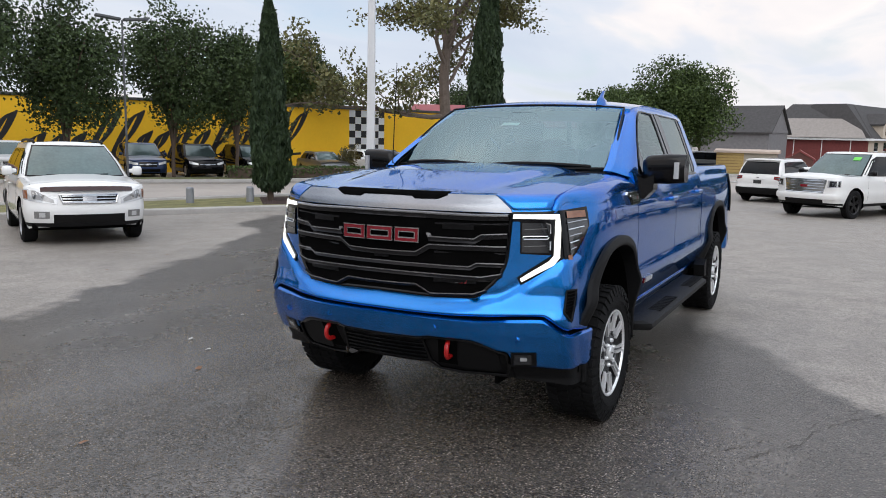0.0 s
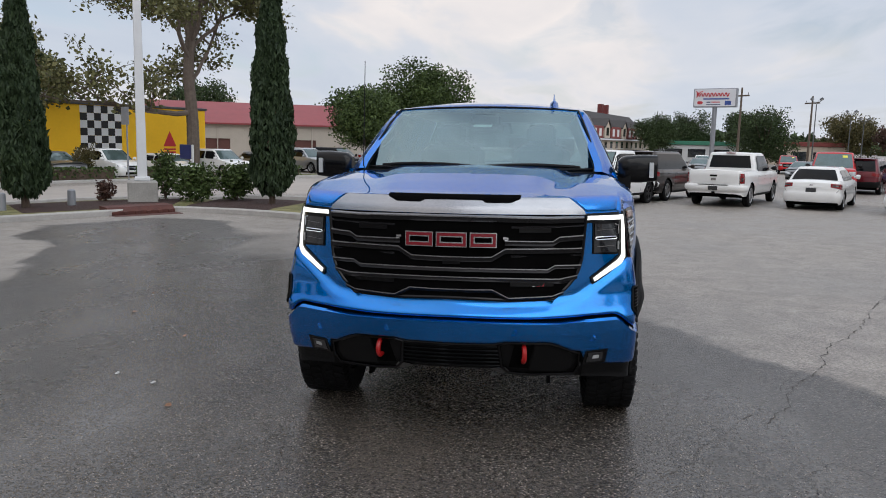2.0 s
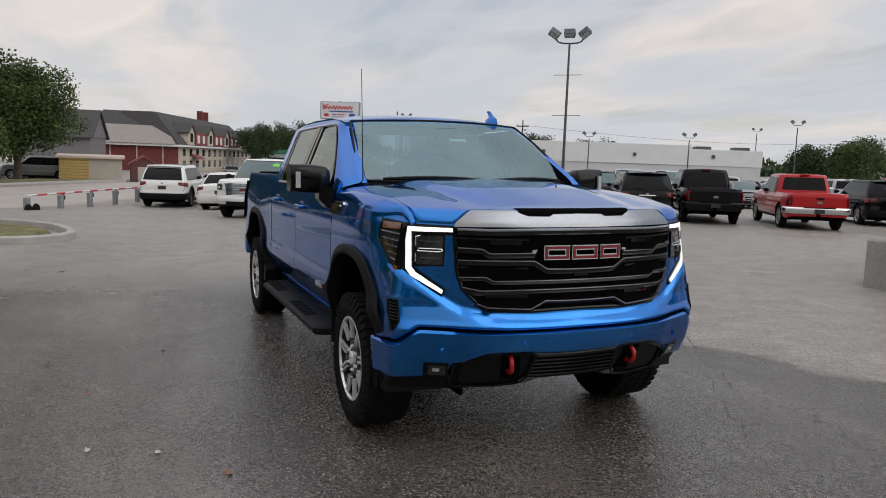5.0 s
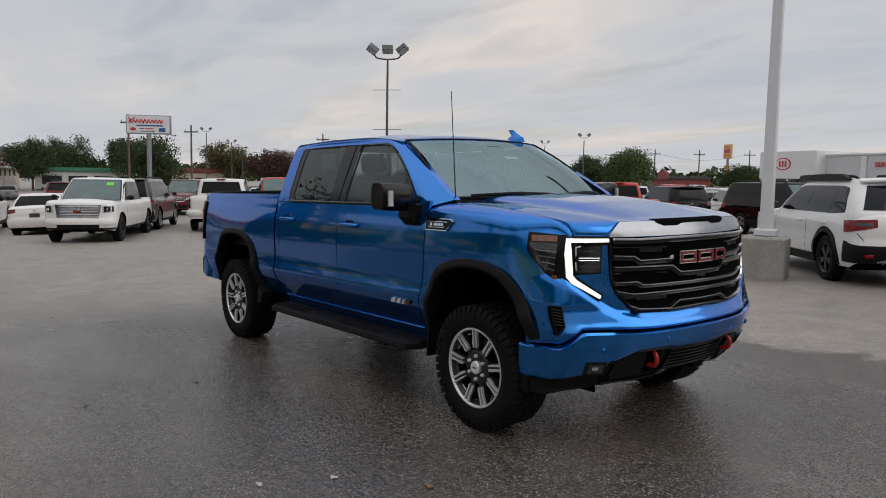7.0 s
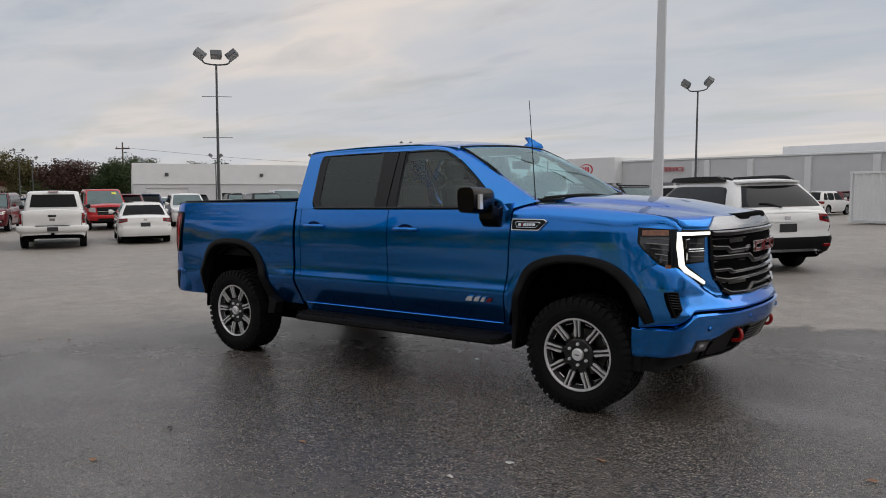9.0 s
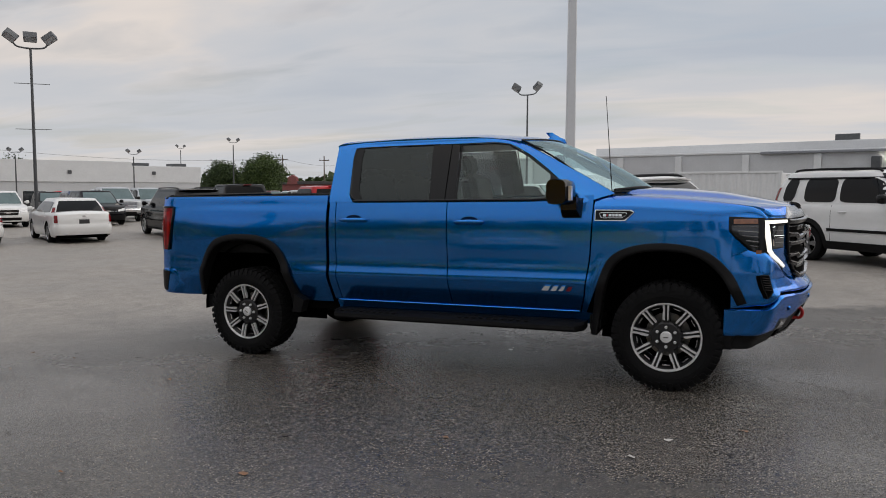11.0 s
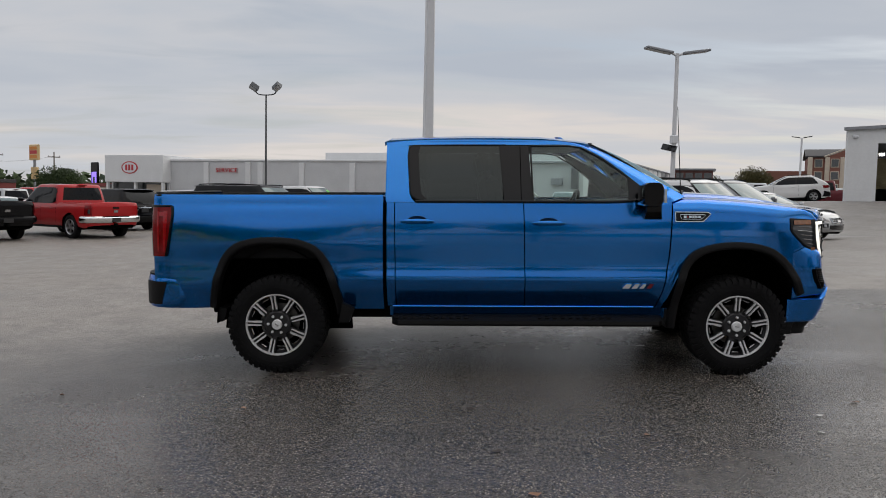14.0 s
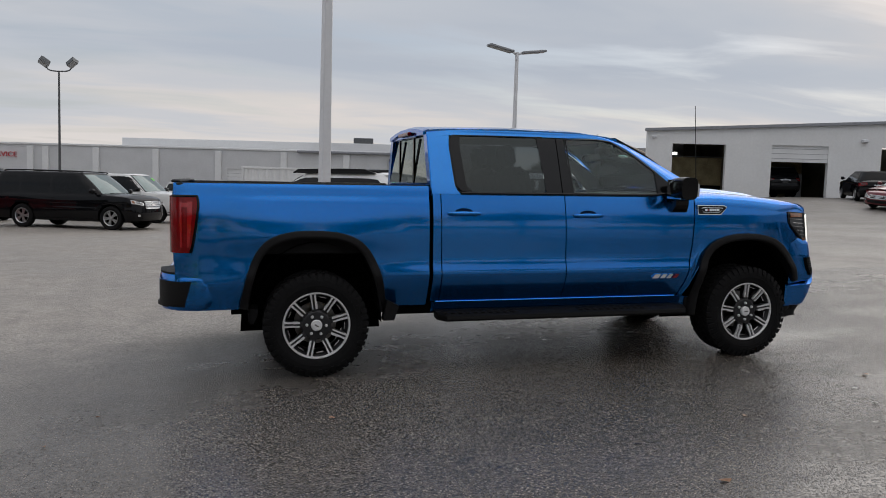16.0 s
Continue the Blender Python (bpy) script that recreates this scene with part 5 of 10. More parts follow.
def side_details():
    for s in (-1, 1):
        # mirrors: black cap, arm, chrome turn-signal strip
        def head(t):
            w, h = lut(t, (0, 0.60), (0.12, 0.93), (0.6, 1.0), (0.9, 0.97), (1, 0.86)), lut(t, (0, 0.62), (0.12, 0.94), (0.6, 1.0), (1, 0.93))
            y = 0.955 + 0.265 * t
            cz, cx = 1.478 + 0.012 * t, 1.135 - 0.02 * t
            ring = []
            for k in range(20):
                a = 2 * math.pi * k / 20
                ca, sa = math.cos(a), math.sin(a)
                ring.append((cx + 0.085 * w * math.copysign(abs(ca) ** 0.55, ca), s * y, cz + 0.098 * h * math.copysign(abs(sa) ** 0.5, sa)))
            return ring
        part("mirror_cap", lofted([head(t) for t in np.linspace(0, 1, 12)], True, True), GLOSS_BLACK, TRUCK, smooth=40)
        arm = lofted([[(1.165 + a * lx + dx, s * y, z + b_ * lz) for a, b_ in ((-1, -1), (1, -1), (1, 1), (-1, 1))] for y, z, lx, lz, dx in ((0.93, 1.365, 0.075, 0.075, 0.02), (0.985, 1.355, 0.07, 0.065, 0.01), (1.04, 1.40, 0.06, 0.05, 0))], True, True)
        part("mirror_arm", arm, GLOSS_BLACK, TRUCK)
        strip = slab(lambda u, v: (1.226 - 0.004 * u, s * (1.162 + 0.030 * u), 1.425 + 0.105 * v), 3, 5, (-0.02, 0, 0))
        part("mirror_signal", strip, LENS_PALE, TRUCK, "clear side turn signal")
        part("mirror_glass", box(1.048, 1.056, min(s * 0.985, s * 1.195), max(s * 0.985, s * 1.195), 1.40, 1.56, 0.003), CHROME, TRUCK)
        # door handles: recess with its shade painted in darker blue, grip, chrome insert
        for x0, x1, z in ((0.208, 0.468, 1.255), (-0.858, -0.590, 1.268)):
            y = smooth_w(z)
            cup = moved(lathe([(0.0, -0.004), (0.07, -0.002), (0.085, 0.0015), (0.088, -0.004)], 24), Matrix.Translation(((x0 + x1) / 2, s * y, z + 0.006)) @ Matrix.Diagonal((0.9, s * 1.0, 0.42, 1)))
            part("handle_recess", cup, NAVY_P, TRUCK)
            grip = lofted([[(x, s * (y + o + 0.012 * math.cos(a)), z + 0.017 * h * math.sin(a)) for a in (2 * math.pi * k / 10 for k in range(10))] for x, o, h in [(x0 + (x1 - x0) * i / 12, lut(i, (0, 0.004), (2, 0.030), (10, 0.030), (12, 0.006)), lut(i, (0, 0.7), (2, 1), (10, 1), (12, 0.8))) for i in range(13)]], True, True)
            part("door_handle", grip, BLUE, TRUCK, smooth=45)
        # fender emblem: black spear, chrome rim, bright core
        spear = [(1.352, 1.268), (1.352, 1.350), (1.615, 1.348), (1.640, 1.332), (1.575, 1.268)]
        mid_ = [(1.40, 1.288), (1.385, 1.325), (1.40, 1.330), (1.585, 1.328), (1.592, 1.318), (1.555, 1.288)]
        for pts, out, m_, nm in ((spear, 0.010, CHROME, "emblem_rim"), ([(x * 0.96 + 1.485 * 0.04, z * 0.86 + 1.31 * 0.14) for x, z in spear], 0.013, GLOSS_BLACK, "fender_emblem"), (mid_, 0.0165, CHROME, "emblem_rim"), ([(x * 0.97 + 1.49 * 0.03, z * 0.8 + 1.309 * 0.2) for x, z in mid_], 0.0185, GLOSS_BLACK, "emblem_field")):
            part(nm, prism(pts, 0.02, lambda a, b, c: (a, s * (smooth_w(b) + out + 0.012 - c), b)), m_, TRUCK)
        for k, (a0, a1) in enumerate(((1.415, 1.437), (1.441, 1.452), (1.458, 1.478), (1.484, 1.500), (1.506, 1.524), (1.530, 1.552))):
            part("emblem_bar", prism([(a0, 1.300), (a0, 1.318), (a1, 1.318), (a1, 1.300)], 0.01, lambda a, b, c: (a, s * (smooth_w(b) + 0.0325 - c), b)), CHROME if k != 1 else RED_TRIM, TRUCK)
        # model badge low on the front door: plain bars
        for a0, a1, m_ in ((0.945, 1.010, BADGE), (1.018, 1.072, BADGE), (1.080, 1.126, BADGE), (1.134, 1.185, RED_TRIM)):
            part("door_badge", prism([(a0 - 0.006, 0.728), (a0 + 0.022, 0.762), (a1 + 0.002, 0.764), (a1 - 0.018, 0.728)], 0.012, lambda a, b, c: (a, s * (smooth_w(b) + 0.010 - c), b)), m_, TRUCK)
        # bright line over the rocker, running board with its treads
        part("sill_strip", tube([(-0.93, s * (smooth_w(0.565) - tuck(0, 0.565) + 0.004), 0.561), (1.215, s * (smooth_w(0.565) - tuck(0, 0.565) + 0.004), 0.561)], 0.006, 5), BLUE, TRUCK)
        def board(t):
            x = -0.93 + 2.20 * t
            taper = lut(t, (0, 0.5), (0.02, 0.95), (0.98, 0.95), (1, 0.5))
            return [(x, s * (0.86), 0.435), (x, s * (0.86 + 0.215 * taper), 0.428), (x, s * (0.86 + 0.235 * taper), 0.445), (x, s * (0.86 + 0.230 * taper), 0.472), (x, s * (0.86 + 0.18 * taper), 0.490), (x, s * 0.86, 0.492)]
        part("running_board", lofted([board(t) for t in (0, 0.01, 0.025, 0.25, 0.5, 0.75, 0.975, 0.99, 1)], True, True), PLASTIC, TRUCK)
        for c in (-0.6, 0.55):
            for k in range(10):
                x = c - 0.30 + 0.062 * k
                part("step_tread", box(x, x + 0.034, min(s * 0.96, s * 1.05), max(s * 0.96, s * 1.05), 0.487, 0.495, 0.003), RUBBER, TRUCK)


def tail_end():
    # bed floor, inner walls, rails, tailgate, bumper, lamps
    part("bed_floor", box(-2.84, -1.02, -0.86, 0.86, 0.95, 0.99), UNDER, TRUCK)
    for s in (-1, 1):
        y0, y1 = sorted((s * 0.84, s * 0.900))
        part("bed_wall", box(-2.86, -1.01, y0, y1, 0.95, 1.456, 0.01), PLASTIC, TRUCK)
        y0, y1 = sorted((s * 0.825, s * 0.905))
        part("bed_rail", box(-2.87, -1.01, y0, y1, 1.456, 1.484, 0.012), PLASTIC, TRUCK)
    part("bed_front", box(-1.05, -1.01, -0.90, 0.90, 0.95, 1.47, 0.01), BLUE, TRUCK)
    def gate(u, v):
        y, z = -0.80 + 1.60 * u, 0.86 + 0.62 * v
        return (-2.90 - 0.012 * math.sin(math.pi * v) - 0.015 * (1 - (y / 0.8) ** 2) + 0.02 * max(0, v - 0.9) * 10 * 0.5, y, z)
    part("tailgate", slab(gate, 20, 14, (0.05, 0, 0)), BLUE, TRUCK, smooth=40)
    part("tailgate_cap", box(-2.915, -2.845, -0.80, 0.80, 1.478, 1.50, 0.01), PLASTIC, TRUCK)
    part("tailgate_handle", box(-2.93, -2.905, -0.12, 0.12, 1.30, 1.37, 0.008), GLOSS_BLACK, TRUCK)
    for s in (-1, 1):
        def lamp(u, v, out=0.0):
            z = 0.975 + 0.41 * v
            # from the flank round to the back
            x_side = lut(z, (0.975, -2.772), (1.05, -2.752), (1.2, -2.728), (1.33, -2.712), (1.385, -2.722))
            w = smooth_w(z) - 0.008
            p = curve([(x_side, w + 0.015), (-2.80, w + 0.006), (-2.85, w - 0.010), (-2.895, w - 0.042), (-2.918, w - 0.10), (-2.922, 0.80)], 40)
            i = min(u * 40, 39.999)
            q = p[int(i)] + (p[int(i) + 1] - p[int(i)]) * (i - int(i))
            return (float(q[0]) - out * lut(u, (0, 0), (0.5, 1)), s * (float(q[1]) + out * lut(u, (0.3, 1), (0.7, 0))), z)
        lens = part("tail_lamp", sheet(lamp, 40, 14), TAIL, TRUCK, "dark red tail lamp lens")
        for u0, u1, v0, v1 in ((0.10, 0.17, 0.10, 0.90), (0.30, 0.36, 0.10, 0.90), (0.17, 0.30, 0.80, 0.88)):
            part("lamp_strip", sheet(lambda u, v: lamp(u0 + (u1 - u0) * u, v0 + (v1 - v0) * v, 0.003), 4, 8), TAIL_BAND, lens)
        edge_ = [lamp(0.0, v, 0.002) for v in np.linspace(0, 1, 12)] + [lamp(u, 1.0, 0.002) for u in np.linspace(0.06, 0.6, 8)]
        part("lamp_frame", tube(edge_, 0.009, 6), GLOSS_BLACK, lens)
    # rear bumper: painted corners with step cut-outs, black middle
    for s in (-1, 1):
        line = curve([(-2.66, 0.975), (-2.75, 0.974), (-2.855, 0.945), (-2.945, 0.86), (-2.995, 0.74), (-3.01, 0.55)], 48)

        def corner(u, v, out=0.0):
            i = min(u * 48, 47.999)
            p = line[int(i)] + (line[int(i) + 1] - line[int(i)]) * (i - int(i))
            z0, z1 = lut(u, (0, 0.60), (0.12, 0.555), (1, 0.55)), lut(u, (0, 0.775), (0.10, 0.812), (1, 0.815))
            pull = 0.016 * (1 - abs(2 * v - 1) ** 5) + out
            return (float(p[0]) - pull * lut(u, (0, 0), (0.5, 1)), s * (float(p[1]) + pull * lut(u, (0.3, 1), (0.7, 0))), z0 + (z1 - z0) * v)
        part("rear_bumper", slab(corner, 36, 10, (0.04, -s * 0.03, 0)), BLUE, TRUCK, smooth=40)
        # black cut-out with its slanted end, pad on the top, tread at the foot
        part("bumper_step", sheet(lambda u, v: corner(0.22 + 0.09 * (1 - v) + (0.53 - 0.09 * (1 - v)) * u, 0.10 + 0.72 * v, 0.004), 16, 6), PLASTIC, TRUCK)
        part("bumper_pad", slab(lambda u, v: (lambda p: (p[0] + 0.12 * v * u, p[1] - s * 0.12 * v, p[2] + 0.004))(corner(0.06 + 0.94 * u, 1.0, 0.002)), 20, 2, (0, 0, 0.012)), PLASTIC, TRUCK)
        tread = [(-2.79, 0.955), (-2.83, 0.962), (-2.885, 0.935), (-2.965, 0.860), (-3.022, 0.740), (-3.022, 0.62), (-2.80, 0.62)]
        part("step_pad", prism([(a, s * b) for a, b in tread], 0.030, lambda a, b, c: (a, b, 0.572 + c)), PLASTIC, TRUCK)
    part("rear_bumper_centre", box(-3.01, -2.90, -0.56, 0.56, 0.56, 0.80, 0.03), BLUE, TRUCK)


def wheel():
    """One alloy wheel in a blocky all-terrain tyre, its face towards -y, about its own middle."""
    w = thing("wheel", "", "")
    R = 0.416
    prof = [(0.262, 0.125), (0.275, 0.132), (0.30, 0.142), (0.345, 0.146), (0.378, 0.138), (R - 0.014, 0.118), (R - 0.014, -0.118), (0.378, -0.138), (0.345, -0.146), (0.30, -0.142), (0.275, -0.132), (0.262, -0.125)]
    carcass = lathe([(r + 0.004 if r > 0.40 else r, y) for r, y in prof], 56)
    lugs = []
    n = 46
    def lug(a, da, y0, y1, r0, r1, skew):
        q = []
        for r in (r0, r1):
            for aa, yy, sk in ((a, y0, 0), (a + da, y0, 0), (a + da, y1, skew), (a, y1, skew)):
                q.append((r * math.cos(aa + sk), yy, r * math.sin(aa + sk)))
        return q, [(0, 1, 2, 3), (7, 6, 5, 4), (0, 4, 5, 1), (1, 5, 6, 2), (2, 6, 7, 3), (3, 7, 4, 0)]
    for k in range(n):
        a = 2 * math.pi * k / n
        st = 2 * math.pi / n
        for s in (-1, 1):
            lugs.append(lug(a + (0 if s < 0 else st * 0.5), st * (0.62 if k % 2 else 0.70), s * 0.134, s * 0.078, R - 0.012, R, 0.03 * s))
            lugs.append(lug(a + st * 0.2, st * 0.55, s * 0.066, s * 0.012, R - 0.012, R - 0.001, -0.05 * s))
            # shoulder blocks run down the sidewall
            q = []
            deep = 0.352 if k % 2 else 0.368
            for aa in (a, a + st * 0.6):
                for r, yy in ((R - 0.004, s * 0.134), (0.385, s * 0.1445), (deep, s * 0.1505), (deep, s * 0.138), (R - 0.02, s * 0.120)):
                    q.append((r * math.cos(aa), yy, r * math.sin(aa)))
            lugs.append((q, [(0, 1, 2, 3, 4), (9, 8, 7, 6, 5)] + [(i, i + 5, (i + 1) % 5 + 5, (i + 1) % 5) for i in range(5)]))
    # raised ring and letter-like bars on the sidewall
    ring = lathe([(0.318, -0.1455), (0.321, -0.1480), (0.325, -0.1465)], 56)
    for k in list(range(3, 11)) + list(range(30, 38)):
        a = 2 * math.pi * k / 56
        lugs.append(lug(a, 0.065, -0.1500, -0.143, 0.328, 0.343, 0.0))
    part("tyre", joined(carcass, ring, *lugs), RUBBER, w, "black all-terrain tyre with blocky tread", smooth=25)
    barrel = lathe([(0.255, 0.12), (0.235, 0.09), (0.22, 0.0), (0.225, -0.07), (0.245, -0.105), (0.262, -0.118), (0.268, -0.130), (0.262, -0.134), (0.252, -0.128), (0.244, -0.115)], 56)
    part("rim", barrel, RIM_DARK, w)
    part("rim_lip", lathe([(0.2665, -0.128), (0.2655, -0.1355), (0.2560, -0.1355), (0.2500, -0.128), (0.2480, -0.118)], 72), MACHINED, w)
    part("brake_disc", lathe([(0.05, 0.0), (0.17, 0.0), (0.17, 0.02), (0.05, 0.02)], 32), mat("brake_steel", (0.20, 0.19, 0.18), 0.4, 0.9, 0.2, 20), w)
    part("wheel_back", lathe([(0.0, 0.04), (0.22, 0.04)], 32), UNDER, w)
    # nine paired spokes: a dark web, two bright blades on it
    for k in range(9):
        a = 2 * math.pi * k / 9 + math.pi / 2
        m_ = Matrix.Rotation(-a, 4, "Y")
        web = [(0.085, -0.020), (0.12, -0.022), (0.20, -0.0245), (0.252, -0.027), (0.252, 0.027), (0.20, 0.0245), (0.12, 0.022), (0.085, 0.020)]
        part("spoke_web", moved(prism(web, 0.045, lambda p, q, c: (p, -0.104 + c + 0.012 * lut(p, (0.08, 0), (0.25, -1)), q)), m_), RIM_DARK, w)
        for s in (-1, 1):
            # alternate blades end in a broad foot
            wide = 0.006 if (k + (s > 0)) % 2 else 0.0
            blade = [(0.130, s * 0.0095), (0.180, s * 0.0080), (0.250, s * 0.0095), (0.252, s * 0.0245), (0.205, s * 0.0205), (0.178, s * (0.0190 + wide)), (0.150, s * (0.0200 + wide)), (0.132, s * (0.0170 + wide))]
            blade = blade if s > 0 else list(reversed(blade))
            part("spoke", moved(prism(blade, 0.02, lambda p, q, c: (p, -0.119 + c + 0.014 * lut(p, (0.08, 0), (0.25, -1)), q)), m_), MACHINED, w)
        gap_ = Matrix.Rotation(-(a + math.pi / 9), 4, "Y")
        part("rim_slot", moved(box(0.219, 0.231, -0.098, -0.09, -0.030, 0.030, 0.003), gap_), DARK_CHROME, w)
    part("hub", lathe([(0.0, -0.108), (0.055, -0.108), (0.060, -0.112), (0.104, -0.110), (0.116, -0.102), (0.118, -0.06)], 36), RIM_DARK, w)
    part("hub_cap", lathe([(0.0, -0.131), (0.038, -0.130), (0.044, -0.124), (0.045, -0.105)], 28), BADGE, w)
    part("cap_mark", box(-0.018, 0.018, -0.1325, -0.129, -0.005, 0.005, 0.001), DARK_CHROME, w)
    for k in range(6):
        a = 2 * math.pi * k / 6 + math.pi / 6
        part("lug_nut", moved(lathe([(0.0, -0.130), (0.009, -0.129), (0.0125, -0.12), (0.013, -0.10)], 8), Matrix.Translation((0.076 * math.cos(a), 0, 0.076 * math.sin(a)))), BADGE, w)
    return w


def truck_wheels():
    first = wheel()
    spots = [(a, s) for a in AXLES for s in (-1, 1)]
    for k, (x, s) in enumerate(spots):
        m_ = pose(x, s * 0.868, 0.418, 0, (0, 7 + 13 * k)[k != 0], 0) if s < 0 else pose(x, s * 0.868, 0.418, 0, 4 + 11 * k, 180)
        m_ = m_ @ Matrix.Diagonal((0.955, 1, 0.955, 1))
        w = first if k == 0 else copy_thing(first, m_)
        w.matrix_basis = m_
        w.parent = TRUCK
    for o in bpy.data.objects:
        if o.name.startswith("wheel") and o.type == "EMPTY":
            for key in ("label", "category"):
                if key in o:
                    del o[key]


body()
flares()
front_end()
headlamps()
cabin()
side_details()
tail_end()
truck_wheels()


# ---- parked vehicles: one builder, shaped by measures ----
def car_wheel(r, seg, spokes=5, width=0.22):
    tyre = lathe([(r * 0.64, width * 0.44), (r * 0.72, width * 0.5), (r * 0.9, width * 0.5), (r, width * 0.38), (r, -width * 0.38), (r * 0.9, -width * 0.5), (r * 0.72, -width * 0.5), (r * 0.64, -width * 0.44)], seg)
    q = r * 0.66
    rim = [lathe([(q, width * 0.42), (q * 0.9, 0.0), (q * 0.92, -width * 0.36), (q, -width * 0.46), (q * 0.98, -width * 0.49), (q * 0.90, -width * 0.40)], seg), lathe([(0.0, -width * 0.40), (q * 0.24, -width * 0.38), (q * 0.27, -width * 0.25)], 12)]
    for k in range(spokes):
        for d in (-0.16, 0.16):
            a = 2 * math.pi * k / spokes + d
            bar = prism([(q * 0.15, -q * 0.075), (q * 0.93, -q * 0.085), (q * 0.93, q * 0.085), (q * 0.15, q * 0.075)], width * 0.14, lambda p, s, c: (p, -width * 0.40 + c, s))
            rim.append(moved(bar, Matrix.Rotation(-a, 4, "Y")))
    back = lathe([(0.0, width * 0.05), (q * 0.93, width * 0.05)], 20)
    return tyre, joined(*rim), back


def outline_line(points):
    """A half outline as an array, with its running length."""
    P = np.array(points, float)
    return P, np.concatenate([[0.0], np.cumsum(np.linalg.norm(np.diff(P, axis=0), axis=1))])


def car(name, label, color, kind, x, y, heading, L=4.8, W=1.90, H=1.70, wb=2.8, r=0.36, belt=1.05, hood=1.0, clear=0.24, fo=0.92, rails=False, rim="silver", cladding=False,
        cab=None, screen_lean=0.75, back_lean=0.35, tail="side", bars=3, group="cars parked in the lot", category=None, lift=0.0, grille=GLOSS_BLACK, light=LENS_PALE, tag=None, paper=None, fine=True, black_nose=False, visor=False):
    """One car on the ground at x, y (the middle between its axles), facing heading degrees. Body and cabin are shells of rounded outlines stacked by height."""
    ch, sh = math.cos(radians(heading)), math.sin(radians(heading))
    z = gz(x, y)
    ax, ay = (gz(x + ch * 1.5, y + sh * 1.5) - gz(x - ch * 1.5, y - sh * 1.5)) / 3, (gz(x - sh, y + ch) - gz(x + sh, y - ch)) / 2
    root = thing(name, label, category or {"suv": "SUV", "wagon": "car", "sedan": "car", "pickup": "pickup truck", "van": "van"}[kind], pose(x, y, z + lift, 0, 0, heading) @ pose(0, 0, 0, math.degrees(ay), -math.degrees(ax), 0), group)
    paint = PAINTS[color]
    front, rear = wb / 2 + fo, wb / 2 + fo - L
    hw, R = W / 2, r * 1.17
    if kind == "pickup":
        c0, c1 = cab or (wb / 2 - 0.35, -wb / 2 + 0.78)
    else:
        c0, c1 = cab or (wb / 2 - 0.25, rear + (0.12 if kind != "sedan" else 0.55))
    roof_f, roof_r = c0 - screen_lean, c1 + (back_lean if kind != "pickup" else 0.10)
    XF, XB = front - 0.43, rear + 0.40
    blunt = {"pickup": 0.75, "van": 0.8, "suv": 1.0, "wagon": 1.25, "sedan": 1.35}[kind]

    # ---- the body's shell
    def xf(q):
        if kind == "pickup":
            return front - lut(q, (clear, 0.10), (clear + 0.12, 0.03), (clear + 0.26, 0.0), (clear + 0.34, 0.0), (clear + 0.36, 0.03), (hood - 0.14, 0.035), (hood - 0.05, 0.07), (hood, 0.16), (hood + 0.1, 0.24))
        if kind == "sedan":
            return front - lut(q, (clear, 0.06), (clear + 0.12, 0.0), (clear + 0.30, 0.01), (hood - 0.34, 0.06), (hood - 0.24, 0.12), (hood - 0.14, 0.25), (hood, 0.34))
        return front - lut(q, (clear, 0.08), (clear + 0.14, 0.02), (clear + 0.28, 0.0), (hood - 0.32, 0.025), (hood - 0.18, 0.06), (hood - 0.09, 0.12), (hood, 0.22))

    def xr(q):
        if kind == "pickup":
            return rear + lut(q, (clear + 0.1, 0.10), (clear + 0.42, 0.05), (belt - 0.05, 0.0), (belt + 0.06, 0.03))
        return rear + lut(q, (clear, 0.14), (clear + 0.12, 0.05), (clear + 0.30, 0.01), (clear + 0.42, 0.01), (clear + 0.45, 0.035), (belt - 0.22, 0.03), (belt - 0.05, 0.06), (belt, 0.11))

    def wide(q):
        return hw * lut((q - clear) / (belt - clear), (0, 0.925), (0.10, 0.962), (0.28, 0.990), (0.42, 1.0), (0.50, 0.993), (0.56, 0.984), (0.72, 0.988), (0.86, 0.978), (0.94, 0.962), (1.0, 0.935), (1.1, 0.92))

    def taper(px):
        return lut(px, (rear, 0.95), (rear + 0.40, 0.978), (rear + 0.9, 1.0), (front - 1.1, 1.0), (front - 0.43, 0.972))
    lines_ = {}

    def body_line(q):
        """Half the outline at a height, from the nose's middle round the flank to the tail's middle."""
        key = round(q, 3)
        if key not in lines_:
            F, B, w = xf(q), xr(q), wide(q)
            nose = curve([(F, 0), (F - 0.012 * blunt, 0.30 * w), (F - 0.050 * blunt, 0.58 * w), (F - 0.125 * blunt, 0.79 * w), (min(F - 0.22 * blunt, F - 0.2), 0.915 * w), (XF, taper(XF) * w)], 18 if fine else 8)
            tail_ = curve([(XB, taper(XB) * w), (B + 0.15, 0.945 * w), (B + 0.055, 0.86 * w), (B + 0.018, 0.66 * w), (B, 0.33 * w), (B, 0)], 16 if fine else 8)
            side = [(px, taper(px) * w) for px in SIDE]
            lines_[key] = outline_line(list(nose) + side + list(tail_))
        return lines_[key]
    SIDE = sorted({round(v, 3) for v in [a + R * math.cos(math.pi * k / 14) for a in (wb / 2, -wb / 2) for k in range(0, 15, 1 if fine else 2)] + list(np.linspace(XB + 0.05, XF - 0.05, 18 if fine else 8)) + [c0, c1] if XB + 0.03 < v < XF - 0.03}, reverse=True)

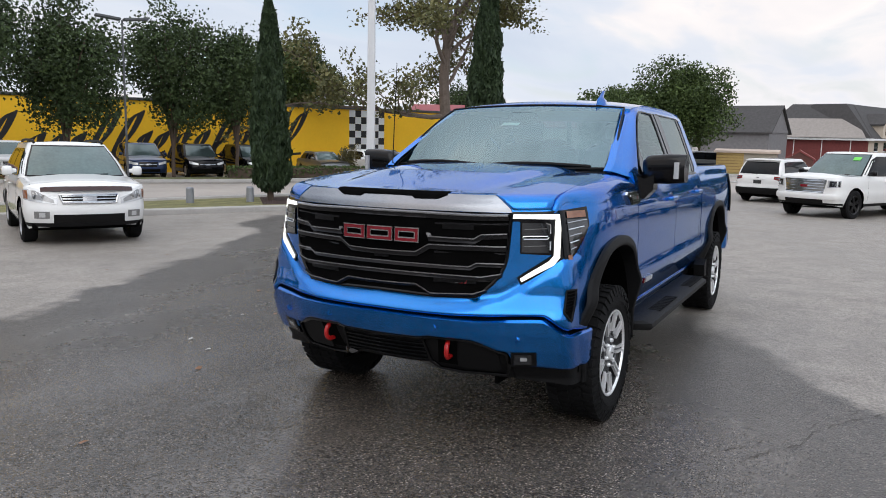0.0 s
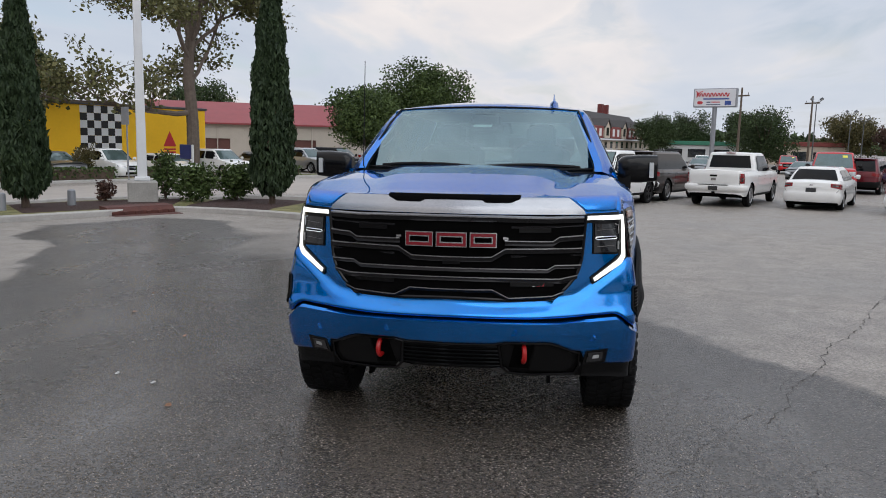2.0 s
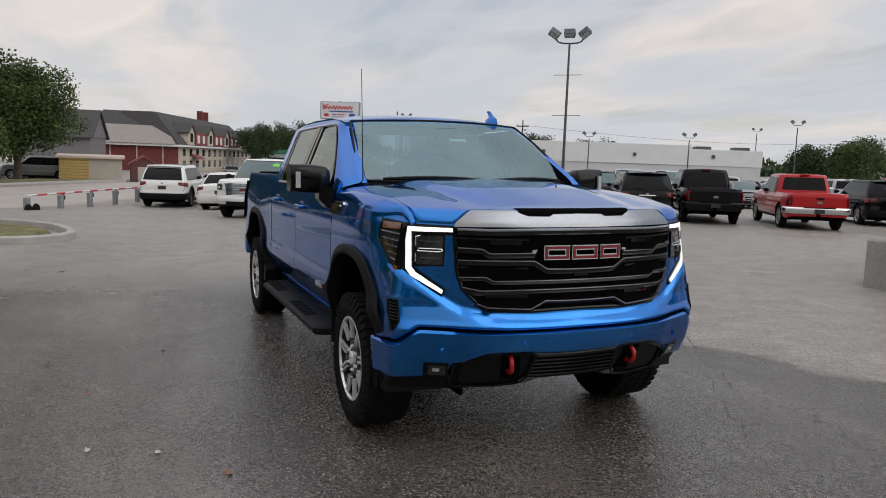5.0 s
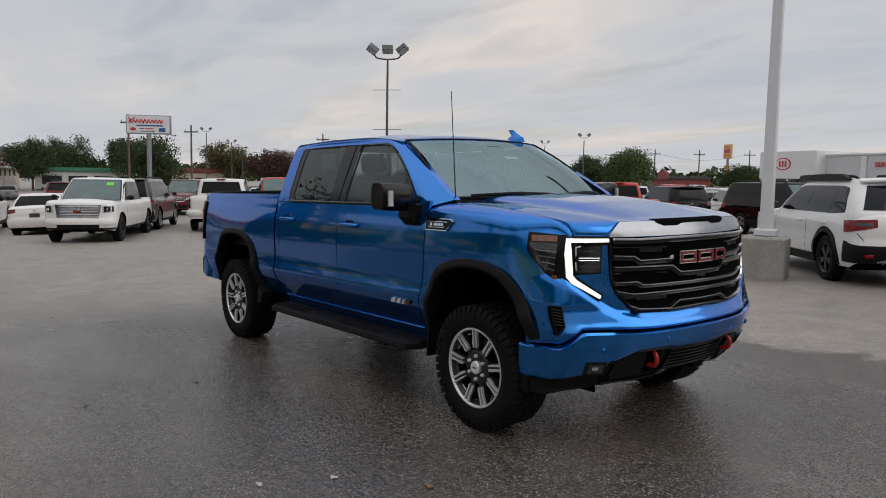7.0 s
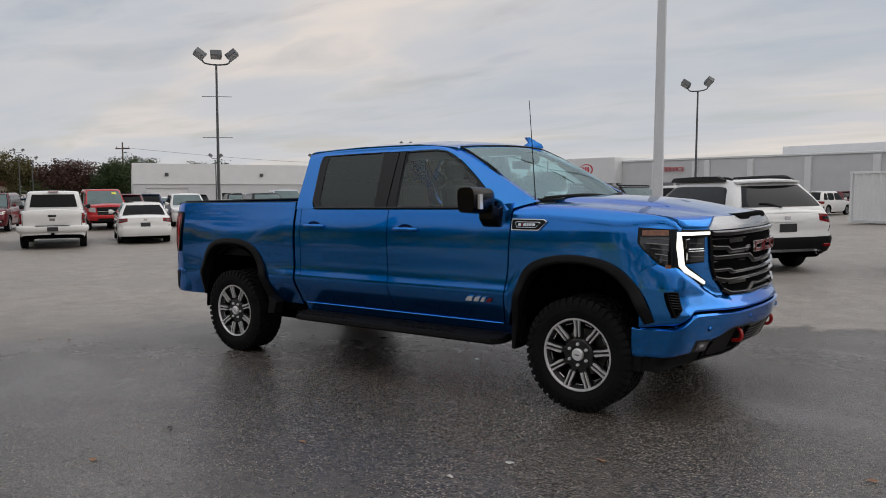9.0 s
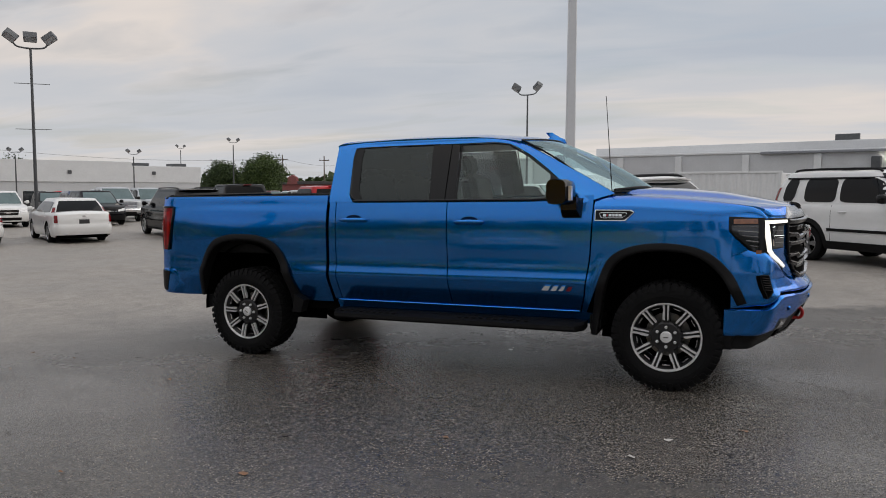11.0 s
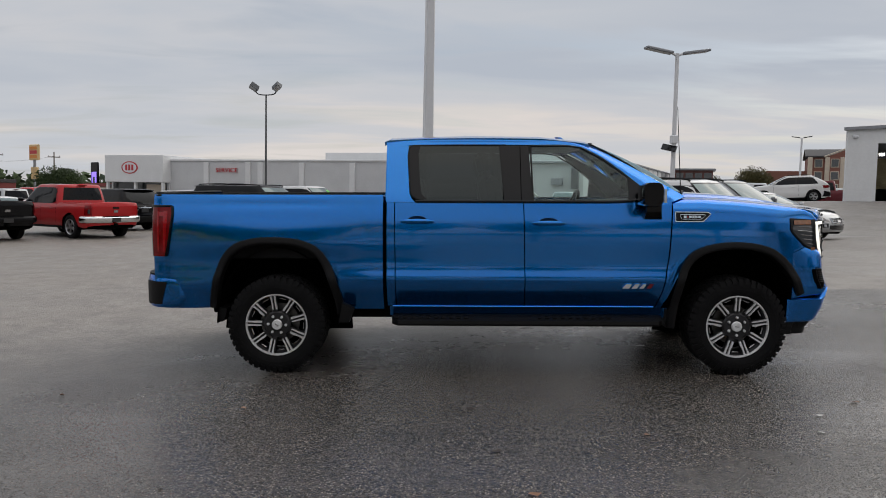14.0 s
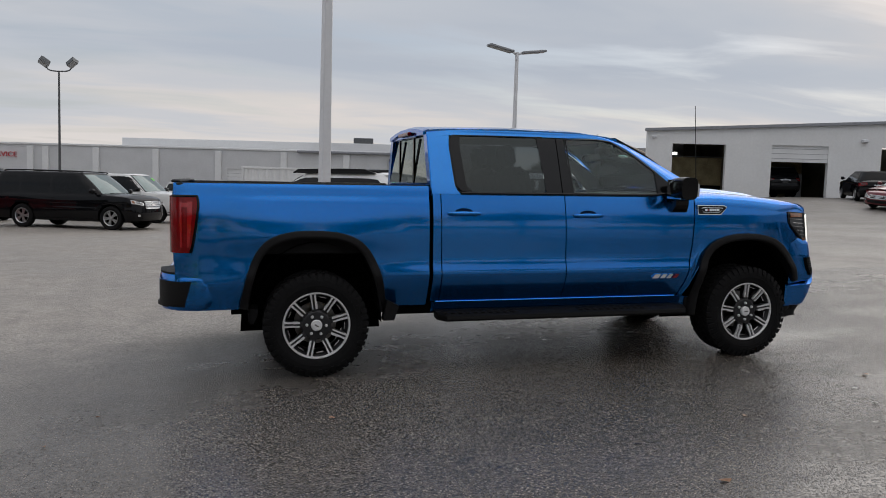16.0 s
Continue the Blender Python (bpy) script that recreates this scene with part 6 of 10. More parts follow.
    def arc(a, q, out=0.0, s=1, back=False):
        """The point a metres along the outline from the middle of the nose (or of the tail), pushed out; s: which side."""
        P, D = body_line(q)
        if back:
            a = D[-1] - a
        k = int(np.clip(np.searchsorted(D, a) - 1, 0, len(P) - 2))
        d = P[k + 1] - P[k]
        n = math.hypot(d[0], d[1]) or 1.0
        v = P[k] + d * ((a - D[k]) / n)
        return (float(v[0] + d[1] / n * out), s * float(v[1] - d[0] / n * out), q)

    def flank(px, q, out=0.0, s=1):
        return (px, s * (wide(q) * taper(px) + out), q)

    def top(px):
        if kind == "pickup":
            return lut(px, (rear, belt + 0.05), (c1 - 0.08, belt + 0.05), (c1 - 0.02, belt), (c0, belt), (c0 + 0.10, belt - 0.005), (front - 0.45, hood - 0.02), (front - 0.22, hood - 0.05), (front, hood - 0.09))
        if kind == "sedan":
            return lut(px, (rear, belt - 0.06), (rear + 0.12, belt + 0.01), (c1, belt + 0.02), (c0, belt - 0.01), (front - 0.45, hood - 0.13), (front - 0.2, hood - 0.20), (front, hood - 0.25))
        return lut(px, (rear, belt - 0.03), (rear + 0.10, belt), (c0, belt - 0.01), (front - 0.55, hood - 0.05), (front - 0.25, hood - 0.09), (front, hood - 0.15))

    def low(px):
        z0 = lut(px, (rear, clear + 0.14), (rear + 0.30, clear + 0.02), (front - 0.4, clear), (front, clear + 0.05))
        for a in (wb / 2, -wb / 2):
            d = abs(px - a)
            if d < R:
                z0 = max(z0, r + math.sqrt(R * R - d * d))
        return z0
    ref = body_line((clear + belt) / 2)[0]
    n, nv = len(ref), 12 if fine else 6
    V, F = [], []
    ks = (-1.0, -0.97, -0.93, -0.885, -0.87, -0.6, -0.3, 0.0, 0.3, 0.6, 0.87, 0.885, 0.93, 0.97, 1.0)
    for s in (1, -1):
        base = len(V)
        for i in range(n):
            z0, z1 = low(ref[i][0]), top(ref[i][0])
            for j in range(nv + 1):
                q = z0 + (z1 - z0) * j / nv
                p = body_line(q)[0][i]
                V.append((float(p[0]), s * float(p[1]), q))
        for i in range(n - 1):
            for j in range(nv):
                a = base + i * (nv + 1) + j
                F.append((a, a + nv + 1, a + nv + 2, a + 1) if s > 0 else (a + 1, a + nv + 2, a + nv + 1, a))
    base = len(V)
    for i in range(n):
        px, py, pz = V[i * (nv + 1) + nv]
        bed = kind == "pickup" and rear + 0.07 < px < c1 - 0.03
        full = min(1.0, py / (hw * 0.9))
        for k in ks:
            drop = lut(abs(k), (0, -0.46), (0.872, -0.46), (0.885, -0.005), (0.93, 0.012), (0.97, 0.012), (1, 0)) if bed else full * lut(abs(k), (0, 0.062), (0.30, 0.058), (0.60, 0.046), (0.87, 0.026), (0.93, 0.018), (0.97, 0.009), (1, 0)) + (0.014 * full / (1 + math.exp((abs(k) - 0.56) / 0.03)) if px > c0 else 0)
            V.append((px, k * py, pz + drop))
    m_k = len(ks)
    for i in range(n - 1):
        for j in range(m_k - 1):
            a = base + i * m_k + j
            F.append((a, a + m_k, a + m_k + 1, a + 1))
    part("body", (V, F), paint, root, smooth=42)

    # ---- the cabin's shell
    zr = H - 0.075

    def cab_w(q):
        return lut(q, (belt - 0.05, hw * 0.945), (belt, hw * 0.935), (belt + (zr - belt) * 0.5, hw * 0.935 - (0.085 if kind in ("sedan", "wagon") else 0.06)), (zr, hw - (0.27 if kind in ("sedan", "wagon") else 0.215)), (H, hw - 0.30))

    def cab_line(q, inset=0.0):
        t = min(1.0, max(0.0, (q - belt) / (zr - belt)))
        bow = 0.035 * math.sin(math.pi * t)
        f, b, w = c0 + (roof_f - c0) * t + bow - inset * 1.6, c1 + (roof_r - c1) * t ** (1.0 if kind != "suv" else 1.25) - bow * (0.8 if kind != "pickup" else 0.3) + inset * 1.2, cab_w(q) - inset
        fr = curve([(f, 0), (f - 0.020, 0.36 * w), (f - 0.065, 0.66 * w), (f - 0.14, 0.88 * w), (f - 0.26, 0.985 * w), (f - 0.42, w)], 12)
        bk = curve([(b + 0.34, w), (b + 0.18, 0.985 * w), (b + 0.07, 0.92 * w), (b + 0.022, 0.76 * w), (b + 0.004, 0.40 * w), (b, 0)], 12)
        side = [(f - 0.42 + (b + 0.34 - f + 0.42) * k / 12, w) for k in range(1, 12)]
        return np.array(list(fr) + side + list(bk))
    layers = [(belt - 0.06 + (zr - belt + 0.06) * j / 9, 0.0) for j in range(10)] + [(H - 0.050, 0.012), (H - 0.032, 0.032), (H - 0.020, 0.062)]
    rows = [cab_line(min(q, zr), ins) for q, ins in layers]
    n = len(rows[0])
    V, F = [], []
    for s in (1, -1):
        base = len(V)
        for i in range(n):
            V += [(float(row[i][0]), s * float(row[i][1]), q) for (q, ins), row in zip(layers, rows)]
        nl = len(layers)
        for i in range(n - 1):
            for j in range(nl - 1):
                a = base + i * nl + j
                F.append((a, a + nl, a + nl + 1, a + 1) if s > 0 else (a + 1, a + nl + 1, a + nl, a))
    base = len(V)
    for i in range(n):
        px, py = rows[-1][i]
        V += [(float(px), k * float(py), H - 0.020 + 0.022 * (1 - k * k) * min(1.0, py / (hw * 0.5))) for k in (-1, -0.6, -0.2, 0.2, 0.6, 1)]
    for i in range(n - 1):
        for j in range(5):
            a = base + i * 6 + j
            F.append((a, a + 6, a + 7, a + 1))
    part("cabin", (V, F), paint, root, smooth=40)
    cabs = {}

    def cab_at(q):
        key = round(q, 3)
        if key not in cabs:
            cabs[key] = cab_line(key)
        return cabs[key]

    def cab_side(px, q, out, s):
        p = cab_at(q)
        return (px, s * (float(np.interp(px, p[::-1, 0], p[::-1, 1])) + out), q)

    def cab_front(k, q, out):
        p = cab_at(q)[:20]
        w = float(p[-1, 1])
        return (float(np.interp(abs(k) * w, p[:, 1], p[:, 0])) + out, k * w, q + out * 0.5)

    def cab_back(k, q, out):
        p = cab_at(q)[::-1][:16]
        w = float(p[-1, 1])
        return (float(np.interp(abs(k) * w, p[:, 1], p[:, 0])) - out, k * w, q + out * 0.4)

    # ---- panes
    zb_, zt_ = belt + 0.035, H - 0.145
    if kind == "pickup":
        mid = (c0 + c1) / 2 - 0.22
        wins = [((mid + 0.05, zb_), (c0 - 0.20, zb_), (roof_f - 0.06, zt_), (mid + 0.05, zt_)), ((c1 + 0.16, zb_), (mid - 0.05, zb_), (mid - 0.05, zt_), (c1 + 0.24, zt_))]
    elif kind == "sedan":
        mid = (c0 + c1) / 2 - 0.05
        wins = [((mid + 0.04, zb_), (c0 - 0.26, zb_), (roof_f - 0.08, zt_), (mid + 0.02, zt_)), ((c1 + 0.40, zb_), (mid - 0.05, zb_), (mid - 0.06, zt_), (roof_r + 0.14, zt_))]
    else:
        m1, m2 = c0 - (c0 - c1) * 0.46, c0 - (c0 - c1) * 0.73
        wins = [((m1 + 0.04, zb_), (c0 - 0.24, zb_), (roof_f - 0.08, zt_), (m1 + 0.02, zt_)), ((m2 + 0.04, zb_), (m1 - 0.05, zb_), (m1 - 0.06, zt_), (m2 + 0.03, zt_)), ((c1 + back_lean * 0.55 + 0.16, zb_ + 0.02), (m2 - 0.05, zb_), (m2 - 0.06, zt_), (roof_r + 0.16, zt_ - 0.02))]
    if visor:
        wins[2] = ((wins[2][0][0] + 0.05, zb_ + 0.01), (m2 - 0.20, zb_ + 0.01), (m2 - 0.14, zt_), (wins[2][3][0] + 0.02, zt_ - 0.02))
    band = [(wins[-1][0][0] - 0.03, zb_ - 0.018), (wins[0][1][0] + 0.05, zb_ - 0.018), (wins[0][2][0] + 0.02, zt_ + 0.022), (wins[-1][3][0] - 0.02, zt_ + 0.022)]

    def quad(pts, out, s):
        (xa, za), (xb, zb), (xc, zc), (xd, zd) = pts

        def at(u, v):
            px = (xa * (1 - u) + xb * u) * (1 - v) + (xd * (1 - u) + xc * u) * v
            pz = (za * (1 - u) + zb * u) * (1 - v) + (zd * (1 - u) + zc * u) * v
            # corners drawn in a little, so that no pane ends in a point
            e = (abs(2 * u - 1) ** 6) * (abs(2 * v - 1) ** 6)
            return cab_side(px + (0.5 - u) * 0.07 * e, pz + (0.5 - v) * 0.05 * e, out, s)
        return sheet(at, 10, 6)
    for s in (-1, 1):
        if fine and not visor:
            part("window_band", quad(band, 0.003, s), GLOSS_BLACK, root)
        for wpts in wins:
            part("side_window", quad(wpts, 0.006, s), CAR_GLASS, root)
        if visor:
            (xa, za), (xb, zb), (xc, zc), (xd, zd) = band
            part("rain_visor", tube([cab_side(xd + (xc - xd) * k / 8, zt_ + 0.005, 0.014, s) for k in range(9)] + [cab_side(xc + (xb - xc) * k / 5, zc + (zb - zc) * k / 5, 0.012, s) for k in range(1, 5)], 0.020, 5), GLOSS_BLACK, root)
    if fine:
        part("windscreen_frame", sheet(lambda u, v: cab_front(0.905 * (2 * v - 1), belt + 0.018 + (zr - 0.012 - belt) * u, 0.008), 8, 14), GLOSS_BLACK, root)
    pane = lambda u, v: cab_front(0.870 * (2 * v - 1), belt + 0.035 + (zr - 0.055 - belt) * u, 0.014)
    part("windscreen", sheet(pane, 8, 14), CAR_SCREEN, root)
    if fine:
        for y0, y1 in ((-0.55, -0.02), (0.03, 0.58)):
            part("wiper", tube([cab_front(y0 + (y1 - y0) * k / 5, belt + 0.040 + 0.012 * k / 5, 0.022) for k in range(6)], 0.008, 4), PLASTIC, root)
    glass_lo, glass_hi = {"pickup": (belt + 0.13, H - 0.13), "sedan": (belt + 0.05, H - 0.10)}.get(kind, (belt + 0.035 + 0.05 * (kind == "wagon"), H - 0.125))
    kb = 0.80 if kind == "pickup" else 0.86
    part("rear_window", sheet(lambda u, v: cab_back(kb * (2 * v - 1) * (1.0 if kind != "wagon" else 1.02 - 0.10 * u), glass_lo + (glass_hi - glass_lo) * u, 0.007), 7, 14), CAR_GLASS, root)
    if kind in ("wagon", "suv"):
        part("roof_spoiler", slab(lambda u, v: (cab_back(0, zr, 0)[0] + 0.14 - 0.25 * u + 0.10 * abs(2 * v - 1) ** 3, (2 * v - 1) * (cab_w(zr) - 0.06), H - 0.024 - 0.028 * u + 0.02 * (1 - (2 * v - 1) ** 2)), 4, 14, (0, 0, -0.028)), paint, root)
        if fine:
            q = glass_lo + 0.02
            part("rear_wiper", tube([cab_back(0.05, q - 0.04, 0.02), cab_back(0.30, q + 0.03, 0.025), cab_back(0.50, q + 0.035, 0.022)], 0.012, 5), PLASTIC, root)
    if kind == "pickup":
        part("roof_brake_lamp", box(c1 + 0.02, c1 + 0.10, -0.16, 0.16, H - 0.055, H - 0.022, 0.006), TAIL, root)
    if rails and fine:
        for s in (-1, 1):
            pts = curve([(roof_f - 0.16, s * (cab_w(zr) - 0.10), H - 0.03), (roof_f - 0.32, s * (cab_w(zr) - 0.09), H + 0.012), ((roof_f + roof_r) / 2, s * (cab_w(zr) - 0.09), H + 0.028), (roof_r + 0.35, s * (cab_w(zr) - 0.09), H + 0.018), (roof_r + 0.20, s * (cab_w(zr) - 0.10), H - 0.03)], 20)
            part("roof_rail", tube(pts, 0.022, 6), PLASTIC, root)

    # ---- wheels, and near-black boxes for the shade in the wheel wells
    tyre, rimm, bk = car_wheel(r, 28 if fine else 14, 5)
    rim_m = {"silver": RIM_SILVER, "black": RIM_BLACK, "dark": RIM_DARK}[rim]
    for a in (wb / 2, -wb / 2):
        for s in (-1, 1):
            m_ = pose(a, s * (hw - 0.130), r - 0.005, 0, 31 * (a > 0) + 17 * (s > 0), 0 if s < 0 else 180)
            wh = part("wheel", moved(tyre, m_), RUBBER, root)
            part("rim", moved(rimm, m_), rim_m, wh)
            if fine:
                part("wheel_back", moved(bk, m_), UNDER, wh)
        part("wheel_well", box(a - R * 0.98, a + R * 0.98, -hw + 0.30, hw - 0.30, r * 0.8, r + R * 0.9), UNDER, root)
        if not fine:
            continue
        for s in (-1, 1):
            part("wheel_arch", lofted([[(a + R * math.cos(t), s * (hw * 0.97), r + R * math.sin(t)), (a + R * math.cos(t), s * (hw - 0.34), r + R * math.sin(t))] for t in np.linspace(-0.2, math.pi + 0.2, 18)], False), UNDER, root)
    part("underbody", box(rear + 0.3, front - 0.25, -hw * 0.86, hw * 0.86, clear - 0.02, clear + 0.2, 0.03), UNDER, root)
    wide_trim = cladding or kind == "pickup"
    for s in (-1, 1):
        if cladding:
            for a in (wb / 2, -wb / 2):
                def lip(u, v):
                    t = -0.14 + (math.pi + 0.28) * u
                    rad = R - 0.006 + 0.085 * v
                    px, pz = a + rad * math.cos(t), r + rad * math.sin(t)
                    return flank(px, max(pz, clear), 0.012 - 0.010 * v, s)
                part("arch_trim", slab(lip, 22, 2, (0, -s * 0.03, 0)), PLASTIC, root)
        if fine and (wide_trim or kind == "suv"):
            part("sill_trim", slab(lambda u, v: flank(-wb / 2 + R + (wb - 2 * R) * u, clear - 0.01 + (0.15 if cladding else 0.08) * v, 0.012, s), 8, 2, (0, -s * 0.05, 0)), PLASTIC, root)
        # doors: gaps, handles, mirror
        mx = c0 - 0.40
        part("door_mirror", lofted([[(mx + 0.065 + 0.075 * k * math.copysign(abs(math.cos(t)) ** 0.6, math.cos(t)) + 0.02 * (1 - j), s * (hw - 0.04 + 0.21 * j), belt + 0.11 + 0.082 * k * math.copysign(abs(math.sin(t)) ** 0.6, math.sin(t))) for t in np.linspace(0, 2 * math.pi, 13)[:-1]] for j, k in ((0.0, 0.35), (0.25, 0.45), (0.35, 0.92), (0.7, 1.0), (0.93, 0.9), (1.0, 0.6))], True, True), paint if not cladding and kind != "pickup" else GLOSS_BLACK, root, smooth=50)
        if fine:
            ends = [c0 - 0.30, (c0 + c1) / 2 + 0.02 - 0.22 * (kind == "pickup")] + ([c1 + 0.07] if kind == "pickup" else [])
            for sx in ends:
                part("door_seam", tube([flank(sx, q, -0.003, s) for q in np.linspace(clear + 0.14, belt - 0.02, 7)], 0.006, 4), UNDER, root)
            for hx in (ends[1] + 0.16, ends[1] - 0.78):
                part("door_handle", tube([flank(hx, belt - 0.135, 0.0, s), flank(hx + 0.03, belt - 0.135, 0.022, s), flank(hx + 0.15, belt - 0.132, 0.022, s), flank(hx + 0.18, belt - 0.132, 0.0, s)], 0.014, 6), paint, root)
            part("hood_gap", tube([(px, s * wide(belt) * taper(px) * 0.945, top(px) + 0.016) for px in np.linspace(c0 + 0.12, front - 0.42, 8)], 0.005, 4), UNDER, root)
        if visor:
            part("door_moulding", slab(lambda u, v: flank(-wb / 2 + R + 0.1 + (wb - 2 * R - 0.2) * u, clear + 0.32 + 0.05 * v, 0.014, s), 8, 1, (0, -s * 0.02, 0)), PLASTIC, root)

    # ---- front: grille, lamps, bumper
    gt, gb = {"pickup": (hood - 0.12, hood - 0.50), "sedan": (hood - 0.32, hood - 0.48), "wagon": (hood - 0.195, hood - 0.325), "van": (hood - 0.25, hood - 0.42)}.get(kind, (hood - 0.18, hood - 0.42))
    gw = hw * (0.62 if kind == "pickup" else 0.46)
    face = lambda a, q, out: arc(abs(a), q, out, 1 if a >= 0 else -1)
    part("grille", slab(lambda u, v: face(gw * (2 * u - 1) * (0.90 + 0.10 * v), gb + (gt - gb) * v, 0.008), 14, 4, (-0.05, 0, 0)), grille, root)
    rim_ = [(gw * k * (0.90 + 0.10 * v), gb + (gt - gb) * v) for k, v in [(t, 1.0) for t in np.linspace(-1, 1, 9)] + [(1.0, 0.5)] + [(t, 0.0) for t in np.linspace(1, -1, 9)] + [(-1.0, 0.5), (-1.0, 1.0)]]
    if fine:
        part("grille_frame", tube([face(a, q, 0.016) for a, q in rim_], 0.014, 5), CHROME if kind != "suv" or bars > 3 else SATIN, root)
    for k in range(bars if fine else 1):
        zz = gb + (gt - gb) * (k + 0.5) / (bars if fine else 1)
        part("grille_bar", tube([face(gw * t, zz, 0.020) for t in np.linspace(-0.90, 0.90, 9)], 0.011, 5), CHROME, root)
    q = (gt + gb) / 2
    part("badge", slab(lambda u, v: face(0.10 * (2 * u - 1), q - 0.035 + 0.07 * v, 0.034), 3, 1, (-0.02, 0, 0)), tag or DARK_CHROME, root)
    span = {"pickup": 0.34, "sedan": 0.50, "wagon": 0.56}.get(kind, 0.46)
    zl = (lambda u: gt - 0.235 + 0.03 * u) if kind == "pickup" else (lambda u: gt - 0.15 + 0.07 * u)
    zh = (lambda u: gt - 0.015) if kind == "pickup" else (lambda u: gt - 0.055 + {"wagon": 0.135, "sedan": 0.12}.get(kind, 0.09) * min(1.0, u * 1.25))
    for s in (-1, 1):
        on = lambda a0, a1, f0, f1, out, nu=10, nv_=4: slab(lambda u, v: arc(a0 + (a1 - a0) * u, f0(u) + (f1(u) - f0(u)) * v, out, s), nu, nv_, (-0.04, 0, 0))
        lamp = part("headlamp", on(gw + 0.035, gw + 0.035 + span, zl, zh, 0.007), light, root)
        if fine:
            part("lamp_bezel", on(gw + 0.08, gw + 0.05 + span * 0.62, lambda u: zl(u) + 0.022, lambda u: zh(u) - 0.022, 0.010, 6, 2), LENS if kind == "pickup" else LENS_GREY, lamp)
            mid_z = (zl(0.5) + zh(0.5)) / 2
            for a_ in (gw + 0.05 + span * 0.30, gw + 0.05 + span * 0.52):
                c = Vector(arc(a_, mid_z, 0.014, s))
                part("reflector", moved(lathe([(0.0, 0.0), (0.030, 0.0), (0.038, 0.006), (0.040, -0.01)], 14), Matrix.Translation(c) @ pose(0, 0, 0, 0, 0, 90 - s * 28)), CHROME, lamp)
            part("turn_signal", on(gw + 0.03 + span * 0.80, gw + 0.02 + span, lambda u: zl(0.85 + 0.1 * u) + 0.02, lambda u: zh(0.9) - 0.02, 0.010, 4, 2), AMBER_SMOKED if kind != "pickup" else LENS, lamp)
            f0 = clear + (0.17 if kind != "pickup" else 0.25)
            part("fog_lamp_surround", on(hw * 0.62, hw * 0.62 + 0.23, lambda u: f0, lambda u: f0 + 0.11, 0.008, 5, 2), GLOSS_BLACK if kind != "wagon" else LENS_GREY, root)
            part("fog_lamp", on(hw * 0.62 + 0.06, hw * 0.62 + 0.15, lambda u: f0 + 0.02, lambda u: f0 + 0.09, 0.013, 4, 2), LENS_PALE, root)
    part("lower_grille", slab(lambda u, v: face(hw * 0.56 * (2 * u - 1), clear + 0.10 + 0.13 * v, 0.007), 12, 2, (-0.05, 0, 0)), GLOSS_BLACK, root)
    if black_nose:
        part("bumper_cover", slab(lambda u, v: face((hw + 0.28) * (2 * u - 1), clear + 0.04 + (0.25 + 0.10 * abs(2 * u - 1)) * v, 0.012), 30, 4, (-0.05, 0, 0)), PLASTIC, root)
    part("front_skirt", slab(lambda u, v: face((hw + 0.10) * (2 * u - 1), clear + 0.04 + 0.06 * v, 0.006), 24, 2, (-0.05, 0, 0)), PLASTIC if (cladding or kind == "pickup" or kind == "wagon") else paint, root)
    if kind == "pickup":
        part("front_bumper", slab(lambda u, v: face((hw + 0.12) * (2 * u - 1), clear + 0.20 + 0.16 * v, 0.035), 26, 3, (-0.08, 0, 0)), paint if color in ("white", "red", "black") else CHROME, root, smooth=40)

    # ---- back: bumper, lamps, plate, handle
    stern = lambda a, q, out: arc(abs(a), q, out, 1 if a >= 0 else -1, True)
    bz0, bz1 = (clear + 0.10, clear + 0.42) if kind != "pickup" else (clear + 0.20, clear + 0.42)
    metal = CHROME if kind == "pickup" and color in ("red", "silver") else PLASTIC if cladding or kind == "suv" else paint
    part("rear_bumper", slab(lambda u, v: stern((hw + 0.22) * (2 * u - 1), bz0 + (bz1 - bz0 - (0.10 if metal is PLASTIC else 0.0) * (1 - abs(2 * u - 1) ** 6) * 0.6) * v, (0.085 if kind == "pickup" else 0.022) * (1 - 0.5 * abs(2 * v - 1) ** 4)), 26, 5, (0.06, 0, 0)), metal, root, smooth=40)
    if kind == "pickup":
        if fine:
            part("step_pad", slab(lambda u, v: (rear - 0.035 + 0.08 * v, (2 * u - 1) * 0.5, bz1 + 0.004), 6, 1, (0, 0, -0.01)), PLASTIC, root)
        part("hitch", box(rear - 0.02, rear + 0.30, -0.05, 0.05, clear + 0.08, clear + 0.18, 0.01), UNDER, root)
    pz = (bz0 + 0.03) if kind == "pickup" else belt - 0.34
    part("number_plate", slab(lambda u, v: stern(0.16 * (2 * u - 1), pz + 0.14 * v, 0.095 if kind == "pickup" else 0.010), 3, 1, (0.02, 0, 0)), PLATE, root)
    t0, t1 = (belt - 0.36, belt - 0.02) if kind == "pickup" else (belt - 0.24, belt - 0.04)
    tw = hw - 0.03
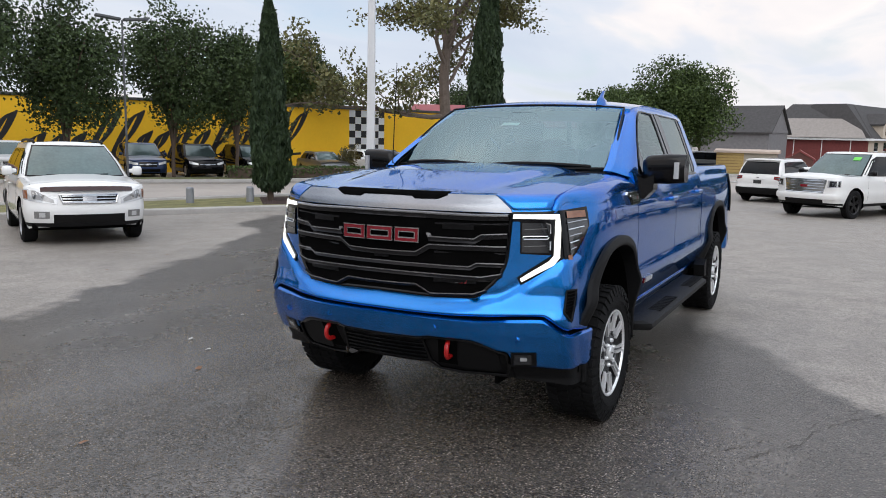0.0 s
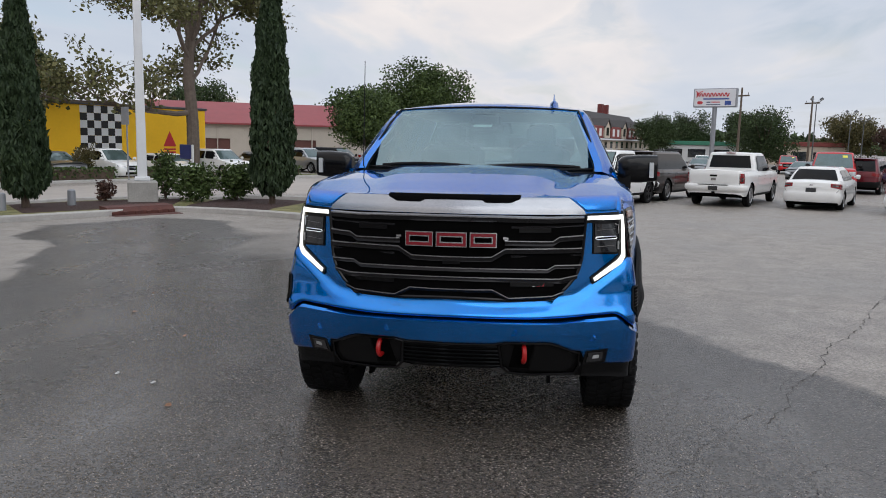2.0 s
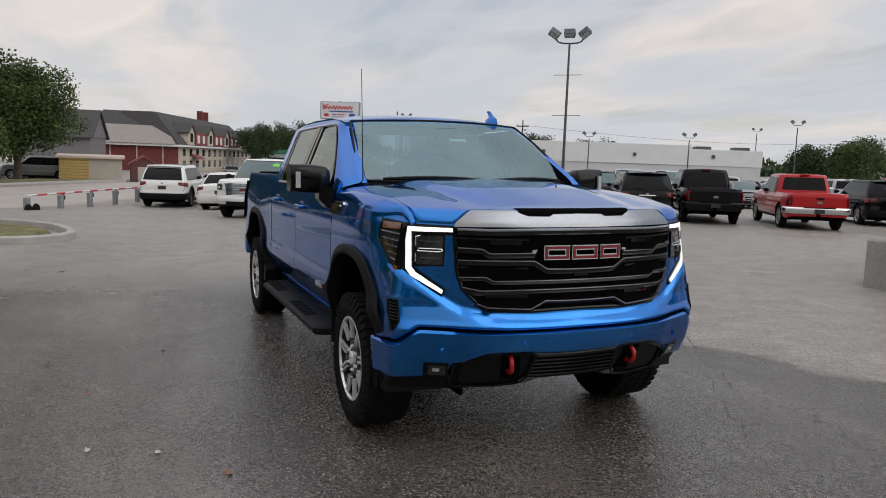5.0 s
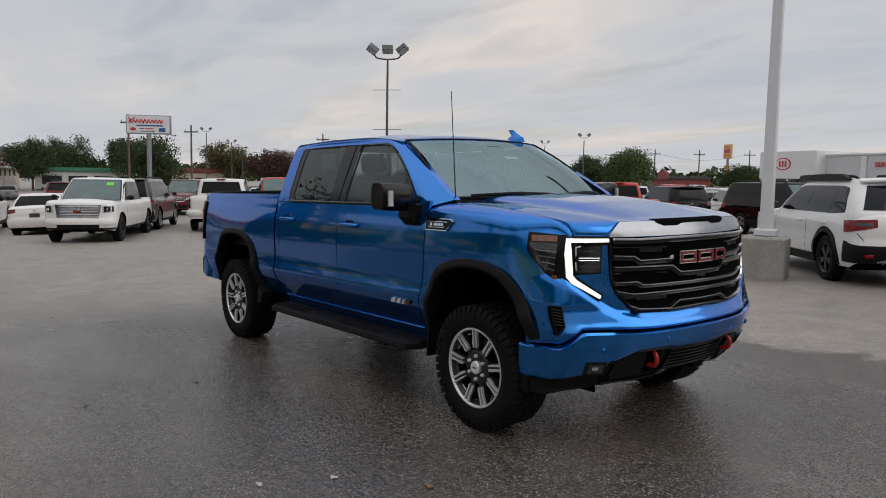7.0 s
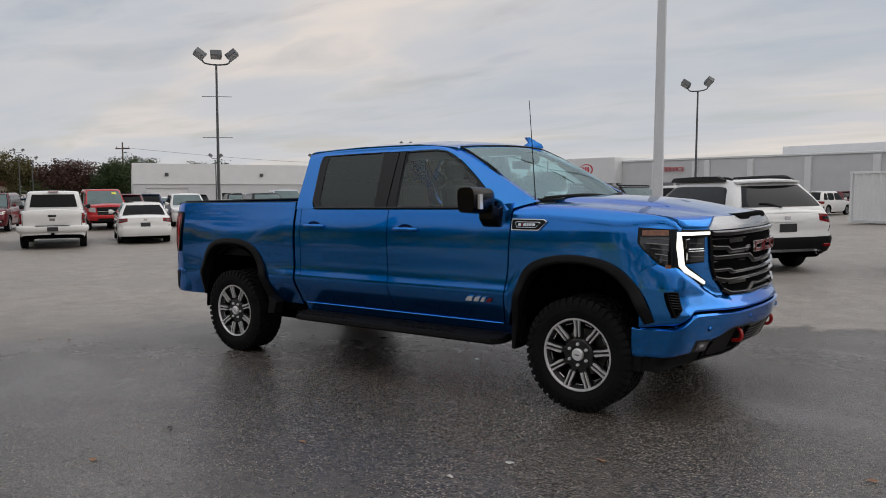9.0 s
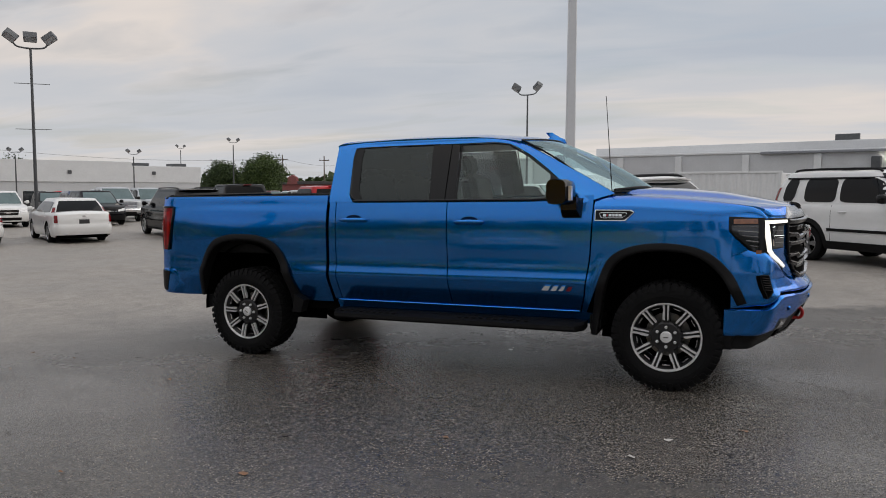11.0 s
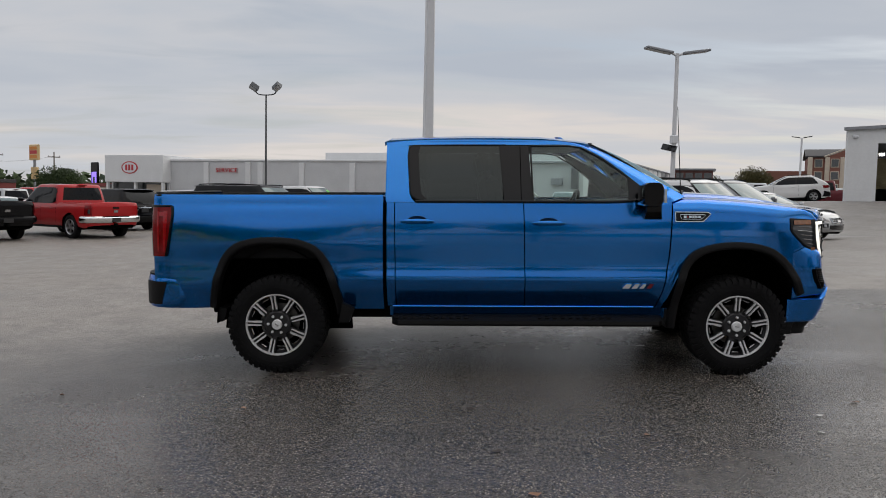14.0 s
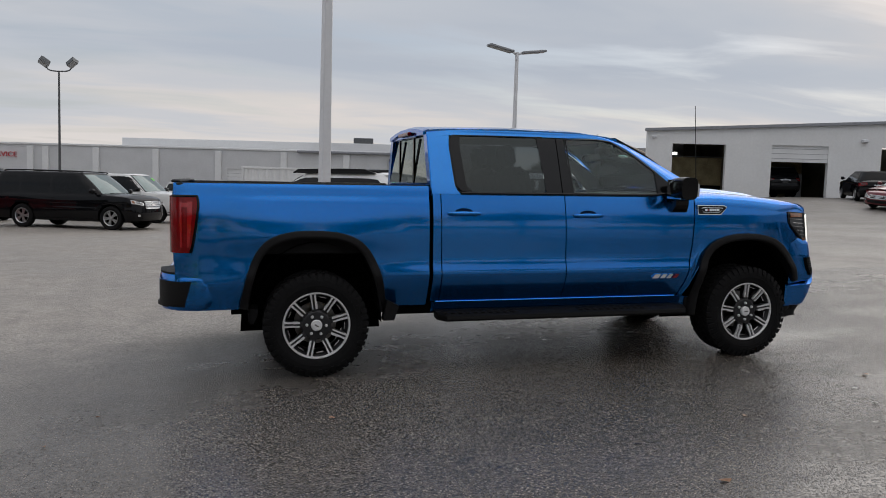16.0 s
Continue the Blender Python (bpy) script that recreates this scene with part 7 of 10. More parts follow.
    for s in (-1, 1):
        if tail == "tall":
            def tall(u, v):
                q_ = t0 - 0.06 + (H - 0.25 - t0) * v
                if q_ < belt - 0.02:
                    return arc(tw - 0.10 + 0.17 * u, q_, 0.010, s, True)
                p_ = cab_back(s * (0.90 + 0.085 * u), q_, 0.008)
                return (p_[0], p_[1] + s * 0.008, p_[2])
            lamp = part("tail_lamp", sheet(tall, 4, 14), TAIL, root)
        elif kind == "pickup":
            lamp = part("tail_lamp", slab(lambda u, v: arc(tw - 0.11 + 0.24 * u, t0 + (t1 - t0) * v, 0.008, s, True), 8, 5, (0.04, 0, 0)), TAIL, root)
            if fine:
                part("lamp_core", slab(lambda u, v: arc(tw - 0.075 + 0.075 * u, t0 + 0.06 + (t1 - t0 - 0.2) * v, 0.012, s, True), 3, 3, (0.02, 0, 0)), LENS, lamp)
        else:
            def wrap(u, v):
                return arc(tw - 0.30 + 0.56 * u, t0 + 0.085 * (1 - u) ** 1.5 + (t1 - t0 - 0.085 * (1 - u) ** 1.5 - 0.03 * u) * v, 0.009, s, True)
            lamp = part("tail_lamp", slab(wrap, 12, 4, (0.04, 0, 0)), TAIL, root)
            if fine:
                part("smoked_lens", slab(lambda u, v: arc(tw - 0.24 + 0.22 * u, t0 + 0.10 + (t1 - t0 - 0.15) * v, 0.013, s, True), 6, 2, (0.02, 0, 0)), LENS, lamp)
    if kind == "pickup":
        gap_ = [(-tw + 0.13, belt - 0.02), (-tw + 0.13, belt - 0.46), (tw - 0.13, belt - 0.46), (tw - 0.13, belt - 0.02)]
        for (a0, q0), (a1, q1) in zip(gap_, gap_[1:]):
            part("tailgate_seam", tube([stern(a0 + (a1 - a0) * k / 8, q0 + (q1 - q0) * k / 8, 0.001) for k in range(9)], 0.007, 4), UNDER, root)
        part("tailgate_handle", slab(lambda u, v: stern(0.12 * (2 * u - 1), belt - 0.14 + 0.06 * v, 0.010), 2, 1, (0.02, 0, 0)), GLOSS_BLACK, root)
        part("badge", slab(lambda u, v: stern(0.08 * (2 * u - 1), belt - 0.27 + 0.08 * v, 0.012), 2, 1, (0.02, 0, 0)), tag or DARK_CHROME, root)
    else:
        part("tailgate_trim", slab(lambda u, v: stern(0.30 * (2 * u - 1), belt - 0.17 + 0.03 * v, 0.014), 6, 1, (0.02, 0, 0)), CHROME if color in ("black", "bronze") else paint, root)
        if fine:
            part("badge", slab(lambda u, v: stern(0.05 * (2 * u - 1), belt - 0.125 + 0.05 * v, 0.012), 2, 1, (0.02, 0, 0)), DARK_CHROME, root)
        if fine:
            for s in (-1, 1):
                part("hatch_seam", tube([arc(tw - 0.02 - 0.10 * k, t0 - (t0 - bz1 - 0.02) * k, 0.002, s, True) for k in np.linspace(0, 1, 5)], 0.006, 4), UNDER, root)
                part("exhaust", moved(lathe([(0.035, 0.0), (0.04, 0.06)], 10), pose(rear + 0.06, s * hw * 0.6, clear + 0.10, 0, 0, 90)), CHROME, root)
    if paper:
        part("price_sticker", sheet(lambda u, v: tuple(Vector(pane(0.72 + 0.16 * u, 0.74 + 0.14 * v)) + Vector((0.010, 0, 0.006))), 2, 2), paper, root)
    return root


GREEN_PAPER = mat("green_price_paper", (0.16, 0.62, 0.09), 0.6, vary=0.1)
YELLOW_PAPER = mat("yellow_price_paper", (0.62, 0.60, 0.08), 0.6, vary=0.1)
BROWN_FILM = mat("dark_brown_deflector", (0.035, 0.012, 0.010), 0.2, vary=0.2)


def ahead_of(x, y, heading, d):
    return x + math.cos(radians(heading)) * d, y + math.sin(radians(heading)) * d


def lot_cars():
    # near: the old white wagon with the brown hood deflector
    hx, hy, hh = -1.95, -8.98, 62.0
    cx, cy = ahead_of(hx, hy, hh, -1.37)
    w = car("station_wagon", "white station wagon with a brown hood deflector and pale headlamps", "white", "wagon", cx, cy, hh, 4.78, 1.82, 1.60, 2.74, 0.335, 1.00, 0.98, 0.25, 0.92, rails=True, cladding=False, bars=3, light=LENS_PALE)
    part("hood_deflector", slab(lambda u, v: (2.21 - 0.17 * abs(2 * u - 1) ** 3 + 0.05 * (1 - v), (2 * u - 1) * 0.66, 0.845 + 0.065 * v - 0.02 * abs(2 * u - 1) ** 4), 18, 2, (-0.012, 0, 0)), BROWN_FILM, w)
    # the row behind the truck
    car("pickup_truck", "white crew cab pickup truck with a chrome mesh grille", "white", "pickup", *ahead_of(-18.85, 1.45, -28, -1.87), -28, 5.86, 2.03, 1.92, 3.745, 0.415, 1.20, 1.24, 0.36, 1.0, rim="black", grille=DARK_CHROME, bars=5, tag=RED_TRIM, paper=GREEN_PAPER, light=LENS_PALE)
    car("suv", "dark bronze full-size SUV with roof rails", "bronze", "suv", -24.93, 4.83, 151, 5.2, 2.0, 1.90, 2.95, 0.40, 1.18, 1.15, 0.30, rails=True, back_lean=0.25)
    car("pickup_truck", "white crew cab pickup truck with tall red tail lamps", "white", "pickup", *ahead_of(-20.6, 6.1, 153, 2.95), 153, 5.82, 2.03, 1.90, 3.57, 0.40, 1.20, 1.16, 0.36, 1.0, tag=DARK_CHROME)
    car("sedan", "white sedan with a dark plate and red tail lamps", "white", "sedan", *ahead_of(-20.4, 9.25, 153, 2.35), 153, 4.82, 1.83, 1.47, 2.80, 0.33, 0.97, 0.98, 0.19, 0.93)
    car("sedan", "white luxury sedan with upright red tail lamps", "white", "sedan", *ahead_of(-18.4, 11.7, 151, 2.5), 151, 5.1, 1.85, 1.50, 2.84, 0.34, 1.0, 1.0, 0.19, 0.98, tail="tall")
    car("suv", "black SUV with a chrome tailgate strip", "black", "suv", *ahead_of(-16.5, 15.2, 150, 2.3), 150, 5.1, 2.0, 1.80, 3.02, 0.38, 1.12, 1.10, 0.26, rails=True, back_lean=0.3, rim="silver")
    car("pickup_truck", "black crew cab pickup truck on black wheels", "black", "pickup", *ahead_of(-14.8, 16.85, 149, 2.85), 149, 5.9, 2.03, 1.96, 3.68, 0.42, 1.22, 1.24, 0.38, 1.0, rim="black")
    car("pickup_truck", "red crew cab pickup truck with a chrome rear bumper", "red", "pickup", *ahead_of(-12.2, 18.9, 147, 2.9), 147, 5.85, 2.03, 1.88, 3.645, 0.41, 1.18, 1.2, 0.36, 1.0)
    car("suv", "black SUV beside the red pickup truck", "black", "suv", *ahead_of(-13.4, 24.0, 147, 2.2), 147, 4.9, 1.93, 1.72, 2.87, 0.37, 1.10, 1.05, 0.24, back_lean=0.3)
    car("suv", "small white boxy SUV with black lower trim", "white", "suv", *ahead_of(-12.2, 26.1, 134, 1.28), 134, 4.23, 1.80, 1.69, 2.57, 0.345, 1.06, 1.05, 0.24, 0.82, cladding=True, back_lean=0.18, rim="black")
    car("suv", "maroon SUV with a chrome-edged grille facing the truck", "maroon", "suv", *ahead_of(-33.9, 9.4, -33, -1.45), -33, 4.9, 1.92, 1.82, 2.87, 0.37, 1.12, 1.12, 0.28, 0.95, screen_lean=0.6, bars=4)
    car("sedan", "white sedan between the pickup truck and the row's end", "white", "sedan", *ahead_of(-24.4, 1.2, 160, 1.4), 160, 4.8, 1.83, 1.46, 2.78, 0.33, 0.97, 0.97, 0.19)
    # the long black SUV and the white pickup past the tailgate
    car("suv", "long black SUV with a chrome grille and silver wheels", "black", "suv", -7.85, 22.05, -24, 5.70, 2.04, 1.92, 3.30, 0.40, 1.17, 1.16, 0.28, 0.99, rails=True, back_lean=0.25, grille=SATIN, bars=4, screen_lean=0.8)
    car("pickup_truck", "white crew cab pickup truck with a green price sticker", "white", "pickup", *ahead_of(-6.75, 26.9, -24, -0.45), -24, 5.88, 2.03, 1.97, 3.70, 0.41, 1.22, 1.2, 0.38, 0.98, paper=GREEN_PAPER)
    # beside the white lamp post
    o = car("station_wagon", "white station wagon with black cladding beside the lamp post", "white", "wagon", -0.62, 9.72, 137, 4.86, 1.87, 1.62, 2.745, 0.36, 1.05, 1.02, 0.26, 1.0, rails=True, cladding=True, rim="dark", back_lean=0.5)
    part("silver_skid_strip", slab(lambda u, v: (-2.495 + 0.06 * abs(2 * u - 1) ** 3, 0.60 * (2 * u - 1), 0.375 + 0.045 * v), 8, 1, (0.03, 0, 0)), SATIN, o)
    for s in (-1, 1):
        part("fog_reflector", box(-2.475, -2.44, min(s * 0.66, s * 0.79), max(s * 0.66, s * 0.79), 0.45, 0.50, 0.006), TAIL, o)
        part("rail_fairing", lofted([[(px, s * (0.66 + q * w), 1.585 + hgt * k) for q, k in ((-1, 0), (1, 0), (0.7, 1), (-0.7, 1))] for px, w, hgt in ((0.45, 0.02, 0.01), (0.30, 0.045, 0.085), (-0.2, 0.04, 0.095), (-0.9, 0.045, 0.10), (-1.35, 0.05, 0.095), (-1.60, 0.03, 0.02))], True, True), PLASTIC, o)
    car("suv", "white compact SUV with dark lower trim and amber headlamps", "white", "suv", 4.75, 8.7, -47, 4.55, 1.79, 1.67, 2.62, 0.335, 1.06, 1.02, 0.26, 0.86, rails=True, cladding=True, black_nose=True, visor=True, cab=(0.72, -2.28), screen_lean=0.52, back_lean=0.2, tail="tall", light=mat("yellowed_headlamp", (0.62, 0.42, 0.27), 0.15, 0.2, 0.2, 30, coat=0.8))
    car("suv", "white SUV parked on the rise behind the workshop", "white", "suv", 19.4, 38.2, 166, 4.6, 1.85, 1.60, 2.7, 0.35, 1.04, 1.0, 0.22, rails=True, back_lean=0.75, screen_lean=0.9)
    car("pickup_truck", "maroon pickup truck beside the white SUV on the rise", "maroon", "pickup", 24.6, 44.8, 160, 5.6, 1.98, 1.92, 3.5, 0.40, 1.20, 1.2, 0.36, 1.0, fine=False)
    car("suv", "dark grey SUV with its windscreen to the shop", "grey", "suv", 6.9, 13.2, -47, 4.7, 1.88, 1.70, 2.75, 0.36, 1.07, 1.04, 0.25, rails=True)
    car("sedan", "grey sedan parked past the compact SUV", "silver", "sedan", 9.2, 16.6, -47, 4.8, 1.83, 1.46, 2.8, 0.33, 0.98, 0.96, 0.2)


lot_cars()


# ---- buildings, kerbs, posts ----
WHITE_WALL = mat("white_painted_block", (0.68, 0.69, 0.695), 0.75, vary=0.06, scale=0.8, bump=0.15, bump_scale=8)
GREY_WALL = mat("pale_grey_wall", (0.55, 0.56, 0.57), 0.75, vary=0.07, scale=0.8, bump=0.1, bump_scale=10)
YELLOW_WALL = mat("yellow_mural_paint", (0.86, 0.50, 0.010), 0.7, vary=0.05, scale=0.7, bump=0.1, bump_scale=10)
BLACK_MURAL = mat("black_mural_paint", (0.015, 0.015, 0.016), 0.7, vary=0.2)
WHITE_MURAL = mat("white_mural_paint", (0.66, 0.67, 0.68), 0.7, vary=0.05)
RED_ROOF = mat("red_metal_roof", (0.23, 0.04, 0.045), 0.5, vary=0.12, scale=1.2)
HOUSE_GREY = mat("weathered_grey_boards", (0.17, 0.165, 0.17), 0.8, vary=0.2, scale=3)
BEIGE_WALL = mat("beige_block_wall", (0.42, 0.38, 0.33), 0.8, vary=0.08, scale=1.0)
BROWN_DOOR = mat("brown_roller_door", (0.10, 0.035, 0.028), 0.6, vary=0.15)
ROOF_DARK = mat("dark_shingle_roof", (0.055, 0.052, 0.052), 0.85, vary=0.25, scale=3, bump=0.3, bump_scale=20)
ROOF_TAN = mat("tan_shingle_roof", (0.27, 0.245, 0.225), 0.85, vary=0.15, scale=3)
RED_BRICK = mat("red_brick", (0.14, 0.032, 0.030), 0.85, vary=0.25, scale=5, bump=0.3, bump_scale=25)
BRICK_PALE = mat("weathered_brown_brick", (0.20, 0.085, 0.062), 0.85, vary=0.25, scale=5, bump=0.3, bump_scale=25)
CREAM = mat("cream_stone", (0.50, 0.43, 0.35), 0.8, vary=0.12, scale=2)
YELLOW_SHED = mat("yellow_shed_boards", (0.50, 0.35, 0.13), 0.7, vary=0.12)
PINK_ROOF = mat("pale_shed_roof", (0.45, 0.36, 0.30), 0.8, vary=0.1)
CONCRETE = mat("kerb_concrete", (0.36, 0.345, 0.325), 0.8, vary=0.18, scale=3, bump=0.3, bump_scale=40)
BLOCK_CONC = mat("post_block_concrete", (0.30, 0.29, 0.27), 0.85, vary=0.2, scale=2.5, bump=0.25, bump_scale=30)
WHITE_POST = mat("white_painted_steel", (0.62, 0.63, 0.65), 0.4, vary=0.05, scale=1.5)
DARK_STEEL = mat("dark_galvanised_steel", (0.10, 0.105, 0.11), 0.5, 0.6, 0.2, 4)
GREY_STEEL = mat("grey_painted_steel", (0.25, 0.26, 0.28), 0.5, 0.3, 0.12, 4)
WOOD_POLE = mat("weathered_pole_wood", (0.11, 0.085, 0.065), 0.9, vary=0.25, scale=6)
MULCH = mat("dark_wood_mulch", (0.035, 0.016, 0.012), 0.95, vary=0.6, scale=12, bump=0.9, bump_scale=60)
GRASS_M = mat("lawn_grass", (0.085, 0.105, 0.030), 0.9, vary=0.4, scale=3, bump=0.8, bump_scale=80, tint=(0.185, 0.165, 0.070))
VERGE_M = mat("dry_verge_grass", (0.12, 0.095, 0.045), 0.95, vary=0.35, scale=1.2, bump=0.7, bump_scale=40, tint=(0.10, 0.115, 0.04))
ROAD_M = mat("pale_concrete_road", (0.34, 0.305, 0.272), 0.7, vary=0.14, scale=0.5, bump=0.2, bump_scale=25)
RUSTY = mat("rusty_iron", (0.075, 0.022, 0.015), 0.75, vary=0.4, scale=6, bump=0.3)
SIGN_WHITE = mat("sign_white", (0.66, 0.67, 0.70), 0.4, vary=0.03)
SIGN_RED = mat("sign_red", (0.48, 0.03, 0.04), 0.4, vary=0.08)
SIGN_BLUE = mat("sign_blue", (0.04, 0.08, 0.30), 0.4, vary=0.1)
SIGN_ORANGE = mat("sign_orange", (0.62, 0.22, 0.03), 0.4, vary=0.08)
SIGN_TAN = mat("sign_tan", (0.60, 0.42, 0.20), 0.4, vary=0.05)
NAVY_SIGN = mat("navy_sign_panel", (0.012, 0.020, 0.10), 0.5, vary=0.08)
# ochre raised in tone: light on the bays' back wall is in the colour
BAY_WALL = mat("lit_stained_ochre_wall", (0.40, 0.34, 0.20), 0.8, vary=0.45, scale=1.6)
BAY_DARK = mat("shop_interior", (0.16, 0.14, 0.10), 0.8, vary=0.4, scale=1.5)
WINDOW_DARK = mat("dark_window", (0.02, 0.024, 0.028), 0.06, vary=0.3, coat=1.0)
CLAD_RED = mat("brick_red_cladding", (0.20, 0.045, 0.040), 0.7, vary=0.12)
LAMP_GLOW = glowing("lit_floodlight", (1.0, 0.97, 0.9), 6.0)
LAMP_LENS = mat("lamp_lens", (0.35, 0.36, 0.37), 0.3, vary=0.1)
STRIPE_RED = mat("barrier_red", (0.45, 0.04, 0.04), 0.5, vary=0.15)
STRIPE_WHITE = mat("barrier_white", (0.6, 0.6, 0.58), 0.5, vary=0.1)


def along(x0, y0, x1, y1, z):
    """A frame on a wall's foot: local x runs along it, local -y looks out from it to the right of that way."""
    return pose(x0, y0, z, 0, 0, math.degrees(math.atan2(y1 - y0, x1 - x0))), math.hypot(x1 - x0, y1 - y0)


def wall_with_openings(length, height, openings, depth=0.3, top=None):
    """A wall along x, its face at y = 0, with openings (x0, x1, z0, z1) right through it: one connected mesh."""
    xs = sorted({0.0, length, *[float(v) for o in openings for v in o[:2]]})
    zs = sorted({0.0, height, *[float(v) for o in openings for v in o[2:]]})
    ids, V, F = {}, [], []

    def vert(i, k, j):
        if (i, k, j) not in ids:
            ids[i, k, j] = len(V)
            V.append((xs[i], depth * j, top(xs[i]) if top and k == len(zs) - 1 else zs[k]))
        return ids[i, k, j]

    def full(i, k):
        if not (0 <= i < len(xs) - 1 and 0 <= k < len(zs) - 1):
            return False
        return not any(o[0] <= xs[i] + 1e-6 and o[1] >= xs[i + 1] - 1e-6 and o[2] <= zs[k] + 1e-6 and o[3] >= zs[k + 1] - 1e-6 for o in openings)
    for i in range(len(xs) - 1):
        for k in range(len(zs) - 1):
            if not full(i, k):
                continue
            F += [tuple(vert(*q, 0) for q in ((i, k), (i + 1, k), (i + 1, k + 1), (i, k + 1))), tuple(vert(*q, 1) for q in ((i, k + 1), (i + 1, k + 1), (i + 1, k), (i, k)))]
            for (di, dk), (p, q) in {(-1, 0): ((i, k), (i, k + 1)), (1, 0): ((i + 1, k), (i + 1, k + 1)), (0, -1): ((i, k), (i + 1, k)), (0, 1): ((i, k + 1), (i + 1, k + 1))}.items():
                if not full(i + di, k + dk):
                    F.append((vert(*p, 0), vert(*q, 0), vert(*q, 1), vert(*p, 1)))
    return V, F


def strip(name, left, right, material, lift, label, n=24, m_=4, kind="structure"):
    """A band of ground cover between two lines, lying a little over the ground."""
    a, b = curve(left, n), curve(right, n)
    def at(u, v):
        i = int(round(u * n))
        x, y = a[i] + (b[i] - a[i]) * v
        edge = 0.0 if 0 < v < 1 and 0 < u < 1 else -0.12
        return (float(x), float(y), gz(x, y) + lift + edge)
    ob = solid(name, *sheet(at, n, m_), material, None, 60)
    return tagged(fixed_normals(ob), label, "ground", kind=kind)


def kerb_line(points, name, label, n=60, h=0.15, w=0.16):
    pts = curve(points, n)
    rings = []
    for i, (x, y) in enumerate(pts):
        d = pts[min(i + 1, n)] - pts[max(i - 1, 0)]
        d = d / np.linalg.norm(d)
        nx, ny = -d[1], d[0]
        z = gz(x, y)
        ring = []
        for o, zz in ((0, -0.1), (0, h - 0.04), (0.012, h - 0.012), (0.04, h), (w - 0.03, h), (w, h - 0.03), (w, -0.1)):
            ring.append((x + nx * o, y + ny * o, z + zz))
        rings.append(ring)
    return tagged(fixed_normals(solid(name, *lofted(rings, True, True), CONCRETE, None, 40)), label, "kerb", kind="structure")


def yard():
    front = [(6.0, -19.5), (0.5, -15.4), (-3.0, -13.4), (-5.8, -11.9), (-7.8, -11.0), (-9.9, -9.95), (-11.6, -9.2)]
    tip = [(-11.6, -9.2), (-11.55, -8.3), (-11.2, -7.0), (-10.5, -5.6), (-9.95, -4.7), (-10.1, -3.9), (-10.8, -3.5), (-12.0, -3.6), (-13.9, -4.2), (-15.6, -5.6), (-16.6, -7.6), (-16.4, -9.6)]
    back = [(-16.4, -9.6), (-14.6, -12.6), (-11.6, -14.2), (-8.0, -15.6), (-3.5, -17.6), (4.0, -22.5)]
    kerb_line(list(reversed(front)), "kerb", "pale worn concrete kerb of the planting bed")
    kerb_line(list(reversed(tip)), "kerb", "rounded concrete kerb at the bed's end")
    kerb_line(list(reversed(back)), "kerb", "concrete kerb along the road side of the bed", h=0.10)
    bf, bb = [(x - 0.10, y - 0.12) for x, y in front[2:]], list(reversed([(x + 0.05, y + 0.12) for x, y in back]))[1:]
    strip("planting_bed", [(-11.6, -9.3), (-10.0, -10.1), (-7.9, -11.2), (-5.9, -12.1), (-3.1, -13.6), (0.4, -15.6)], [(-16.3, -9.6), (-14.5, -12.5), (-11.6, -14.1), (-8.0, -15.5), (-3.5, -17.5), (2.0, -21.0)], GRASS_M, 0.09, "short dull grass of the planting bed", m_=6)
    strip("mulch_bed", [(-11.72, -9.1), (-11.5, -8.2), (-11.25, -7.2), (-11.0, -6.4)], [(-16.2, -9.6), (-16.4, -8.6), (-16.4, -7.6), (-15.9, -6.4)], MULCH, 0.115, "dark brown wood mulch under the shrubs", m_=6)
    strip("mulch_patch", [(-8.6, -11.1), (-9.9, -10.4), (-11.2, -9.7), (-12.0, -9.4)], [(-11.5, -13.9), (-13.0, -13.0), (-14.4, -11.9), (-15.6, -10.6)], MULCH, 0.105, "dark brown wood mulch round the post", m_=6)
    strip("lawn_tip", [(-11.1, -6.6), (-10.6, -5.7), (-10.2, -4.8), (-10.35, -4.05)], [(-16.0, -6.6), (-15.3, -5.5), (-13.8, -4.4), (-12.2, -3.85)], GRASS_M, 0.12, "bright green grass at the bed's end", m_=6)
    strip("road", [(8, -23.5), (-3.5, -17.9), (-11.6, -14.5), (-16.8, -10.6), (-19.5, -7.0), (-26, -3.6), (-45, 5.0)], [(-4, -31.5), (-12, -26.6), (-18.5, -24.2), (-26, -21.3), (-33.0, -17.0), (-40, -10.6), (-55, -2.0)], ROAD_M, 0.012, "pale concrete side road", n=50, m_=8)
    kerb_line([(-55, -2.6), (-40, -10.9), (-33.0, -17.3), (-26, -21.6), (-18.5, -24.5), (-12, -26.9), (-4, -31.8)][::-1], "kerb", "far kerb of the side road", h=0.13)
    strip("lawn", [(-40.6, -11.2), (-46, -8.0), (-53, -4.6), (-62, -1.0)], [(-48.6, -13.8), (-54.5, -9.6), (-62, -5.6), (-76, -2.0)], GRASS_M, 0.14, "short green grass under the roadside trees", n=30)
    strip("verge", [(-4, -32.0), (-12, -27.1), (-18.5, -24.7), (-26, -21.8), (-33.0, -17.5), (-40, -11.1), (-55, -3.0)], [(-7, -35.5), (-14, -30.4), (-20, -27.6), (-27.6, -24.4), (-35.5, -19.6), (-44, -13.0), (-58, -5.0)], VERGE_M, 0.10, "dry grass verge beyond the road", n=50)
    # iron inlet in the kerb
    inlet = thing("storm_drain", "rusty iron storm drain inlet set in the kerb", "drain", pose(-10.72, -9.55, gz(-10.72, -9.55), 0, 0, 147.5))
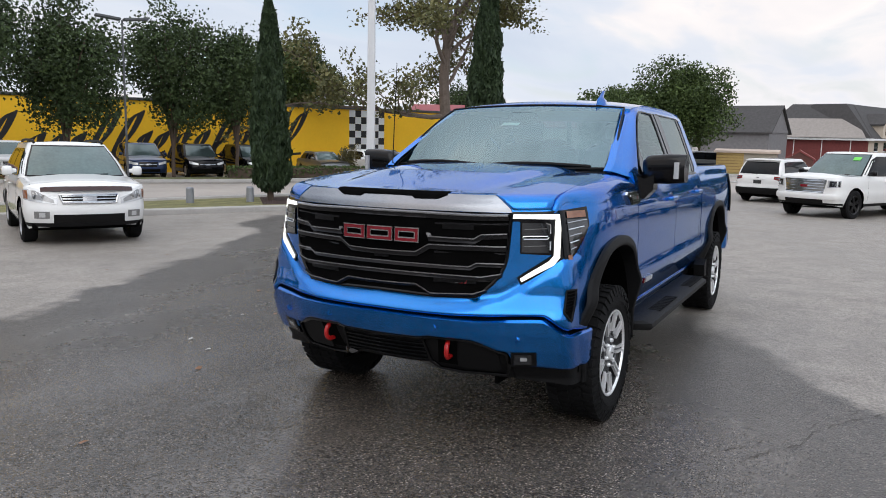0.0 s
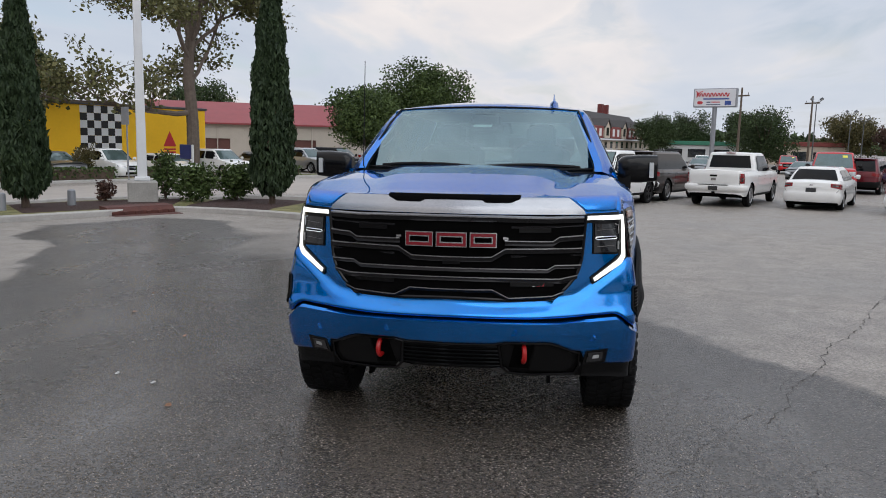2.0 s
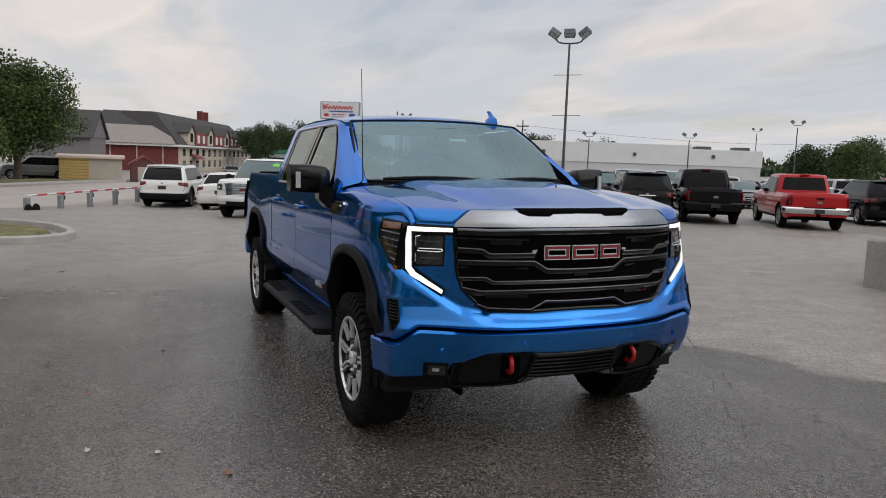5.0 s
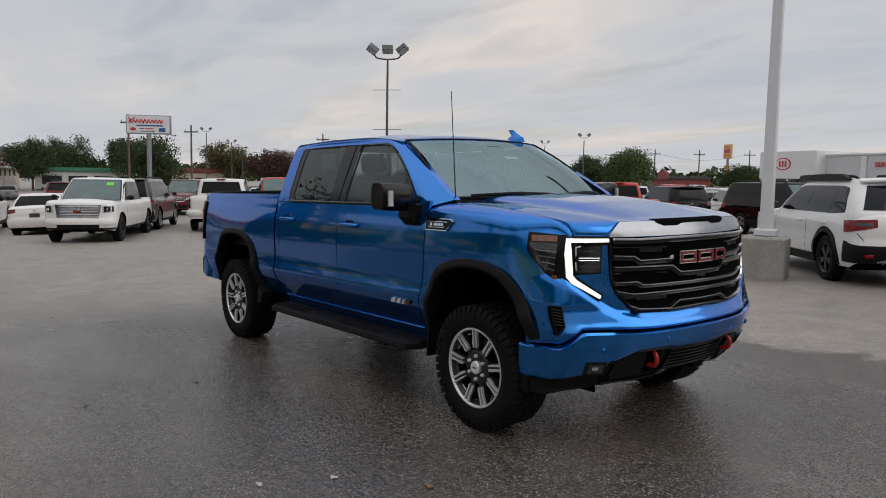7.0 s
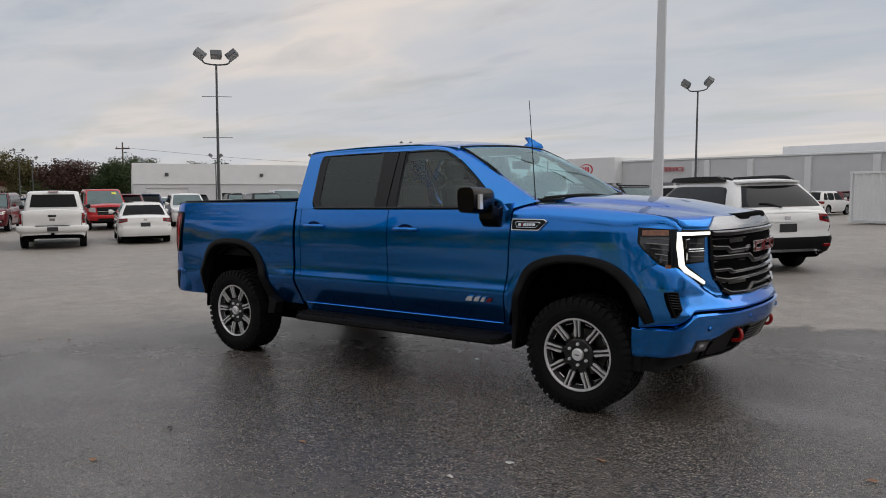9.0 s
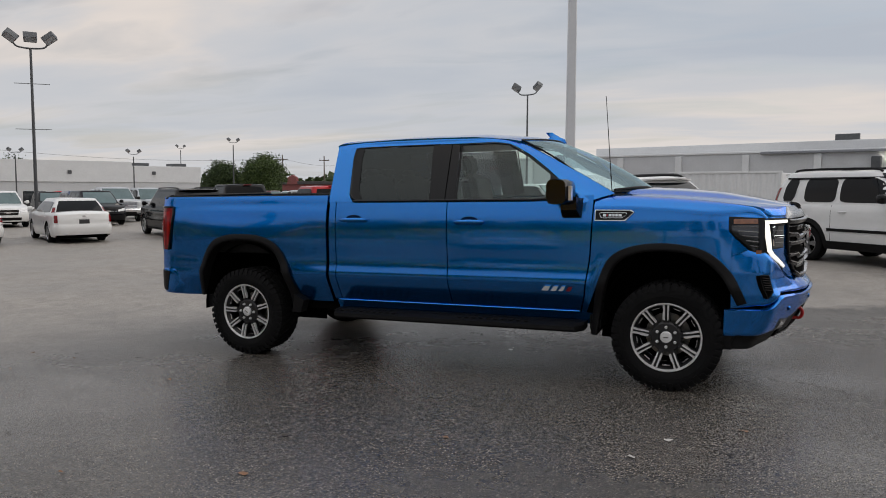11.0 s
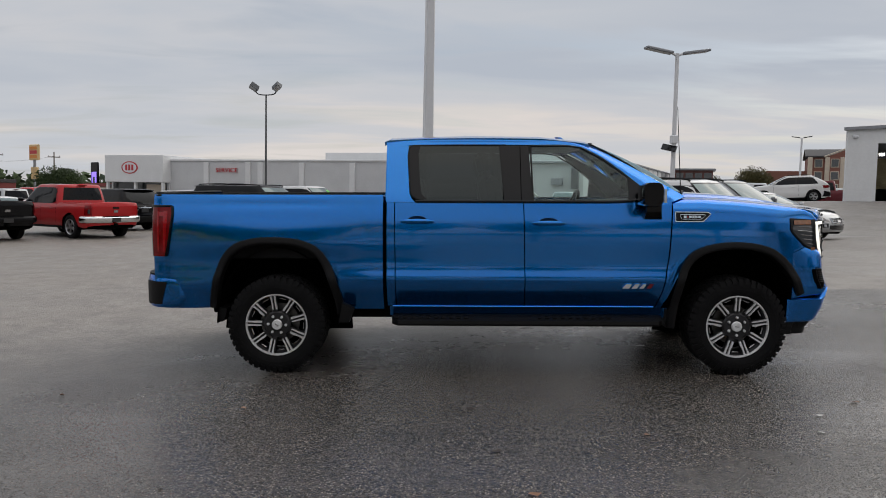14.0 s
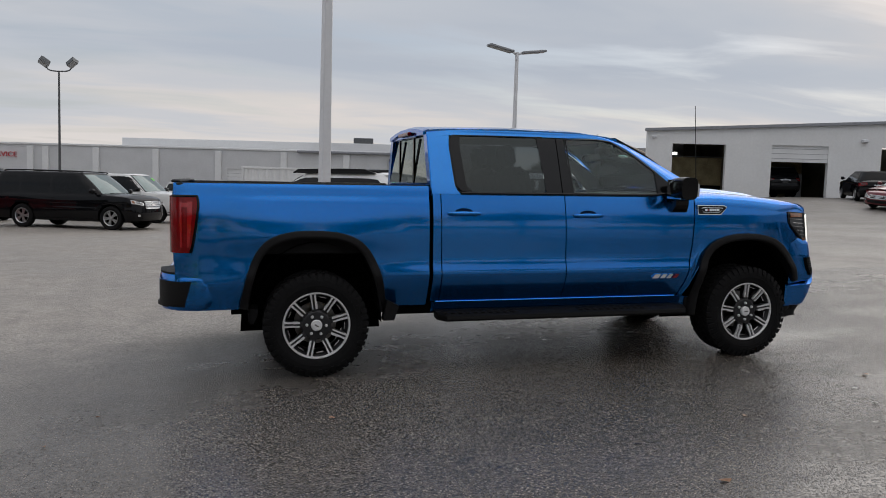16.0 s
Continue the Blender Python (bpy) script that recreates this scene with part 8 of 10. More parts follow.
    part("hood", prism([(-0.02, 0.0), (-0.02, 0.10), (0.10, 0.20), (0.45, 0.22), (0.45, 0.0)], 1.7, lambda a, b, c: (c - 0.85, -0.22 + a, b)), RUSTY, inlet)
    for k in range(6):
        part("grate_bar", box(-0.78 + 0.29 * k, -0.68 + 0.29 * k, -0.27, -0.22, 0.02, 0.10, 0.01), RUSTY, inlet)
    part("grate_frame", box(-0.85, 0.85, -0.62, -0.24, 0.004, 0.022, 0.006), RUSTY, inlet)
    for x, y in ((-8.33, -13.3), (-9.7, -12.45), (-11.5, -11.85), (-5.9, -14.4)):
        b = thing("bollard", "short grey steel bollard in the planting bed", "bollard", pose(x, y, gz(x, y) + 0.06), "bollards along the bed")
        part("post", moved(lathe([(0.0, 0.46), (0.07, 0.455), (0.10, 0.42), (0.105, 0.0)], 16), pose(0, 0, 0, 90, 0, 0)), GREY_STEEL, b)
        part("base_ring", moved(lathe([(0.105, 0.03), (0.13, 0.025), (0.135, 0.0)], 16), pose(0, 0, 0, 90, 0, 0)), CONCRETE, b)


def light_post(x, y, height, blocks, heads=True, label="white square lamp post on a concrete block", heading=0.0, solar=False, w=0.135):
    z = gz(x, y)
    p = thing("lamp_post", label, "lamp post", pose(x, y, z, 0, 0, heading), "white lamp posts")
    if blocks:
        part("base_block", box(-blocks / 2, blocks / 2, -blocks / 2, blocks / 2, -0.1, 0.68, 0.035), BLOCK_CONC, p, "rough concrete block")
        part("base_cover", box(-w - 0.07, w + 0.07, -w - 0.07, w + 0.07, 0.68, 0.80, 0.02), WHITE_POST, p)
    z0 = 0.7 if blocks else 0.0
    part("post", lofted([[(a * r, b * r, h) for a, b in ((-1, -0.8), (-0.8, -1), (0.8, -1), (1, -0.8), (1, 0.8), (0.8, 1), (-0.8, 1), (-1, 0.8))] for r, h in ((w, z0), (w * 0.72, height))], True, True), WHITE_POST, p, smooth=20)
    if heads:
        for s in (-1, 1):
            part("arm", tube([(0, 0, height - 0.1), (s * 0.25, 0, height + 0.02)], 0.045, 8), WHITE_POST, p)
            part("lamp_head", moved(box(0.0, 1.05, -0.19, 0.19, -0.045, 0.045, 0.02), pose(s * 0.2, 0, height + 0.0, 0, -9, 0 if s > 0 else 180)), DARK_STEEL if not solar else GREY_STEEL, p)
            part("lamp_lens", moved(box(0.15, 1.0, -0.15, 0.15, -0.052, -0.046), pose(s * 0.2, 0, height + 0.0, 0, -9, 0 if s > 0 else 180)), LAMP_LENS, p)
    if solar:
        part("solar_panel", moved(box(-0.27, 0.27, -0.02, 0.02, -0.17, 0.17, 0.008), pose(-0.22, -0.1, 3.18, -50, 12, -30)), BLACK_P, p)
        part("camera_box", box(-0.12, 0.12, -0.12, 0.12, 3.35, 3.65, 0.02), WHITE_POST, p)
    return p


def flood_post(x, y, top, floods, heading, spikes=(), group="floodlight posts", r=0.075, head=1.0):
    """A steel post with flood lamps; head scales the bracket and its lamps."""
    z = gz(x, y)
    p = thing("floodlight_post", "dark steel post carrying %s flood lamps" % ("three" if floods == 3 else "two" if floods == 2 else "one"), "lamp post", pose(x, y, z, 0, 0, heading), group)
    h = top - z
    part("post", tube([(0, 0, 0), (0, 0, h - 0.5)], r * 1.3, 10, r * 0.8), DARK_STEEL, p)
    part("base_block", moved(lathe([(0.0, 0.72), (0.28, 0.72), (0.30, 0.68), (0.31, 0.0)], 16), pose(0, 0, 0, 90, 0, 0)), BLOCK_CONC, p)
    hm = Matrix.Translation((0, 0, h)) @ Matrix.Scale(head, 4) @ Matrix.Translation((0, 0, -h))
    part("bracket", moved(tube(curve([(-0.85, 0, h - 0.10), (-0.70, 0, h - 0.42), (-0.3, 0, h - 0.52), (0.3, 0, h - 0.52), (0.70, 0, h - 0.42), (0.85, 0, h - 0.10)], 16), 0.045, 6), hm), DARK_STEEL, p)
    spots = [(-0.9, 35), (0.9, -35)] + ([(0.0, 0)] if floods == 3 else [])
    for sx, lean in spots[: max(1, floods)]:
        part("flood_lamp", moved(lofted([[(a * w, b * d, hh) for a, b in ((-1, -1), (1, -1), (1, 1), (-1, 1))] for w, d, hh in ((0.30, 0.20, -0.20), (0.33, 0.24, 0.12), (0.22, 0.14, 0.24))], True, True), hm @ pose(sx, -0.1, h + 0.05, -35, lean, lean * 0.5)), DARK_STEEL, p)
        part("lamp_glass", moved(box(-0.27, 0.27, -0.17, 0.17, -0.215, -0.201), hm @ pose(sx, -0.1, h + 0.05, -35, lean, lean * 0.5)), LAMP_LENS, p)
    for s in spikes:
        part("cross_rod", tube([(-0.85, 0, s - z), (0.85, 0, s - z + 0.02)], 0.018, 5), DARK_STEEL, p)
    return p


def posts():
    light_post(45.0, 92.7, 9.1, 0, heading=-25, label="tall pale lamp post with two heads beyond the workshop", w=0.16)
    light_post(-13.5, -11.0, 7.2, 0.80, heading=30)
    light_post(-0.97, 7.62, 7.0, 0.68, heading=20, w=0.095)
    light_post(7.70, 21.2, 6.65, 0.68, heading=9, solar=True, label="white lamp post with two flat heads and solar panel", w=0.075)
    flood_post(-33.5, 21.95, 9.35, 3, 50, (6.97, 4.58))
    flood_post(-14.5, 49.3, 9.2, 2, -10)
    for x, y, top in ((-83.5, 29.5, 7.1), (-96, 37.8, 6.4), (-96, 39.4, 5.5), (-47.6, 55.9, 6.4), (-71.5, 74.6, 7.2), (-60, 41, 4.9), (-52, 47, 4.9)):
        flood_post(x, y, top, 2, 60, r=0.06, head=0.55)
    # street lamp by the verge with a flat double arm
    p = thing("street_lamp", "dark street lamp with a flat double head over the trees", "street lamp", pose(-14.1, -22.8, gz(-14, -22.9), 0, 0, -30))
    part("post", tube([(0, 0, 0), (0, 0, 6.3)], 0.05, 10, 0.035), DARK_STEEL, p)
    for s in (-1, 1):
        part("lamp_head", moved(box(0.05, 0.95, -0.18, 0.18, -0.05, 0.05, 0.02), pose(0, 0, 6.32, 0, -6, 0 if s > 0 else 180)), DARK_STEEL, p)
    # dealer sign on a steel pole: white face, red script bars, blue bars, a red oval
    m_, L = along(-42.3, 9.1, -41.1, 11.25, gz(-41.7, 10.2))
    s = thing("dealer_sign", "white dealer sign with red and blue bars on a grey pole", "sign", m_)
    zt = 5.1 - gz(-41.7, 10.2)
    part("pole", tube([(L / 2, 0.1, 0), (L / 2, 0.1, zt - 0.9)], 0.14, 12), GREY_STEEL, s)
    part("cabinet", box(-0.06, L + 0.06, -0.05, 0.28, zt - 1.08, zt + 0.05, 0.03), GREY_STEEL, s)
    part("face", box(0.0, L, -0.062, -0.05, zt - 1.02, zt, 0.004), SIGN_WHITE, s)
    wave = [(0.15 + 0.052 * k, -0.068, zt - 0.32 + 0.10 * math.sin(k * 1.55) - (0.03 if k % 5 == 0 else 0)) for k in range(38)]
    part("script_bar", tube(curve(wave, 150), 0.034, 5), SIGN_RED, s)
    part("script_bar", tube(curve([(0.10, -0.068, zt - 0.10), (0.22, -0.068, zt - 0.30), (0.13, -0.068, zt - 0.48), (0.32, -0.068, zt - 0.20), (0.50, -0.068, zt - 0.12)], 20), 0.03, 5), SIGN_RED, s)
    for a, b, c, d, mm in ((0.55, 2.1, 0.62, 0.54, SIGN_BLUE), (0.75, 1.0, 0.80, 0.74, NAVY_SIGN), (1.05, 1.55, 0.80, 0.74, SIGN_RED), (1.85, 2.22, 0.95, 0.70, SIGN_BLUE), (0.75, 1.6, 0.94, 0.90, NAVY_SIGN)):
        part("text_bar", box(a, b, -0.069, -0.06, zt - c, zt - d, 0.002), mm, s)
    part("oval_mark", moved(lathe([(0.0, -0.07), (0.17, -0.07), (0.18, -0.06)], 20), pose(0.36, 0, zt - 0.80) @ Matrix.Diagonal((1, 1, 0.55, 1))), SIGN_RED, s)
    # two small signs by the bed
    for x, y, z, w, h, mm, nm, lab in ((-18.5, -12.2, 1.05, 0.62, 0.50, NAVY_SIGN, "panel", "navy blue sign panel on a short white post"), (-18.8, -14.6, 2.25, 0.46, 0.62, GREY_STEEL, "panel", "back of a grey traffic sign on a thin post")):
        g = gz(x, y)
        s = thing("road_sign", lab, "sign", pose(x, y, g, 0, 0, 62))
        part("post", box(0.0 if mm is GREY_STEEL else w / 2 + 0.01, 0.05 if mm is GREY_STEEL else w / 2 + 0.09, 0.0, 0.05, 0, z - g + h / 2, 0.008), WHITE_POST if mm is NAVY_SIGN else GREY_STEEL, s)
        part(nm, box(-w / 2, w / 2, -0.03, 0.0, z - g - h / 2, z - g + h / 2, 0.008), mm, s)
    # striped barrier on posts with small wheels
    m_, L = along(-22.6, -5.5, -30.0, -2.0, gz(-26, -4) - 0.02)
    b = thing("barrier", "red and white striped barrier rail on grey posts with small wheels", "barrier", m_)
    n = 14
    for k in range(n):
        part("stripe", tube([(L * k / n, 0, 0.62), (L * (k + 1) / n, 0, 0.62)], 0.035, 8), STRIPE_RED if k % 2 else STRIPE_WHITE, b)
    for k in range(5):
        part("support_post", box(L * k / 4 - 0.10, L * k / 4 + 0.10, -0.08, 0.08, 0, 0.56, 0.02), GREY_STEEL, b)
        part("support_wheel", moved(lathe([(0.0, -0.05), (0.10, -0.05), (0.13, -0.02), (0.13, 0.02), (0.10, 0.05), (0.0, 0.05)], 14), pose(L * k / 4 + 0.22, 0.05, 0.45 if k else 0.13, 0, 0, 0)), RUBBER, b)
    for dx in (-0.28, 0.16):
        part("support_wheel", moved(lathe([(0.0, -0.06), (0.14, -0.06), (0.18, -0.03), (0.18, 0.03), (0.14, 0.06), (0.0, 0.06)], 16), pose(dx, -0.22, 0.18)), RUBBER, b)


def yellow_building():
    m_, L = along(-5.0, -42.3, -43.6, -23.4, -1.1)
    b = thing("mural_building", "long flat yellow building with a black brush mural", "building", m_)
    H = 4.35
    part("wall", box(0, L, 0, 9, -0.3, H, 0.02), YELLOW_WALL, b)
    part("roof_edge", box(-0.1, L + 0.1, -0.10, 0.2, H, H + 0.16, 0.02), DARK_STEEL, b)
    part("roof_unit", box(30.5, 33.7, 3, 5, H, H + 0.9, 0.05), GREY_STEEL, b)
    # checker panel: each square a painted tile
    c0, n, m2, s = L - 9.1, 6, 9, 0.45
    for i in range(n):
        for j in range(m2):
            z = H - 0.03 - s * (j + 1)
            part("checker_square", box(c0 + s * i + 0.002, c0 + s * (i + 1) - 0.002, -0.012, 0.0, z + 0.002, z + s - 0.002), BLACK_MURAL if (i + j) % 2 else WHITE_MURAL, b, smooth=0)
    part("wall_mark", prism([(L - 3.4, 1.9), (L - 2.4, 1.9), (L - 2.9, 2.9)], 0.012, lambda a, q, c: (a, -c, q)), SIGN_RED, b)
    for k in range(2):
        part("wall_mark", box(L - 3.35, L - 2.45, -0.012, 0.0, 1.45 + 0.2 * k, 1.57 + 0.2 * k), SIGN_RED, b)
    # brush lettering as loose black strokes, no word
    rnd = random.Random(5)
    x = 9.0
    while x < 29.5:
        tall = rnd.random() < 0.35
        w = rnd.uniform(0.85, 1.25)
        base = 0.75 + 0.035 * (x - 9)
        h = 2.6 if tall else 1.45
        loop = [(x, base + 0.3), (x + w * 0.3, base), (x + w * 0.8, base + h * 0.5), (x + w * 0.75, base + h), (x + w * 0.45, base + h * 0.8), (x + w * 0.55, base + 0.1), (x + w * 1.1, base + 0.25)]
        P = [(a + 0.55 * (z - base), z) for a, z in curve(loop, 26)]
        rings = [[(a - 0.20, 0.01, z - 0.13), (a - 0.20, -0.012, z - 0.11), (a + 0.24, -0.012, z + 0.11), (a + 0.24, 0.01, z + 0.13)] for a, z in P]
        part("mural_stroke", lofted(rings, True, True), BLACK_MURAL, b, smooth=0)
        x += w * (1.05 if rnd.random() < 0.82 else 1.7)
    P = curve([(9.0, 0.40), (14, 0.55), (20, 0.85), (26, 1.15), (30.4, 1.45)], 40)
    part("mural_stroke", lofted([[(a, 0.01, z - 0.08), (a, -0.013, z - 0.07), (a, -0.013, z + 0.07), (a, 0.01, z + 0.08)] for a, z in P], True, True), BLACK_MURAL, b, smooth=0)


def gable(L, W, eave, ridge, over=0.4):
    """A pitched roof along x, over a plan L by W."""
    V = [(-over, -over, eave - 0.1), (L + over, -over, eave - 0.1), (L + over, W / 2, ridge), (-over, W / 2, ridge), (-over, W + over, eave - 0.1), (L + over, W + over, eave - 0.1)]
    low = [(x, y, z - 0.15) for x, y, z in V]
    F = [(0, 1, 2, 3), (3, 2, 5, 4), (9, 8, 7, 6), (10, 11, 8, 9), (0, 6, 7, 1), (4, 5, 11, 10), (0, 3, 9, 6), (3, 4, 10, 9), (1, 7, 8, 2), (2, 8, 11, 5)]
    return V + low, F


def far_buildings():
    # red-roofed service building past the mural
    m_, L = along(-58.0, -36.0, -66.5, -17.5, -1.3)
    b = thing("red_roof_building", "beige block building with a red metal roof and brown doors", "building", m_)
    ops = [(1.5, 3.2, 0.3, 1.6), (5.2, 7.4, 0, 2.6), (9.4, 11.6, 0, 2.6), (13.2, 15.4, 0, 2.6)]
    part("wall", wall_with_openings(L, 4.1, ops), BEIGE_WALL, b)
    part("back_wall", box(0, L, 0.3, 8.0, 0, 4.0), BEIGE_WALL, b)
    part("roof", gable(L, 8, 4.15, 6.1), RED_ROOF, b)
    for a, c, z0, z1 in ops:
        part("door" if z0 == 0 else "window", box(a, c, 0.15, 0.25, z0, z1), BROWN_DOOR if z0 == 0 else WINDOW_DARK, b)
    part("awning", prism([(0, 2.0), (-1.1, 1.5), (-1.1, 1.6), (0, 2.2)], 2.6, lambda a, q, c: (1.0 + c, a, q)), CLAD_RED, b)
    for k in range(7):
        part("downpipe", box(0.4 + k * L / 7, 0.5 + k * L / 7, -0.09, 0.0, 0, 4.0, 0.01), BEIGE_WALL, b)
    mast = thing("radio_mast", "thin steel radio mast above the trees", "mast", pose(-72, -12, gz(-72, -12)))
    part("mast_tube", tube([(0, 0, 0), (0, 0, 9.6)], 0.09, 6, 0.05), GREY_STEEL, mast)
    # hotel: brick end wing under a hipped roof, long cream side with dormers running away from it
    g = -1.5
    m1, L = along(-106.9, -9.6, -107.5, 3.9, g)
    m2, N = along(-107.5, 3.9, -152.0, 20.2, g)
    h = thing("hotel", "cream and brick hotel with a dark mansard roof and red dormers", "building")
    wing = lambda name, shape, material, parent=None, label="": part(name, moved(shape, m1), material, parent or h, label)
    side = lambda name, shape, material, parent=None, label="": part(name, moved(shape, m2), material, parent or h, label)
    wing("brick_wing", box(0, L, 0, 12, 0, 4.0, 0.02), RED_BRICK)
    wing("roof", ([(-0.6, -0.5, 3.95), (L + 0.5, -0.5, 3.95), (L - 2.0, 4.4, 8.6), (4.0, 4.4, 8.6), (-0.6, 14, 3.95), (L + 0.5, 14, 3.95), (L - 2.0, 14, 8.6), (4.0, 14, 8.6)], [(0, 1, 2, 3), (1, 5, 6, 2), (2, 6, 7, 3), (3, 7, 4, 0), (5, 4, 7, 6), (0, 4, 5, 1)]), ROOF_DARK)
    wing("low_roof", prism([(1.2, 4.05), (L - 0.4, 4.05), (L - 1.6, 6.6), (2.9, 6.6)], 0.2, lambda a, q, c: (a, -0.75 + (q - 4.05) * 1.03 - c * 0.5, q)), ROOF_TAN)
    wing("eave", box(-0.6, L + 0.6, -0.66, -0.45, 3.72, 4.02, 0.03), WHITE_WALL)
    for k in range(4):
        wing("wall_seam", box(1.2 + 3.4 * k, 1.3 + 3.4 * k, -0.04, 0.0, 0, 3.7), WHITE_WALL)
    side("cream_side", box(0, N, 0, 11, 0, 4.0, 0.02), CREAM)
    side("roof", ([(-0.5, -0.5, 3.95), (N + 0.5, -0.5, 3.95), (N - 3, 3.6, 8.5), (1.0, 3.6, 8.6), (-0.5, 11.5, 3.95), (N + 0.5, 11.5, 3.95), (N - 3, 8.0, 8.5), (1.0, 8.0, 8.6)], [(0, 1, 2, 3), (1, 5, 6, 2), (2, 6, 7, 3), (3, 7, 4, 0), (5, 4, 7, 6), (0, 4, 5, 1)]), ROOF_DARK)
    side("eave", box(-0.2, N + 0.3, -0.62, -0.45, 3.75, 4.0, 0.03), WHITE_WALL)
    for k in range(13):
        x = 2.0 + k * 3.4
        for z in (0.7, 2.4):
            w = side("window", box(x, x + 1.3, -0.03, 0.02, z, z + 1.1, 0.01), WINDOW_DARK)
            side("sill", box(x - 0.08, x + 1.38, -0.09, -0.02, z - 0.12, z - 0.02), WHITE_WALL, w)
    for k in range(4):
        x = 5.0 + k * 10.6
        side("dormer", prism([(x - 1.5, 4.1), (x + 1.5, 4.1), (x + 1.5, 5.9), (x, 7.0), (x - 1.5, 5.9)], 2.6, lambda a, q, c: (a, -0.4 + c, q)), CREAM)
        side("dormer_window", box(x - 0.6, x + 0.6, -0.46, -0.40, 4.5, 5.8, 0.01), WINDOW_DARK)
        side("dormer_roof", prism([(x - 1.8, 5.75), (x, 7.1), (x + 1.8, 5.75), (x + 1.8, 5.95), (x, 7.35), (x - 1.8, 5.95)], 2.9, lambda a, q, c: (a, -0.6 + c, q)), ROOF_DARK)
        side("red_panel", box(x + 2.2, x + 8.2, -0.42, 1.2, 4.05, 6.0, 0.02), CLAD_RED)
        for q in (3.0, 5.8):
            side("panel_window", box(x + q, x + q + 1.2, -0.48, -0.42, 4.4, 5.6, 0.01), WHITE_WALL)
    for x in (30, 33.5):
        side("chimney", box(x, x + 0.9, 5.0, 5.9, 7.5, 10.4, 0.03), RED_BRICK)
    side("awning", prism([(0, 2.5), (-1.2, 2.0), (-1.2, 2.12), (0, 2.75)], 3.4, lambda a, q, c: (6.0 + c, a, q)), CLAD_RED)
    # grey house left of it, sheds, fence
    g = gz(-85, -12)
    q = thing("house", "grey gabled house behind the trees", "house", pose(-92, -14.5, g, 0, 0, 80))
    part("wall", box(0, 8, 0, 8, 0, 4.2, 0.02), HOUSE_GREY, q)
    part("roof", gable(8, 8, 4.2, 7.4), ROOF_DARK, q)
    part("gable_end", prism([(0, 4.1), (8, 4.1), (4, 7.2)], 0.2, lambda a, z, c: (7.9 + c, a, z)), HOUSE_GREY, q)
    s = thing("shed", "yellow board shed with a pale roof", "shed", pose(-56.3, -7.2, gz(-56, -6), 0, 0, 92))
    part("front", box(0, 2.0, -0.1, 2.4, 0, 1.75, 0.02), YELLOW_SHED, s)
    part("side", box(2.0, 4.3, 0, 2.4, 0, 1.75, 0.02), BEIGE_WALL, s)
    part("roof", prism([(-0.25, 1.70), (-0.2, 1.86), (1.2, 2.0), (2.6, 1.86), (2.65, 1.70)], 4.7, lambda a, z, c: (c - 0.2, a, z)), PINK_ROOF, s)
    for k in range(7):
        part("board_joint", box(0.0, 2.0, -0.112, -0.10, 0.2 + 0.22 * k, 0.22 + 0.22 * k), BROWN_DOOR, s)
    s = thing("shed", "small brick-red arched shed beside the yellow shed", "shed", pose(-57.2, -2.3, gz(-57, -1.5), 0, 0, 92))
    part("body", box(0, 1.9, 0, 1.8, 0, 1.35, 0.02), BROWN_DOOR, s)
    part("roof", prism([(-0.15, 1.30), (-0.1, 1.42), (0.95, 2.05), (2.0, 1.42), (2.05, 1.30), (0.95, 1.90)], 2.0, lambda a, z, c: (a, c - 0.1, z)), CLAD_RED, s)
    part("gable", prism([(0.0, 1.33), (1.9, 1.33), (0.95, 1.92)], 0.1, lambda a, z, c: (a, c, z)), BROWN_DOOR, s)
    part("door", box(0.5, 1.4, -0.03, 0.0, 0.0, 1.15, 0.01), BEIGE_WALL, s)
    cabin_ = thing("log_cabin", "brown log cabin with pale chinking behind the trees", "cabin", along(-66.5, -24.5, -67.5, -15.0, gz(-67, -20))[0])
    part("roof", gable(9.6, 6, 2.7, 4.6), ROOF_DARK, cabin_)
    part("chinking", box(0.05, 9.5, 0.12, 5.9, 0, 2.7), BEIGE_WALL, cabin_)
    for k in range(9):
        part("log", tube([(-0.15, 0.12, 0.15 + 0.30 * k), (9.7, 0.12, 0.15 + 0.30 * k)], 0.125, 8), BROWN_DOOR, cabin_)
    f = thing("fence", "pale board fence behind the parked pickup", "fence", along(-64.0, -14.0, -59.0, -4.0, gz(-62, -9))[0])
    for k in range(36):
        part("board", box(k * 0.31, k * 0.31 + 0.28, 0, 0.03, 0, 1.35 + 0.02 * ((k * 7) % 3), 0.004), GREY_WALL, f)
    part("rail", box(0, 11.2, 0.03, 0.08, 0.9, 1.0), GREY_WALL, f)
    # long white dealership behind the lot
    g = -1.25
    m_, L = along(-66.4, 35.8, -53.8, 58.0, g)
    d = thing("dealership", "long flat white dealership with grey doors and dark windows", "building", m_)
    ops = [(1.2, 5.2, 0.0, 2.9), (8.6, 10.6, 0.9, 2.4), (13.0, 16.0, 0.9, 2.3), (18.3, 21.0, 0.9, 2.3)]
    part("wall", wall_with_openings(L, 3.3, ops), GREY_WALL, d)
    part("fascia", box(-0.1, 18.5, -0.10, 0.3, 3.3, 5.4, 0.02), WHITE_WALL, d)
    part("fascia", box(18.5, L + 0.1, -0.06, 0.3, 3.3, 5.0, 0.02), WHITE_WALL, d)
    part("back", box(0, L, 0.3, 16, 0, 5.0), GREY_WALL, d)
    part("roller_door", box(1.2, 5.2, 0.12, 0.18, 0, 2.9), WHITE_WALL, d)
